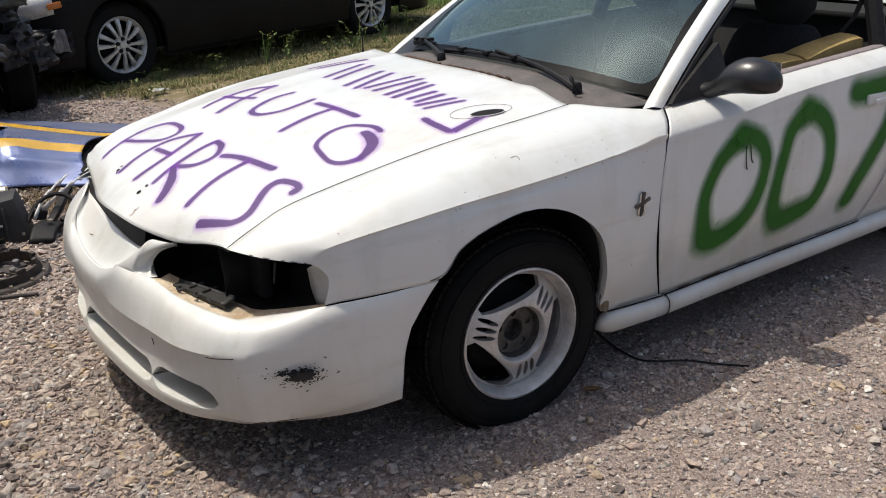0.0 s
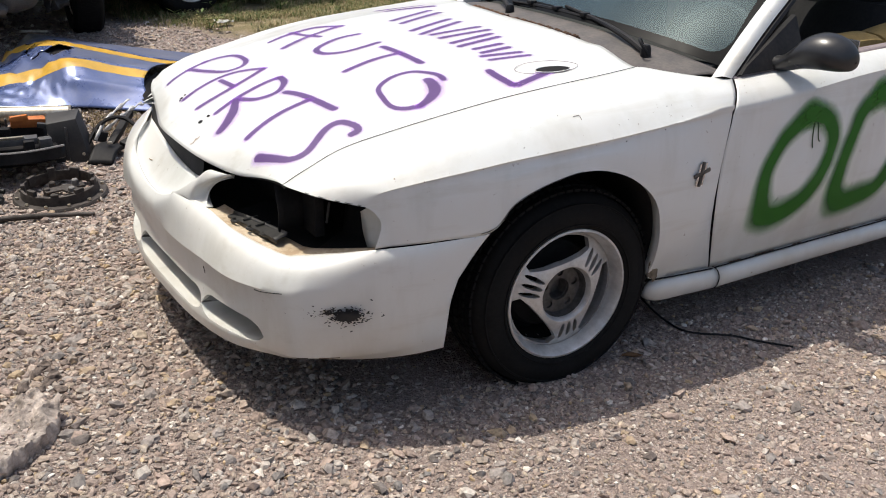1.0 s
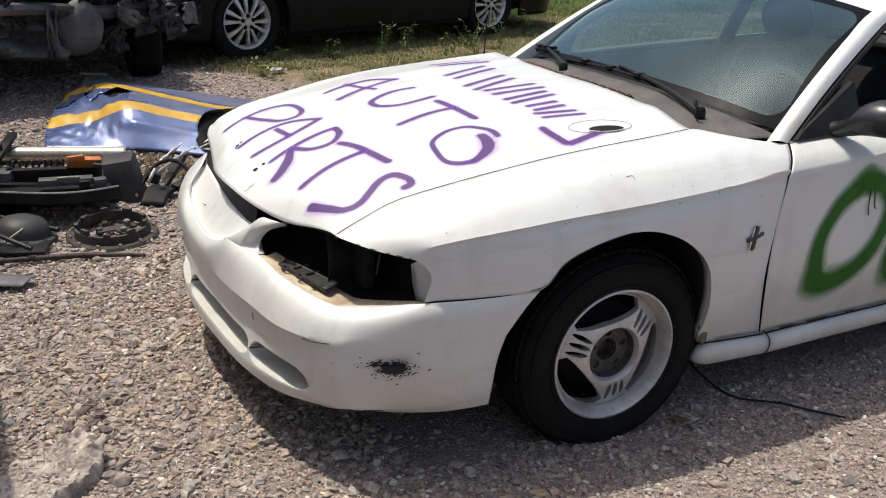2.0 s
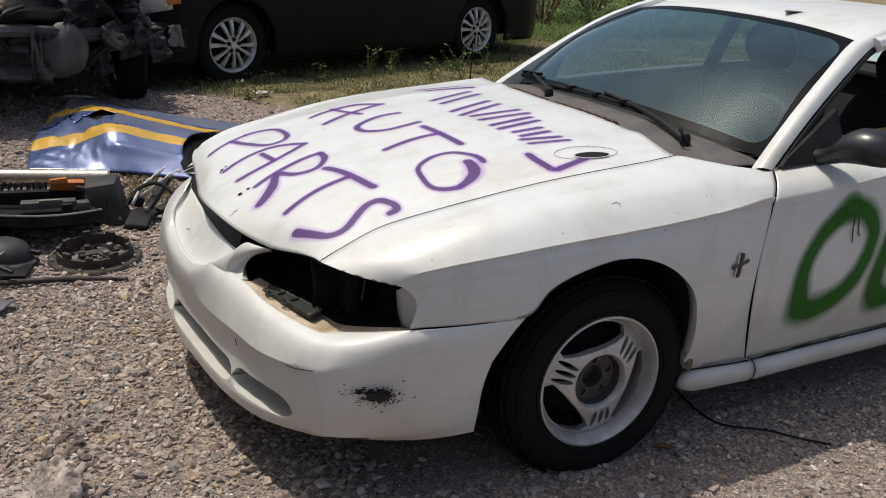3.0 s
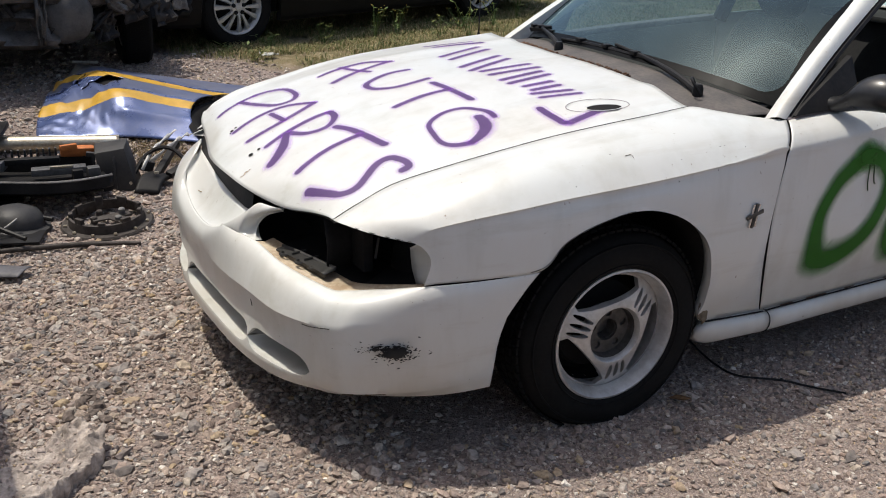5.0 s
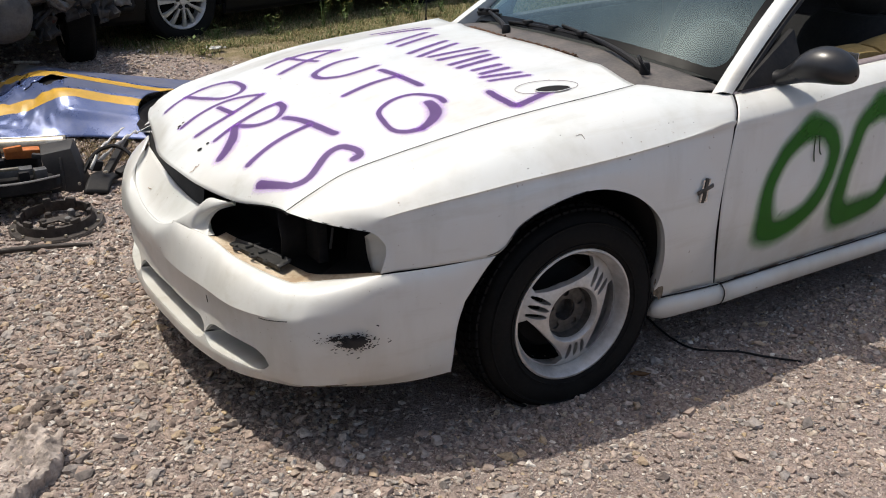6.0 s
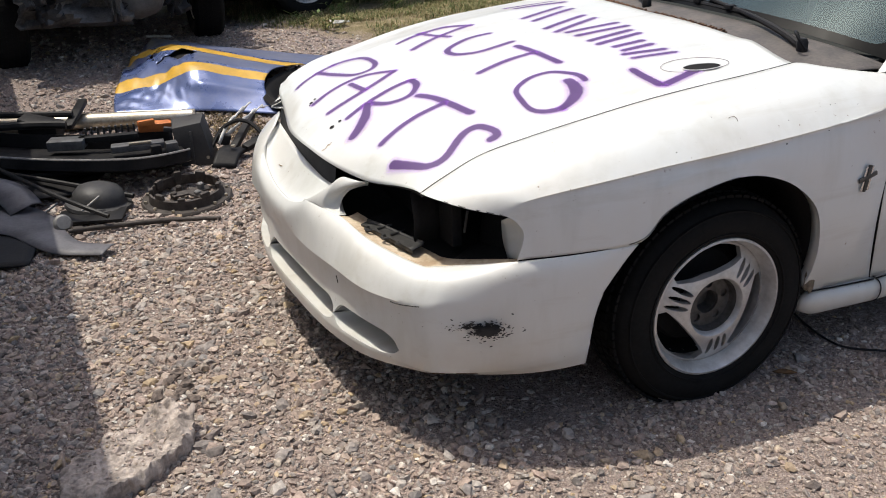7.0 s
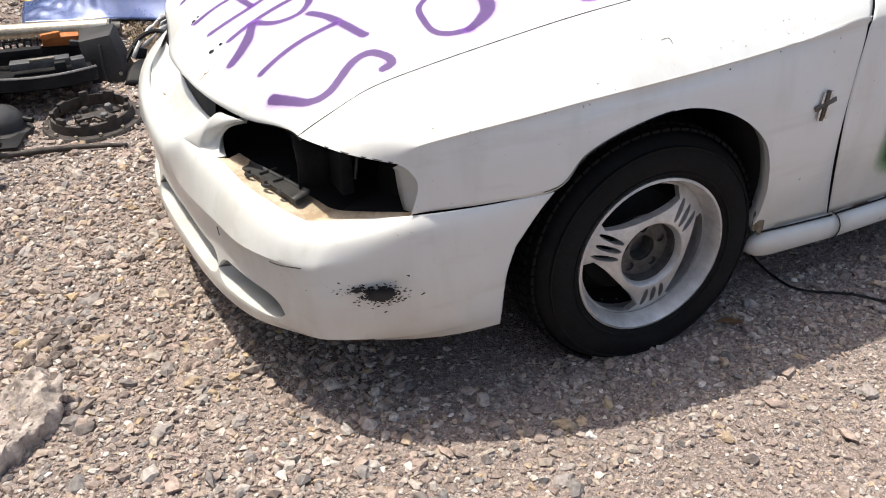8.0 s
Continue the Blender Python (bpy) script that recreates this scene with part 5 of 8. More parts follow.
PHI = 1.618
PEBBLE_V = np.array([(-1, PHI, 0), (1, PHI, 0), (-1, -PHI, 0), (1, -PHI, 0), (0, -1, PHI), (0, 1, PHI), (0, -1, -PHI), (0, 1, -PHI), (PHI, 0, -1), (PHI, 0, 1), (-PHI, 0, -1), (-PHI, 0, 1)]) / 3.1
PEBBLE_F = np.array([(0, 11, 5), (0, 5, 1), (0, 1, 7), (0, 7, 10), (0, 10, 11), (1, 5, 9), (5, 11, 4), (11, 10, 2), (10, 7, 6), (7, 1, 8), (3, 9, 4), (3, 4, 2), (3, 2, 6), (3, 6, 8), (3, 8, 9), (4, 9, 5), (2, 4, 11), (6, 2, 10), (8, 6, 7), (9, 8, 1)])


def gravel(areas, seed, body=CUBE_V, tris=CUBE_F, flat=(0.30, 0.62), bed=0.10):
    """Loose stones over stretches of the yard: (x0, x1, y0, y1, stones in a square metre, median length)."""
    rng = np.random.default_rng(seed)
    px, py, size = [], [], []
    for x0, x1, y0, y1, per, med in areas:
        k = int((x1 - x0) * (y1 - y0) * per)
        px.append(rng.uniform(x0, x1, k))
        py.append(rng.uniform(y0, y1, k))
        size.append(np.clip(med * np.exp(rng.normal(0, 0.40, k)), 0.004, 0.042))
    px, py, size = (np.concatenate(a) for a in (px, py, size))
    keep = np.array([y < verge_edge(x) + rng.uniform(-0.3, 0.5) for x, y in zip(px, py)])
    px, py, size = px[keep], py[keep], size[keep]
    n = len(px)
    v = body[None] * (1 + rng.uniform(-0.36, 0.30, (n, len(body), 1))) + rng.normal(0, 0.07, (n, len(body), 3))
    v = v * np.stack([size * 1.15, size * rng.uniform(0.55, 0.98, n), size * rng.uniform(*flat, n)], 1)[:, None]
    a, b, c = rng.uniform(0, 6.283, n), rng.normal(0, 0.22, n), rng.normal(0, 0.22, n)
    zero, one = np.zeros(n), np.ones(n)
    rz = np.array([[np.cos(a), -np.sin(a), zero], [np.sin(a), np.cos(a), zero], [zero, zero, one]]).transpose(2, 0, 1)
    rx = np.array([[one, zero, zero], [zero, np.cos(b), -np.sin(b)], [zero, np.sin(b), np.cos(b)]]).transpose(2, 0, 1)
    ry = np.array([[np.cos(c), zero, np.sin(c)], [zero, one, zero], [-np.sin(c), zero, np.cos(c)]]).transpose(2, 0, 1)
    v = np.einsum("nij,nkj->nki", rz @ rx @ ry, v)
    gz = np.array([ground_z(y) + 0.012 * noise.noise((x * 0.9, y * 0.9, 0)) + 0.006 * noise.noise((x * 4.0, y * 4.0, 3.0)) for x, y in zip(px, py)])
    v += np.stack([px, py, gz + size * bed], 1)[:, None]
    t = (tris[None] + np.arange(n)[:, None, None] * len(body)).reshape(-1, 3)
    return raw_mesh("gravel", v.reshape(-1, 3), t)


loose = part("gravel", gravel([(-2.1, -0.6, -1.8, -0.2, 5200, 0.0098), (-0.6, 1.9, -1.8, -0.7, 4800, 0.0085), (-0.6, 1.9, -0.7, -0.2, 1200, 0.0080), (-2.1, -0.5, -0.2, 1.4, 5000, 0.0105), (-0.5, 1.9, -0.2, 0.8, 500, 0.014), (-2.5, 0.4, 1.4, 4.6, 1700, 0.0135), (-2.5, 1.4, 4.6, 6.0, 300, 0.019), (0.4, 1.8, 2.9, 4.8, 900, 0.0125)], 4, PEBBLE_V, PEBBLE_F, (0.42, 0.80), 0.17), STONES)
pebbles = part("pebbles", gravel([(-2.1, -0.6, -1.8, -0.2, 1150, 0.0160), (-2.1, -0.6, -1.8, -0.2, 80, 0.027), (-0.6, 1.9, -1.8, -0.7, 420, 0.0140), (-0.6, 1.9, -1.8, -0.7, 22, 0.026), (-2.1, -0.5, -0.2, 1.4, 1150, 0.0165), (-2.1, -0.5, -0.2, 1.4, 90, 0.027), (-2.1, -0.3, 1.4, 3.0, 420, 0.019)], 7, PEBBLE_V, PEBBLE_F, (0.42, 0.78), 0.17), STONES)
GRIT = island_material("limestone_grit", [(0.0, (0.190, 0.148, 0.128)), (0.3, (0.290, 0.232, 0.197)), (0.6, (0.360, 0.296, 0.255)), (0.85, (0.420, 0.355, 0.308)), (1.0, (0.540, 0.480, 0.430))])
grit = part("grit", gravel([(-2.1, 1.9, -1.8, -0.4, 11500, 0.0060), (-2.1, -0.5, -0.4, 1.2, 9000, 0.0060)], 9, GRIT_V, GRIT_F, (0.3, 0.6), 0.03), GRIT)
tagged(grit, "fine pale limestone grit between the gravel", "gravel", kind="stuff")
tagged(loose, "loose crushed limestone gravel over the yard", "gravel", kind="stuff")
tagged(pebbles, "larger angular limestone pebbles among the gravel", "gravel", kind="stuff")


def rock(name, x, y, size, rot, label, mat, seed, flat=0.45):
    bm = bmesh.new()
    bmesh.ops.create_icosphere(bm, subdivisions=2, radius=0.5)
    for v in bm.verts:
        d = 1 + 0.75 * noise.noise(v.co * 2.4 + Vector((seed * 7.3, 0, 0))) + 0.16 * noise.noise(v.co * 6.0 + Vector((0, seed * 3.1, 0)))
        v.co = Vector((v.co.x * size, v.co.y * size * 0.72, v.co.z * size * flat)) * d
    ob = part(name, Geo().bm(bm), mat, smooth=False)
    ob.matrix_world = pose(x, y, ground_z(y) + size * flat * 0.22, 4 * seed % 9, 3 * seed % 8, rot)
    return tagged(ob, label, "stone", "larger stones in the gravel")


ROCK = worn("grey_limestone", (0.340, 0.303, 0.277), (0.204, 0.180, 0.168), 20.0, (0.85, 0.95), relief=0.5)
ROCK_TAN = worn("tan_limestone", (0.391, 0.303, 0.210), (0.255, 0.197, 0.143), 20.0, (0.85, 0.95), relief=0.5)
for k, (x, y, size, rot, tan) in enumerate(((-1.285, 0.205, 0.085, 20, 0), (-1.05, -0.555, 0.05, 70, 0), (-1.12, -0.34, 0.045, 10, 1), (-1.515, 1.25, 0.06, 40, 0), (-1.45, 0.62, 0.05, 80, 0), (-1.31, -0.02, 0.055, 15, 1),
                                            (-1.62, 0.10, 0.05, 55, 0), (-1.36, -0.05, 0.06, 120, 0), (-1.23, -0.50, 0.055, 30, 0), (-0.98, -0.98, 0.05, 65, 1), (-0.45, -1.12, 0.05, 12, 0), (0.40, -1.22, 0.06, 48, 0), (0.95, -1.32, 0.06, 77, 1))):
    rock("stone", x, y, size, rot, "tan limestone stone lying in the gravel" if tan else "grey limestone stone lying in the gravel", ROCK_TAN if tan else ROCK, k + 1)

pick = random.Random(77)
for k in range(46):
    x, y = (pick.uniform(-1.95, 1.5), pick.uniform(-1.55, -0.95)) if k % 2 else (pick.uniform(-1.95, -1.0), pick.uniform(-0.9, 1.3))
    tan = pick.random() < 0.35
    rock("stone", x, y, pick.uniform(0.026, 0.046), pick.uniform(0, 180), "tan limestone stone lying in the gravel" if tan else "grey limestone stone lying in the gravel", ROCK_TAN if tan else ROCK, k + 101, pick.uniform(0.4, 0.6))

# broken lump of concrete
CONCRETE = worn("old_concrete", (0.55, 0.475, 0.42), (0.15, 0.125, 0.108), 16.0, (0.9, 0.98), relief=1.0, fine=70.0)


def concrete_lump():
    c = np.array((-1.61, -0.34))
    out = np.array([(-1.81, -0.385), (-1.785, -0.325), (-1.71, -0.305), (-1.66, -0.246), (-1.577, -0.232), (-1.526, -0.160), (-1.47, -0.150), (-1.437, -0.207), (-1.435, -0.294), (-1.471, -0.365), (-1.535, -0.410), (-1.58, -0.455), (-1.657, -0.490), (-1.755, -0.500), (-1.80, -0.465)]) - c
    ang = np.arctan2(out[:, 1], out[:, 0])
    order = ang.argsort()
    a = np.linspace(-math.pi, math.pi, 181)[:-1]
    r = np.interp(a, np.concatenate([ang[order] - 2 * math.pi, ang[order], ang[order] + 2 * math.pi]), np.tile(np.hypot(*out[order].T), 3))
    r = (np.roll(r, 2) + np.roll(r, -2) + 2 * r) / 4
    rows = []
    steps = [(0.95, -0.02), (0.97, 0.008), (1.0, 0.020), (0.995, 0.032), (0.975, 0.040)] + [(f, 0.043 + 0.010 * (1 - f)) for f in np.linspace(0.94, 0.0, 30)]
    for k, (f, h) in enumerate(steps):
        ring = []
        for t, rr in zip(a, r):
            j = 1 + 0.13 * noise.noise((math.cos(t) * 3.4, math.sin(t) * 3.4, k * 0.25)) + 0.07 * noise.noise((math.cos(t) * 9, math.sin(t) * 9, k * 0.25)) + 0.015 * noise.noise((math.cos(t) * 22, math.sin(t) * 22, k * 0.4))
            x, y = c[0] + rr * f * j * math.cos(t), c[1] + rr * f * j * math.sin(t)
            end = max(0.0, 1 - math.hypot(x + 1.47, y + 0.22) / 0.15)
            rough = 0.012 * noise.noise((x * 9, y * 9, 1.0)) + (0.009 + 0.034 * end) * noise.noise((x * 26, y * 26, 2.0)) + (0.006 + 0.024 * end) * abs(noise.noise((x * 17, y * 17, 9.0))) + 0.008 * noise.noise((x * 70, y * 70, 6.0)) + 0.004 * noise.noise((x * 150, y * 150, 3.0)) + 0.026 * end
            z = 1.2 * h + (0.8 + 0.5 * end) * rough * min(1, k / 4)
            z += 0.008 * noise.noise((x * 5 + 3, y * 5, 4.0)) * min(1, k / 5)
            ring.append((x, y, z))
        rows.append(ring)
    return np.array(rows)


lump_rows = concrete_lump()
lump = tagged(part("concrete_lump", Geo().grid(lump_rows, wrap_v=True), CONCRETE, angle=12), "broken lump of pale concrete lying on gravel", "concrete")
AGGREGATE = worn("bedded_stones", (0.46, 0.38, 0.34), (0.20, 0.165, 0.145), 45.0, (0.85, 0.95), relief=0.6)
rng = random.Random(12)
spots = lump_rows[6:28].reshape(-1, 3)
small = Geo()
for k in range(190):
    at = Vector(spots[rng.randrange(len(spots))])
    big = k < 34
    size = rng.uniform(0.012, 0.024) if big else rng.uniform(0.004, 0.011)
    bit = CUBE_V * (size, size * rng.uniform(0.6, 0.9), size * rng.uniform(0.35, 0.6)) * np.array([[rng.uniform(0.65, 1.25)] for _ in range(8)])
    m = Matrix.Translation(at - Vector((0, 0, size * 0.12))) @ pose(0, 0, 0, rng.uniform(-25, 25), rng.uniform(-25, 25), rng.uniform(0, 360))
    pts = [tuple(m @ Vector(q)) for q in bit]
    if big:
        part("bedded_stone", raw_mesh("bedded_stone", np.array(pts), CUBE_F), AGGREGATE, lump)
    else:
        small.add(pts, CUBE_F.tolist())
tagged(part("bedded_grit", raw_mesh("bedded_grit", np.concatenate(small.v), np.array(small.f)), STONES, lump), kind="stuff")
CRUMB = worn("dark_asphalt_crumb", (0.17, 0.135, 0.115), (0.07, 0.055, 0.048), 40.0, (0.85, 0.95), relief=0.6)
for k, (x, y, size, rot) in enumerate(((-1.405, -0.01, 0.055, 10), (-1.46, 0.03, 0.055, 60), (-1.40, -0.10, 0.05, 95), (-1.35, 0.06, 0.045, 30), (-1.42, 0.08, 0.05, 140), (-1.455, -0.075, 0.055, 20), (-1.50, -0.03, 0.06, 75), (-1.345, -0.04, 0.035, 50), (-1.38, 0.12, 0.04, 110), (-1.47, 0.10, 0.035, 15), (-1.43, -0.045, 0.05, 33), (-1.445, -0.14, 0.045, 70), (-1.41, 0.035, 0.04, 5), (-1.375, -0.07, 0.032, 88), (-1.435, 0.06, 0.045, 52), (-1.40, -0.155, 0.04, 20))):
    ob = rock("concrete_crumb", x, y, size, rot, "dark crumb of broken concrete and asphalt", CRUMB, k + 31, 0.6)

# cable and leaf by the wheel
g = Geo().tube([(0.66, -0.40, 0.012), (0.60, -0.58, 0.014), (0.578, -0.70, 0.012), (0.595, -0.79, 0.010), (0.70, -0.885, 0.014), (0.76, -0.955, 0.010), (0.83, -1.05, 0.014)], 0.0038, 6, steps=30)
g.ball((0.016, 0.012, 0.011), pose(0.70, -0.885, 0.016))
tagged(part("cable", g, BLACK_PLASTIC), "thin black cable lying on the gravel under the car", "cable")
LEAF = worn("dry_leaf", (0.16, 0.09, 0.04), (0.09, 0.05, 0.025), 30.0, (0.7, 0.85))
lf = cr(np.array([[(-0.035, 0, 0), (-0.035, 0, 0), (-0.035, 0, 0)], [(-0.012, -0.014, 0.012), (-0.012, 0, 0.002), (-0.012, 0.014, 0.010)], [(0.014, -0.012, 0.016), (0.014, 0, 0.003), (0.014, 0.012, 0.014)], [(0.04, -0.001, 0.018), (0.04, 0, 0.016), (0.04, 0.001, 0.018)]]), 10)
leaf = part("dry_leaf", Geo().grid(lf), LEAF, thick=0.001)
leaf.matrix_world = pose(0.285, -0.83, 0.016, 0, 0, -50)
tagged(leaf, "curled brown dry leaf on the gravel", "leaf")

# ---- salvage parts on the ground beside the car ----
tube = Geo().tube([(-2.00, 3.000, 0.165), (-0.80, 2.690, 0.130)], 0.046, 24)
tube_t = part("drive_shaft", tube, STEEL)
tagged(tube_t, "long bare steel tube lying on the gravel", "tube")
part("end_collar", Geo().tube([(-0.80, 2.680, 0.121), (-0.752, 2.668, 0.119)], 0.036, 16).tube([(-0.815, 2.6837, 0.1215), (-0.800, 2.680, 0.121)], 0.053, 20), DIRTY_METAL, tube_t)


MODULE_GREY = worn("grey_module_casing", (0.11, 0.11, 0.112), (0.05, 0.05, 0.05), 22.0, (0.35, 0.55))
# pale grey that paints the highlight on the carrier's black rim
EDGE_HIGHLIGHT = worn("rim_highlight_grey", (0.30, 0.29, 0.28), (0.12, 0.115, 0.11), 30.0, (0.3, 0.5))


def console():
    """Upturned dashboard carrier: a shallow bowed trough full of modules."""
    t = thing("dashboard_carrier", pose(0, -0.20, 0.035), "broken black dashboard carrier with exposed modules lying on gravel", "car part")
    line = cr([(-1.95, 2.62, 0.05), (-1.60, 2.38, 0.04), (-1.25, 2.24, 0.03), (-0.98, 2.26, 0.03)], 30)
    up, back = np.array((0, -0.145, 0.112)), np.array((0, 0.36, 0.03))
    rows = np.array([line + (0, 0.32, -0.07), line + (0, 0.16, -0.045), line + (0, -0.04, 0.02), line + (0, -0.135, 0.055), line + (0, -0.15, 0.062), line + up, line + up + (0, 0.012, -0.004), line + (0, -0.10, 0.072), line + (0, 0.10, 0.06), line + back, line + back + (0, 0.01, 0.075), line + back + (0, 0.03, 0.072)])
    part("trough", Geo().grid(rows), BLACK_PLASTIC, t, thick=0.004)
    # thin pale line: the rim's highlight, put in as colour
    part("trough_rim", Geo().tube(line + up + (0, 0.004, 0.004), 0.006, 6), EDGE_HIGHLIGHT, t, "pale edge, a highlight put in as colour")
    part("orange_insert", Geo().box((0.17, 0.05, 0.05), pose(-1.075, 2.56, 0.165, 10, 4, -4), 0.01).box((0.09, 0.03, 0.03), pose(-1.12, 2.54, 0.195, 0, 0, 10), 0.008), ORANGE, t, "faded orange plastic insert")
    for k, (x, y, z, sx, sy, sz, r) in enumerate(((-1.20, 2.34, 0.135, 0.26, 0.07, 0.035, -8), (-1.32, 2.52, 0.15, 0.30, 0.05, 0.03, -12), (-1.04, 2.30, 0.115, 0.06, 0.06, 0.06, 0), (-1.12, 2.29, 0.115, 0.05, 0.06, 0.06, 0), (-1.52, 2.55, 0.14, 0.18, 0.10, 0.05, -20))):
        part("module", Geo().box((sx, sy, sz), pose(x, y, z, 0, 0, r), 0.006), MODULE_GREY if k % 2 == 0 else BLACK_PLASTIC, t)
    for k in range(10):
        x = -1.42 + k * 0.030
        part("peg", Geo().box((0.010, 0.016, 0.045), pose(x, 2.60 - k * 0.004, 0.172, 8, 0, 0), 0.002), GREY_PLASTIC, t)
    part("chrome_clip", Geo().box((0.11, 0.02, 0.012), pose(-1.19, 2.315, 0.158, 0, 0, -8), 0.003), STEEL, t)


ORANGE = worn("faded_orange_plastic", (0.55, 0.17, 0.035), (0.38, 0.11, 0.03), 18.0, (0.5, 0.7))
console()


def bent_plate(name, pts, mat, label, thick=0.02, category="car part"):
    p = np.array(pts, float)
    ob = part(name, Geo().grid(cr(cr(p, 10).swapaxes(0, 1), 10).swapaxes(0, 1)), mat, thick=thick)
    return tagged(ob, label, category)


def housing():
    """A hard-edged moulded box, open at the back, standing on its rim."""
    t = thing("plastic_housing", pose(-0.905, 2.25, 0.015, 0, 0, -14), "dark grey moulded plastic housing standing on gravel", "car part")
    v = [(-0.075, -0.10, 0.0), (0.105, -0.11, 0.0), (0.125, 0.09, 0.0), (-0.085, 0.10, 0.0), (-0.095, -0.06, 0.20), (0.055, -0.075, 0.225), (0.065, 0.09, 0.235), (-0.105, 0.10, 0.215)]
    bm = bmesh.new()
    q = [bm.verts.new(p) for p in v]
    for f in ((0, 1, 5, 4), (1, 2, 6, 5), (2, 3, 7, 6), (3, 0, 4, 7), (4, 5, 6, 7), (3, 2, 1, 0)):
        bm.faces.new([q[i] for i in f])
    bmesh.ops.bevel(bm, geom=bm.edges[:], offset=0.008, segments=2, affect="EDGES", profile=0.6)
    part("shell", Geo().bm(bm), GREY_PLASTIC, t)
    part("rib", Geo().box((0.012, 0.014, 0.17), pose(0.0, -0.098, 0.10, -10, 0, 0), 0.003), GREY_PLASTIC, t)
    part("clip_lug", Geo().box((0.05, 0.03, 0.025), pose(-0.115, -0.02, 0.185, 0, 10, 0), 0.005), GREY_PLASTIC, t)
    part("screw", Geo().lathe([(0.0, 0.005), (0.008, 0.004), (0.009, 0.0)], pose(0.075, -0.115, 0.045, 80, 0, 0), 10), STEEL, t)


housing()
br = bent_plate("mounting_bracket", [[(-0.86, 2.05, 0.03), (-0.74, 2.02, 0.02)], [(-0.80, 2.14, 0.085), (-0.69, 2.10, 0.065)], [(-0.72, 2.24, 0.075), (-0.62, 2.18, 0.06)]], BLACK_PLASTIC, "black pressed mounting bracket lying on gravel", 0.02)
part("bolt", Geo().lathe([(0.0, 0.010), (0.012, 0.010), (0.014, 0.0)], pose(-0.72, 2.14, 0.09), 12), STEEL, br)
part("bracket_leg", Geo().box((0.04, 0.34, 0.035), pose(-0.62, 2.32, 0.11, 16, 0, -34), 0.008), BLACK_PLASTIC, br)
part("bracket_leg", Geo().box((0.05, 0.22, 0.03), pose(-0.56, 2.20, 0.09, 10, 10, -60), 0.008), BLACK_PLASTIC, br)
part("bracket_tab", Geo().box((0.07, 0.05, 0.06), pose(-0.74, 2.28, 0.10, 10, 20, 15), 0.008), GREY_PLASTIC, br)
hose = part("hose", Geo().tube([(-0.84, 2.20, 0.05), (-0.72, 2.30, 0.16), (-0.60, 2.26, 0.18), (-0.52, 2.10, 0.07)], 0.011, 8, steps=18), BLACK_PLASTIC)
tagged(hose, "bent black rubber hose among the salvage", "hose")
TORN = worn("torn_white_plastic", (0.66, 0.65, 0.62), (0.42, 0.40, 0.37), 20.0, (0.4, 0.6))
g = Geo()
for pth in ([(-0.78, 2.20, 0.10), (-0.70, 2.32, 0.16), (-0.62, 2.45, 0.17), (-0.50, 2.58, 0.20)], [(-0.72, 2.24, 0.13), (-0.60, 2.30, 0.19), (-0.50, 2.42, 0.20), (-0.42, 2.50, 0.19)]):
    c = cr(pth, 14)
    wob = np.sin(np.arange(14) * 1.9)[:, None] * (0.006, 0.004, 0.008)
    g.grid(np.array([c + (-0.007, 0, 0.006) + wob, c + (0.008, 0.006, -0.006) - wob]))
tagged(part("torn_strip", g, TORN, thick=0.003), "torn pale plastic strip draped over salvage", "plastic strip")


RING_METAL = worn("dirty_brown_metal", (0.060, 0.050, 0.045), (0.032, 0.027, 0.024), 24.0, (0.6, 0.85), 0.2, relief=0.3)


def clutch_ring():
    t = thing("clutch_ring", pose(-1.06, 1.70, 0.012, 3, -2, 0), "dark grey ring-shaped plastic cover with lugs on gravel", "car part")
    part("outer_ring", Geo().lathe([(0.215, 0.0), (0.208, 0.010), (0.178, 0.012), (0.172, 0.052), (0.162, 0.054), (0.160, 0.040), (0.168, 0.008), (0.172, 0.0)], n=60, closed=True), RING_METAL, t)
    for k in range(9):
        a = radians(40 * k + 12)
        part("lug", Geo().box((0.020, 0.034 + 0.012 * (k % 2), 0.040 + 0.012 * (k % 3)), pose(0.160 * math.cos(a), 0.160 * math.sin(a), 0.045, 0, 0, 40 * k + 12), 0.004), RING_METAL, t)
    # a bridge piece with two posts crosses the open middle
    part("bridge", Geo().box((0.19, 0.045, 0.010), pose(0.02, 0.01, 0.022, 4, 3, 12), 0.003).box((0.06, 0.10, 0.010), pose(0.05, -0.03, 0.020, 0, 0, 30), 0.003), RING_METAL, t)
    for x, y, h in ((0.075, 0.025, 0.048), (0.045, -0.045, 0.040), (-0.06, 0.0, 0.036), (-0.02, 0.085, 0.03)):
        part("post", Geo().lathe([(0.0, h), (0.012, h), (0.016, h - 0.004), (0.017, 0.004), (0.024, 0.0)], pose(x, y, 0.004), 12), RING_METAL if h < 0.04 else GREY_METAL, t)
    for k in range(12):
        a = radians(30 * k)
        part("bolt", Geo().lathe([(0.0, 0.009), (0.008, 0.009), (0.009, 0.0)], pose(0.194 * math.cos(a), 0.194 * math.sin(a), 0.013), 6), STEEL, t)


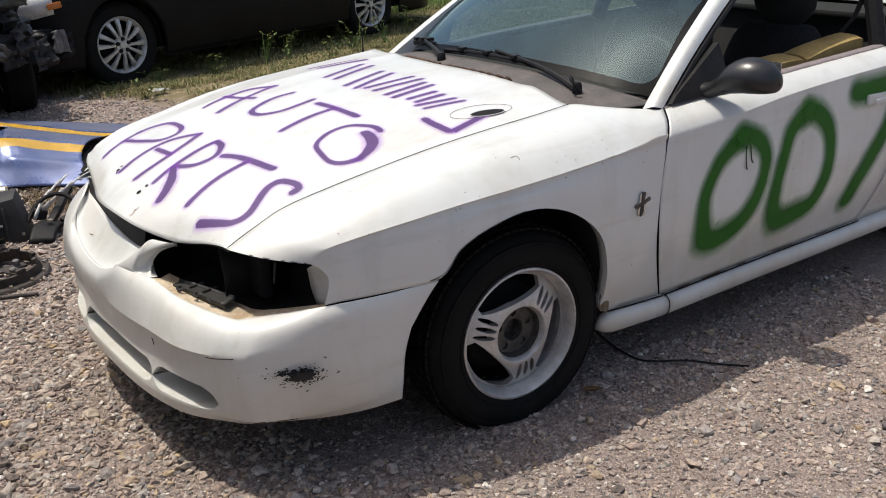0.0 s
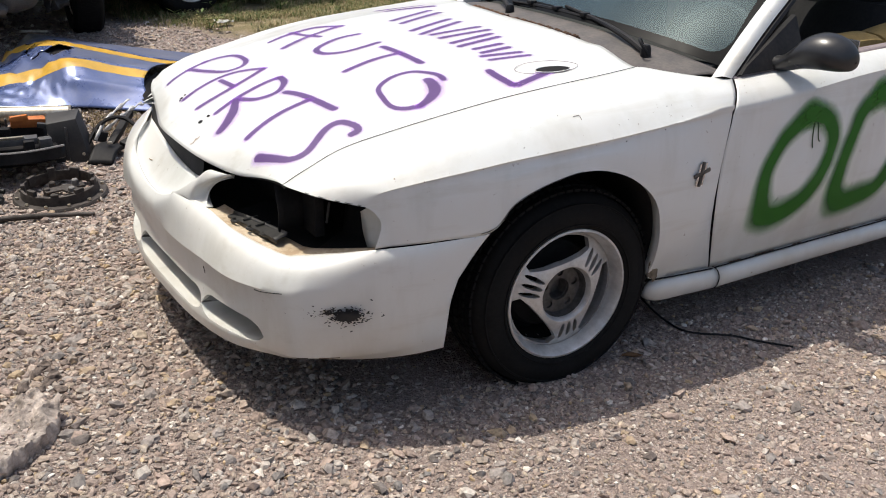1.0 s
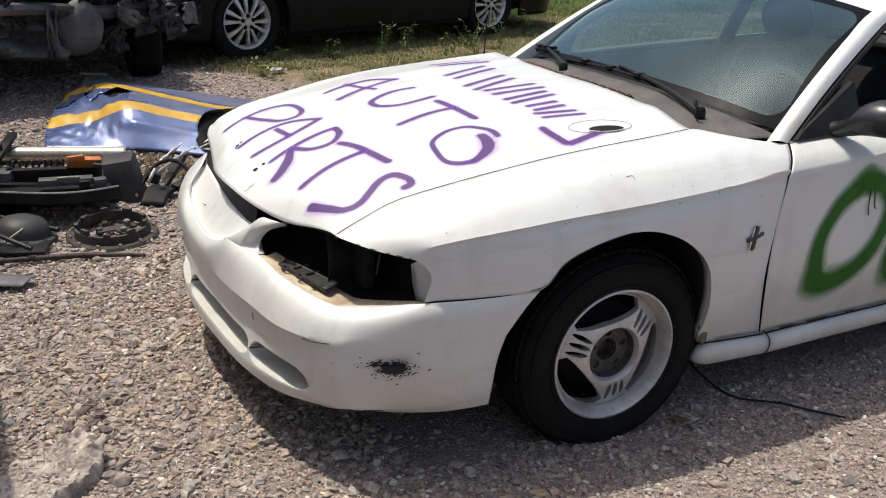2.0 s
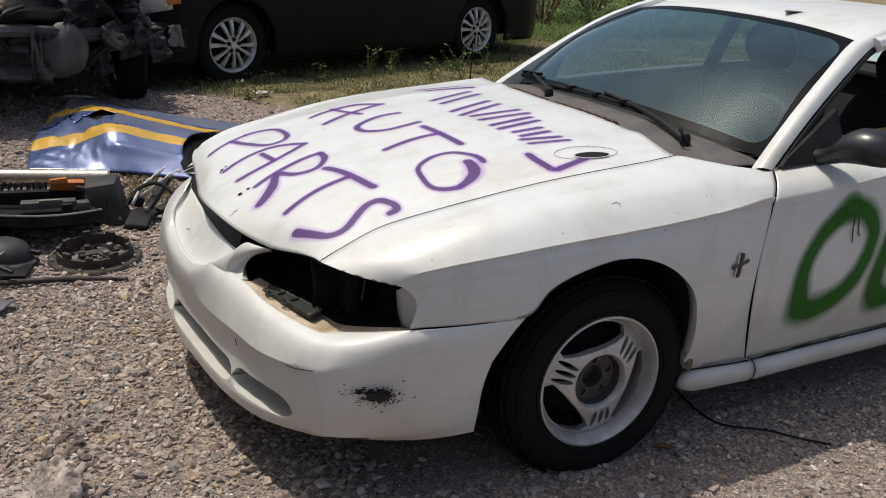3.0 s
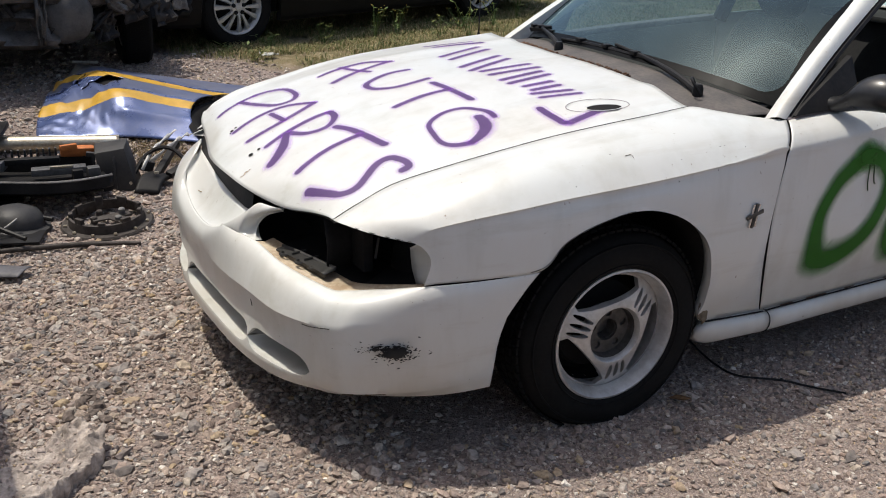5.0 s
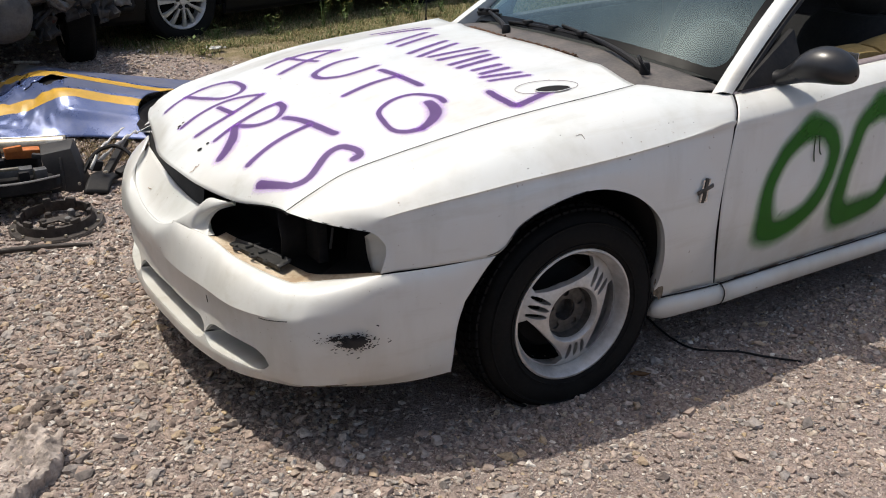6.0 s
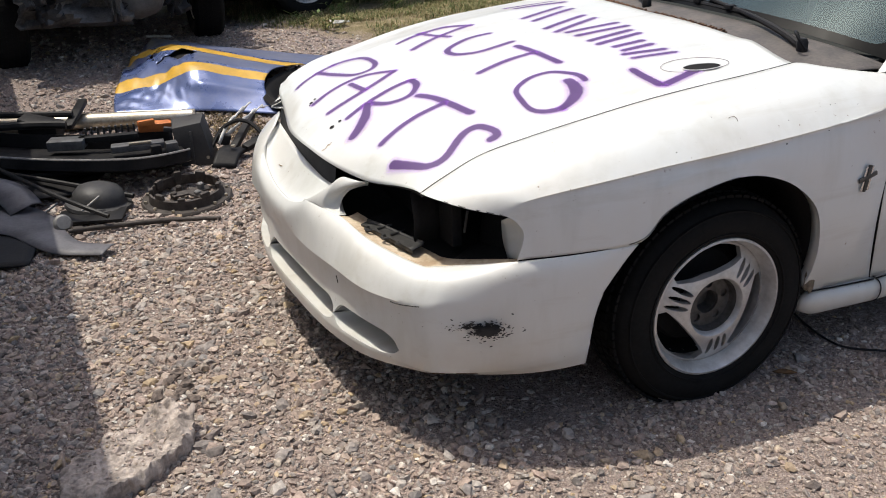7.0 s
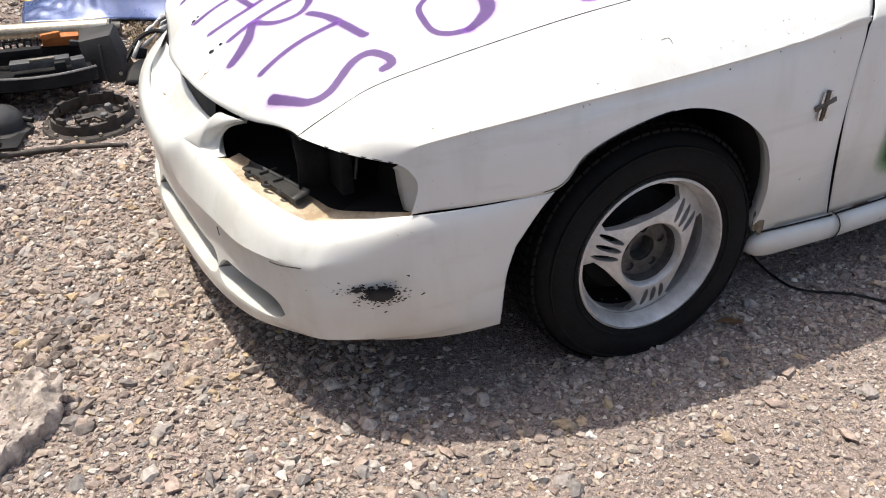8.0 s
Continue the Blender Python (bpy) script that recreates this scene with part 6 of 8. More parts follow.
clutch_ring()
rod = part("steering_rod", Geo().tube([(-1.62, 1.475, 0.030), (-1.45, 1.475, 0.022), (-1.20, 1.430, 0.018), (-0.98, 1.345, 0.016)], (0.010, 0.012, 0.012, 0.008), 10, steps=20), RING_METAL)
tagged(rod, "rusty steering rod with a ball joint lying on gravel", "rod")
part("ball_joint", Geo().lathe([(0.0, 0.022), (0.030, 0.020), (0.040, 0.008), (0.040, -0.008), (0.0, -0.014)], pose(-1.635, 1.52, 0.055, 62, 0, 14), 18), GREY_METAL, rod)
part("sleeve", Geo().tube([(-1.60, 1.475, 0.030), (-1.56, 1.475, 0.028)], 0.018, 10), RING_METAL, rod)

dome = thing("air_housing", pose(-1.455, 1.79, 0.0), "round black plastic air housing lying on gravel", "car part")
part("shell", Geo().lathe([(0.0, 0.115), (0.05, 0.112), (0.095, 0.095), (0.118, 0.065), (0.124, 0.030), (0.150, 0.022), (0.155, 0.008), (0.15, 0.0)], pose(0, 0, 0.01, 0, 6, 0), 32), GREY_PLASTIC, dome)
part("flange", Geo().box((0.30, 0.16, 0.014), pose(-0.05, -0.14, 0.020, 0, 0, -18), 0.006), BLACK_PLASTIC, dome)
for k, (a, b) in enumerate((((-0.24, -0.10, 0.06), (-0.18, -0.075, 0.085)), ((-0.09, -0.155, 0.055), (0.0, -0.12, 0.10)))):
    part("stud", Geo().tube([a, b], 0.006, 8), GREY_METAL, dome)
for k, (pts, r, label) in enumerate((([(-2.0, 2.28, 0.14), (-1.75, 2.08, 0.12), (-1.30, 1.74, 0.05)], 0.012, "long black wiper linkage bar lying across salvage"), ([(-1.86, 2.17, 0.15), (-1.63, 1.69, 0.125), (-1.445, 1.47, 0.07)], 0.011, "long black wiper linkage bar lying across salvage"), ([(-2.1, 2.20, 0.10), (-1.80, 2.16, 0.10), (-1.42, 2.10, 0.09)], 0.016, "black metal brace lying across salvage"),
                                     ([(-2.05, 2.75, 0.21), (-1.72, 2.62, 0.23), (-1.50, 2.55, 0.22)], 0.022, "black hose lying across salvage"), ([(-2.0, 2.95, 0.24), (-1.45, 2.72, 0.23)], 0.018, "black metal brace lying across salvage"))):
    tagged(part("brace_bar", Geo().tube(pts, r, 8, steps=16), BLACK_PLASTIC), label, "bar", "bars among the salvage")
b1 = part("trim_block", Geo().box((0.22, 0.10, 0.09), pose(-1.62, 2.66, 0.20, 8, 10, -32), 0.015), BLACK_PLASTIC)
tagged(b1, "black plastic trim block on the salvage heap", "car part")
b2 = part("flat_lever", Geo().box((0.05, 0.30, 0.03), pose(-1.43, 2.78, 0.215, 14, 0, -24), 0.008), BLACK_PLASTIC)
tagged(b2, "black flat arm leaning on the steel tube", "car part")
for k, (x, y, z, sx, sy, sz, r) in enumerate(((-1.98, 2.30, 0.10, 0.34, 0.20, 0.16, 20), (-1.85, 1.98, 0.07, 0.28, 0.20, 0.10, -15), (-2.0, 2.62, 0.12, 0.25, 0.3, 0.18, 8))):
    ob = part("trim_panel", Geo().box((sx, sy, sz), pose(x, y, z, 6 * k, 5, r), 0.03, 0.8), BLACK_PLASTIC)
    tagged(ob, "black broken interior trim panel on the salvage heap", "car part", "trim panels among the salvage")
under = bent_plate("under_tray", [[(-2.05, 2.52, 0.16), (-1.70, 2.44, 0.12), (-1.33, 2.22, 0.075)], [(-2.05, 2.25, 0.12), (-1.72, 2.20, 0.10), (-1.40, 2.08, 0.06)], [(-2.05, 1.92, 0.06), (-1.80, 1.90, 0.06), (-1.54, 1.93, 0.035)]], BLACK_PLASTIC, "black plastic under-tray sheet on the salvage heap", 0.006)
for k in range(4):
    part("stiffening_rib", Geo().tube([(-2.0 + 0.13 * k, 2.42 - 0.02 * k, 0.155 - 0.018 * k), (-1.96 + 0.12 * k, 2.10, 0.10 - 0.008 * k)], 0.008, 6, steps=6), BLACK_PLASTIC, under)
bent_plate("trim_sheet", [[(-2.05, 1.66, 0.035), (-1.90, 1.58, 0.03), (-1.74, 1.50, 0.02)], [(-2.05, 1.45, 0.03), (-1.92, 1.42, 0.03), (-1.76, 1.36, 0.02)], [(-2.05, 1.24, 0.025), (-1.94, 1.23, 0.02), (-1.80, 1.20, 0.015)]], BLACK_PLASTIC, "black plastic trim sheet lying on gravel", 0.008)
STRAP = worn("grey_trim_strip", (0.145, 0.14, 0.15), (0.085, 0.083, 0.09), 9.0, (0.45, 0.6))
c = cr([(-2.06, 1.78, 0.060), (-1.90, 1.74, 0.055), (-1.77, 1.60, 0.045), (-1.705, 1.425, 0.034), (-1.645, 1.305, 0.028), (-1.56, 1.235, 0.028), (-1.485, 1.180, 0.034)], 36)
w = cr(np.array([(0.17,), (0.17,), (0.12,), (0.085,), (0.070,), (0.060,), (0.058,)]), 36)
n = np.gradient(c, axis=0) * (1, 1, 0)
n = np.stack([-n[:, 1], n[:, 0], 0 * n[:, 0]], 1) / np.hypot(n[:, 0], n[:, 1])[:, None]
tagged(part("trim_strip", Geo().grid(np.array([c + n * w, c + n * w * 0.3 + (0, 0, 0.008), c - n * w * 0.4 + (0, 0, 0.007), c - n * w])), STRAP, thick=0.004), "long flat grey plastic trim strip lying on gravel", "trim strip")
c = cr([(-1.90, 2.02, 0.14), (-1.80, 1.90, 0.12), (-1.74, 1.74, 0.08)], 12)
tagged(part("trim_flap", Geo().grid(np.array([c + (-0.10, -0.02, -0.02), c + (0, 0, 0.01), c + (0.04, 0.02, 0)])), STRAP, thick=0.005), "grey curved plastic flap on the salvage heap", "trim strip")

# crumpled blue body panel with two yellow stripes
BLUE = worn("blue_car_paint", (0.085, 0.13, 0.31), (0.15, 0.18, 0.31), 5.0, (0.20, 0.36), 0.35, coat=0.5, relief=0.03)
YELLOW = worn("yellow_stripe_paint", (0.62, 0.36, 0.035), (0.45, 0.27, 0.04), 9.0, (0.35, 0.5), coat=0.2, relief=0.03)
# duller blue between the stripes; on the far part it paints in shade
DULL_BLUE = worn("dull_blue_with_shade", (0.075, 0.095, 0.18), (0.11, 0.12, 0.17), 6.0, (0.4, 0.6), coat=0.1)


def blue_panel():
    nu, nv = 97, 61
    left = cr([(-1.206, 3.01, 0.135), (-1.148, 3.29, 0.21), (-0.995, 3.69, 0.28), (-0.755, 4.255, 0.31)], nv)
    tear = cr([(-0.90, 2.885, 0.131), (-0.865, 3.182, 0.270), (-0.790, 3.574, 0.367), (-0.597, 3.93, 0.323)], nv)
    ridge = cr([(-0.669, 2.800, 0.120), (-0.690, 3.082, 0.335), (-0.591, 3.486, 0.350), (-0.426, 3.76, 0.307)], nv)
    flat = cr([(-0.430, 2.690, 0.100), (-0.395, 3.010, 0.262), (-0.330, 3.297, 0.300), (-0.169, 3.56, 0.284)], nv)
    arch = cr([(-0.16, 2.58, 0.085), (-0.120, 2.860, 0.225), (-0.039, 3.090, 0.255), (0.143, 3.36, 0.255)], nv)
    end = cr([(0.20, 2.48, 0.085), (0.24, 2.72, 0.200), (0.32, 2.93, 0.22), (0.46, 3.18, 0.235)], nv)
    p = cr(np.array([left, tear, ridge, flat, arch, end]), nu)
    for i in range(nu):
        for j in range(nv):
            u, v = i / (nu - 1), j / (nv - 1)
            crush = max(0.0, 1 - u / 0.5)
            dent = 0.008 * noise.noise((u * 6, v * 4, 0.4)) + 0.004 * noise.noise((u * 17, v * 11, 2.0)) + crush * (0.030 * abs(noise.noise((u * 9 + v * 3, v * 5, 5.0))) - 0.010 + 0.013 * noise.noise((u * 22, v * 9, 8.0)) + 0.006 * noise.noise((u * 44, v * 21, 3.0)))
            # a pressed crease along the lower edge, a fold by the tear
            fold = 0.016 * math.exp(-((v - 0.16) / 0.035) ** 2) * min(1, max(0, (u - 0.30) / 0.1)) - 0.008 * math.exp(-((u - 0.14 - 0.05 * v) / 0.03) ** 2)
            p[i, j, 2] += (dent + fold) * min(1, 6 * v, 6 * (1 - v) + 0.2)
    hub, r = np.array((-0.02, 2.79)), 0.325
    away = p[..., :2] - hub
    dist = np.hypot(away[..., 0], away[..., 1])
    cell = (p[:-1, :-1, :2] + p[1:, 1:, :2]) / 2 - hub
    gone = np.zeros((nu + 1, nv + 1), bool)
    gone[1:-1, 1:-1] = np.hypot(cell[..., 0], cell[..., 1]) < r
    quads = np.stack([gone[:-1, :-1], gone[1:, :-1], gone[:-1, 1:], gone[1:, 1:]])
    snap = quads.any(0) & ~quads.all(0)
    p[snap, :2] = hub + away[snap] / dist[snap][:, None] * r
    faces, mats = [], []
    for i in range(nu - 1):
        for j in range(nv - 1):
            u, v = (i + 0.5) / (nu - 1), (j + 0.5) / (nv - 1)
            if 0.17 < u < 0.42 and abs(v - 0.535 - 0.34 * (u - 0.26)) < 0.100 * max(0, 1 - abs(u - 0.325) / 0.085) + (0.010 if u < 0.30 else 0):
                continue
            if abs(u - 0.155 - 0.02 * math.sin(v * 40)) < 0.006 and 0.55 < v < 0.70:
                continue
            if gone[i + 1, j + 1]:
                continue
            faces.append((i * nv + j, (i + 1) * nv + j, (i + 1) * nv + j + 1, i * nv + j + 1))
            # the part beyond v 0.75 turns away: its shade is put in as dull blue
            mats.append(1 if abs(v - 0.667) < 0.044 or abs(v - 0.333) < 0.046 else (2 if 0.41 < v < 0.60 and u > 0.4 or v > 0.75 else 0))
    me = Geo().add(p.reshape(-1, 3), faces).mesh("blue_panel", angle=50)
    for mat in (BLUE, YELLOW, DULL_BLUE):
        me.materials.append(mat)
    me.polygons.foreach_set("material_index", mats)
    ob = part("body_panel", me, None, thick=0.004)
    tagged(ob, "crumpled blue car fender panel with two yellow stripes", "body panel")
    part("panel_underside", Geo().grid(p[2:62:3, 3:-2:3] - (0, 0, 0.035)), DARK_VOID, ob)
    part("hinge_tip", Geo().tube([(-0.84, 3.97, 0.375), (-0.78, 4.02, 0.36), (-0.66, 4.05, 0.345)], 0.010, 6, steps=6), STEEL, ob)
    # black liner of the wheel arch
    a = np.linspace(0, 2 * math.pi, 49)[:-1]
    rows = []
    for rr, h in ((r + 0.030, 0.160), (r + 0.002, 0.180), (r - 0.030, 0.165), (r - 0.050, 0.13), (r - 0.08, 0.095), (0.0, 0.090)):
        rows.append([(hub[0] + rr * math.cos(t), hub[1] + rr * math.sin(t), h + 0.16 * rr * math.sin(t)) for t in a])
    part("arch_liner", Geo().grid(np.array(rows), wrap_v=True), DARK_VOID, ob, "black wheel-arch liner")


blue_panel()


# plain wall whose shade falls along the yard
SHED = worn("yard_wall_paint", (0.62, 0.62, 0.60), (0.50, 0.49, 0.46), 1.5, (0.7, 0.85))
tagged(part("wall_west", Geo().box((0.12, 13.0, 2.1), pose(-2.15, 1.0, 1.05), 0.0), SHED), "plain pale yard wall", "wall", kind="structure")

# ---- paint and marks on the coupe ----
_tx = np.arange(-0.93, 0.43, 0.01)
_ty = np.array([[np.interp(x, half[:, w, 0], half[:, w, 1]) for w in range(34)] for x in _tx])
_tz = np.array([[np.interp(x, half[:, w, 0], half[:, w, 2]) for w in range(34)] for x in _tx])


def on_hood(x, y):
    k = min(max((-x - 0.25) / 0.5, 0), 1)
    x = x + 0.085 * max(0.0, y) * k * k * (3 - 2 * k)
    up = float(ajar(x, y))
    y = y / float(far(x)) if y > 0 else y
    k = min(max((x - _tx[0]) / 0.01, 0), len(_tx) - 1.001)
    i, f = int(k), k - int(k)
    a, b = np.interp(abs(y), -_ty[i], _tz[i]), np.interp(abs(y), -_ty[i + 1], _tz[i + 1])
    return float(a * (1 - f) + b * f) + up


def on_door(x, z):
    rows = DOOR_GRID
    k = float(np.interp(x, DOOR_GRID[:, 30, 0], np.arange(90)))
    i = min(int(k), 88)
    f = k - i
    a = np.interp(-z, -rows[i][:, 2], rows[i][:, 1])
    b = np.interp(-z, -rows[i + 1][:, 2], rows[i + 1][:, 1])
    return float(a * (1 - f) + b * f)


def stroke(name, points, half_width, mat, parent, surface, lift=0.003, step=0.008, taper=0.75):
    """A sprayed stroke laid on a surface; points are in the surface's own two axes; half_width may vary along it."""
    p = np.asarray(points, float)
    length = np.hypot(*np.diff(p, axis=0).T).sum()
    n = max(8, int(length / step))
    c = cr(p, n)
    wid = np.full(n, half_width) if np.ndim(half_width) == 0 else np.interp(np.linspace(0, 1, n), np.linspace(0, 1, len(half_width)), half_width)
    d = np.gradient(c, axis=0)
    d = d / (np.hypot(*d.T)[:, None] + 1e-9)
    side = np.stack([-d[:, 1], d[:, 0]], 1)
    # rounded ends: two short caps that narrow
    rows, edges = [], []
    cap = 4
    for k in range(cap, 0, -1):
        a = k / cap
        rows.append((c[0] - d[0] * wid[0] * a, side[0], wid[0] * math.sqrt(max(0.02, 1 - a * a)), a))
    rows += [(c[i], side[i], wid[i], 0.0) for i in range(n)]
    for k in range(1, cap + 1):
        a = k / cap
        rows.append((c[-1] + d[-1] * wid[-1] * a, side[-1], wid[-1] * math.sqrt(max(0.02, 1 - a * a)), a))
    across = np.linspace(-1, 1, 9)
    grid = []
    for centre, s, w, a in rows:
        line = []
        for e in across:
            q = centre + s * w * e
            line.append(surface(q[0], q[1], lift))
            edges.append(min(1.0, math.hypot(a, e * (math.sqrt(max(0.02, 1 - a * a)) if a else 1.0))))
        grid.append(line)
    me = bpy.data.meshes.new(name)
    g = Geo().grid(np.array(grid))
    me.from_pydata(np.concatenate(g.v).tolist(), [], g.f)
    me.attributes.new("edge", "FLOAT", "POINT").data.foreach_set("value", edges)
    me.polygons.foreach_set("use_smooth", [True] * len(me.polygons))
    return me


def letter(name, strokes, label, parent, mat, surface, lift=0.003):
    """All strokes of one letter in one mesh, each a hair above the one before."""
    bm = bmesh.new()
    for k, (pts, w) in enumerate(strokes):
        me = stroke("s", pts, w, mat, parent, surface, lift + 0.0006 * k)
        bm.from_mesh(me)
        bpy.data.meshes.remove(me)
    me = bpy.data.meshes.new(name)
    bm.to_mesh(me)
    bm.free()
    ob = part(name, me, mat, parent, label)
    ob.visible_shadow = False
    return ob


def hood_surface(x, y, lift):
    return (x, y, on_hood(x, y) + lift)


def door_surface(x, z, lift):
    return (x, on_door(x, z) - lift, z)


W = 0.0275
P_ = lambda ch, strokes: letter("painted_letter", strokes, "purple sprayed letter " + ch, hood, PURPLE, hood_surface)
P_("P", [([(-0.823, 0.426), (-0.743, 0.445), (-0.680, 0.447)], W * 0.85), ([(-0.680, 0.447), (-0.625, 0.429), (-0.584, 0.388), (-0.581, 0.297), (-0.614, 0.250), (-0.670, 0.264), (-0.711, 0.350), (-0.743, 0.445)], W * 0.85)])
P_("A", [([(-0.837, 0.207), (-0.735, 0.230), (-0.646, 0.214), (-0.573, 0.147)], W * 0.85), ([(-0.828, 0.082), (-0.698, 0.096), (-0.575, 0.142)], W * 0.9), ([(-0.709, 0.197), (-0.699, 0.098)], W * 0.85)])
P_("R", [([(-0.803, -0.027), (-0.712, 0.001), (-0.617, 0.016), (-0.571, 0.009)], W), ([(-0.571, 0.009), (-0.579, -0.051), (-0.626, -0.102), (-0.687, -0.087), (-0.724, -0.016)], W), ([(-0.734, -0.016), (-0.779, -0.104), (-0.836, -0.158)], (W, W * 1.7, W * 1.5))])
P_("T", [([(-0.608, -0.129), (-0.579, -0.217), (-0.555, -0.379)], W * 1.15), ([(-0.798, -0.291), (-0.689, -0.257), (-0.585, -0.254)], W)])
P_("S", [([(-0.575, -0.534), (-0.551, -0.529), (-0.551, -0.497), (-0.578, -0.458), (-0.625, -0.462), (-0.701, -0.513), (-0.751, -0.508), (-0.777, -0.468), (-0.810, -0.399)], W * 1.1)])
P_("A", [([(-0.449, 0.410), (-0.355, 0.440), (-0.251, 0.441), (-0.172, 0.380)], (W * 0.6, W * 0.9, W * 0.9, W)), ([(-0.444, 0.282), (-0.320, 0.342), (-0.172, 0.380)], W), ([(-0.345, 0.448), (-0.297, 0.295)], W * 0.9)])
P_("U", [([(-0.192, 0.195), (-0.269, 0.206), (-0.353, 0.169), (-0.384, 0.128), (-0.378, 0.074), (-0.327, 0.031), (-0.259, 0.024), (-0.196, 0.028)], W)])
P_("T", [([(-0.210, -0.031), (-0.204, -0.113), (-0.199, -0.274)], W * 1.15), ([(-0.413, -0.156), (-0.300, -0.134), (-0.209, -0.141)], W)])
P_("O", [([(-0.220, -0.450), (-0.221, -0.383), (-0.258, -0.324), (-0.324, -0.315), (-0.389, -0.352), (-0.417, -0.406), (-0.425, -0.486), (-0.400, -0.526), (-0.353, -0.543)], (W, W, W * 0.8, W * 0.8, W * 0.75, W * 0.75, W * 0.8, W, W)), ([(-0.353, -0.543), (-0.300, -0.518), (-0.268, -0.478), (-0.261, -0.425)], (W, W * 1.7, W * 1.9, W * 1.5))])
# the name on the top line, as plain sprayed bars
for a, b, off in (((0.085, 0.580), (0.285, 0.560), 0.085), ((0.005, 0.300), (0.225, 0.400), 0.075), ((-0.030, 0.085), (0.175, 0.170), 0.070), ((-0.008, -0.020), (0.185, -0.020), 0.060),
                  ((-0.012, -0.160), (0.160, -0.135), 0.050), ((0.010, -0.265), (0.115, -0.262), 0.048), ((-0.010, -0.345), (0.115, -0.375), 0.050)):
    for k in (0, 1):
        letter("painted_bar", [([(a[0], a[1] - off * k), (b[0], b[1] - off * k)], W * 1.05)], "purple sprayed bar", hood, PURPLE, hood_surface)
for a, b in (((-0.070, -0.476), (-0.064, -0.592)), ((-0.050, -0.602), (0.080, -0.572))):
    letter("painted_bar", [([a, b], W * 1.3)], "purple sprayed bar", hood, PURPLE, hood_surface)
G_ = lambda ch, strokes: letter("painted_digit", strokes, "green sprayed digit " + ch, car, GREEN, door_surface, 0.004)
GW = 0.080
G_("0", [([(0.930, 0.788), (0.860, 0.746), (0.809, 0.698), (0.762, 0.605), (0.765, 0.515), (0.800, 0.440), (0.884, 0.428), (0.970, 0.470), (1.026, 0.545), (1.058, 0.628), (1.059, 0.703), (1.011, 0.762), (0.930, 0.788)], (GW * 0.95, GW * 0.8, GW * 0.72, GW * 0.72, GW * 0.9, GW * 1.3, GW * 1.35, GW * 1.1, GW * 0.85, GW * 0.7, GW * 0.75, GW * 0.9, GW * 0.95))])
G_("0", [([(1.283, 0.820), (1.197, 0.768), (1.168, 0.693), (1.137, 0.574), (1.140, 0.480), (1.200, 0.418), (1.288, 0.422), (1.376, 0.445), (1.420, 0.525), (1.437, 0.632), (1.412, 0.732), (1.345, 0.799), (1.283, 0.820)], (GW, GW * 0.85, GW * 0.75, GW * 0.8, GW, GW * 1.3, GW * 1.3, GW * 1.1, GW * 0.9, GW * 0.8, GW * 0.9, GW, GW))])
G_("7", [([(1.573, 0.842), (1.667, 0.840), (1.835, 0.846)], GW * 1.1), ([(1.640, 0.407), (1.662, 0.484), (1.721, 0.575), (1.795, 0.670), (1.840, 0.800)], (GW * 1.25, GW * 1.15, GW, GW))])
DRIP = material("paint_drip", (0.02, 0.05, 0.015), 0.4)
for dx in (0.0, 0.020):
    pts = [door_surface(0.950 + dx, 0.755, 0.005), door_surface(0.953 + dx * 1.4, 0.70, 0.005), door_surface(0.962 + dx * 1.5, 0.665 + dx, 0.005)]
    part("paint_drip", Geo().tube(pts, 0.0022, 6, steps=8), DRIP, car)

# stub of the aerial on the far fender, beside the cowl
aerial = part("aerial", Geo().tube([(0.440, 0.755, 0.930), (0.442, 0.756, 1.02), (0.446, 0.758, 1.115)], (0.0034, 0.0026, 0.0020), 8, steps=8), BLACK_PLASTIC, car, "thin black aerial")
part("aerial_base", Geo().lathe([(0.0, 0.022), (0.004, 0.022), (0.006, 0.010), (0.009, 0.002), (0.010, -0.020)], pose(0.440, 0.755, 0.950), 14), BLACK_PLASTIC, aerial)

# oval cable hole in the hood, with its scribed ring
cx, cy = 0.105, -0.535
ring = [hood_surface(cx + 0.100 * math.cos(t) + 0.02 * math.sin(t), cy + 0.045 * math.sin(t) - 0.030 * math.cos(t), 0.003) for t in np.linspace(0, 2 * math.pi, 49)]
part("hole_ring", Geo().tube(ring, 0.0009, 5, caps=False), FELT, hood)
# the hood is not cut: a dark patch on it paints the hole's shade
hole = [hood_surface(0.112 + 0.056 * math.cos(t) + 0.006 * math.sin(t), -0.558 + 0.024 * math.sin(t) - 0.016 * math.cos(t), 0.0035) for t in np.linspace(0, 2 * math.pi, 25)[:-1]]
part("hood_hole", Geo().add(hole, [tuple(range(24))]), DARK_VOID, hood, "dark oval patch that paints the shade in a hood hole")
lip_g = Geo().tube(hole + hole[:1], 0.0016, 6, caps=False)
part("hole_lip", lip_g, PAINT, hood)
# small badge holes, likewise painted as dark discs on the skin
for x, y, r in ((-0.852, -0.012, 0.0075), (-0.824, -0.009, 0.0055), (-0.838, 0.232, 0.006), (-0.822, 0.241, 0.0045), (-0.846, 0.222, 0.0035)):
    pts = [hood_surface(x + r * math.cos(t), y + r * 1.3 * math.sin(t), 0.002) for t in np.linspace(0, 2 * math.pi, 13)[:-1]]
    part("badge_hole", Geo().add(pts, [tuple(range(12))]), DARK_VOID, hood)

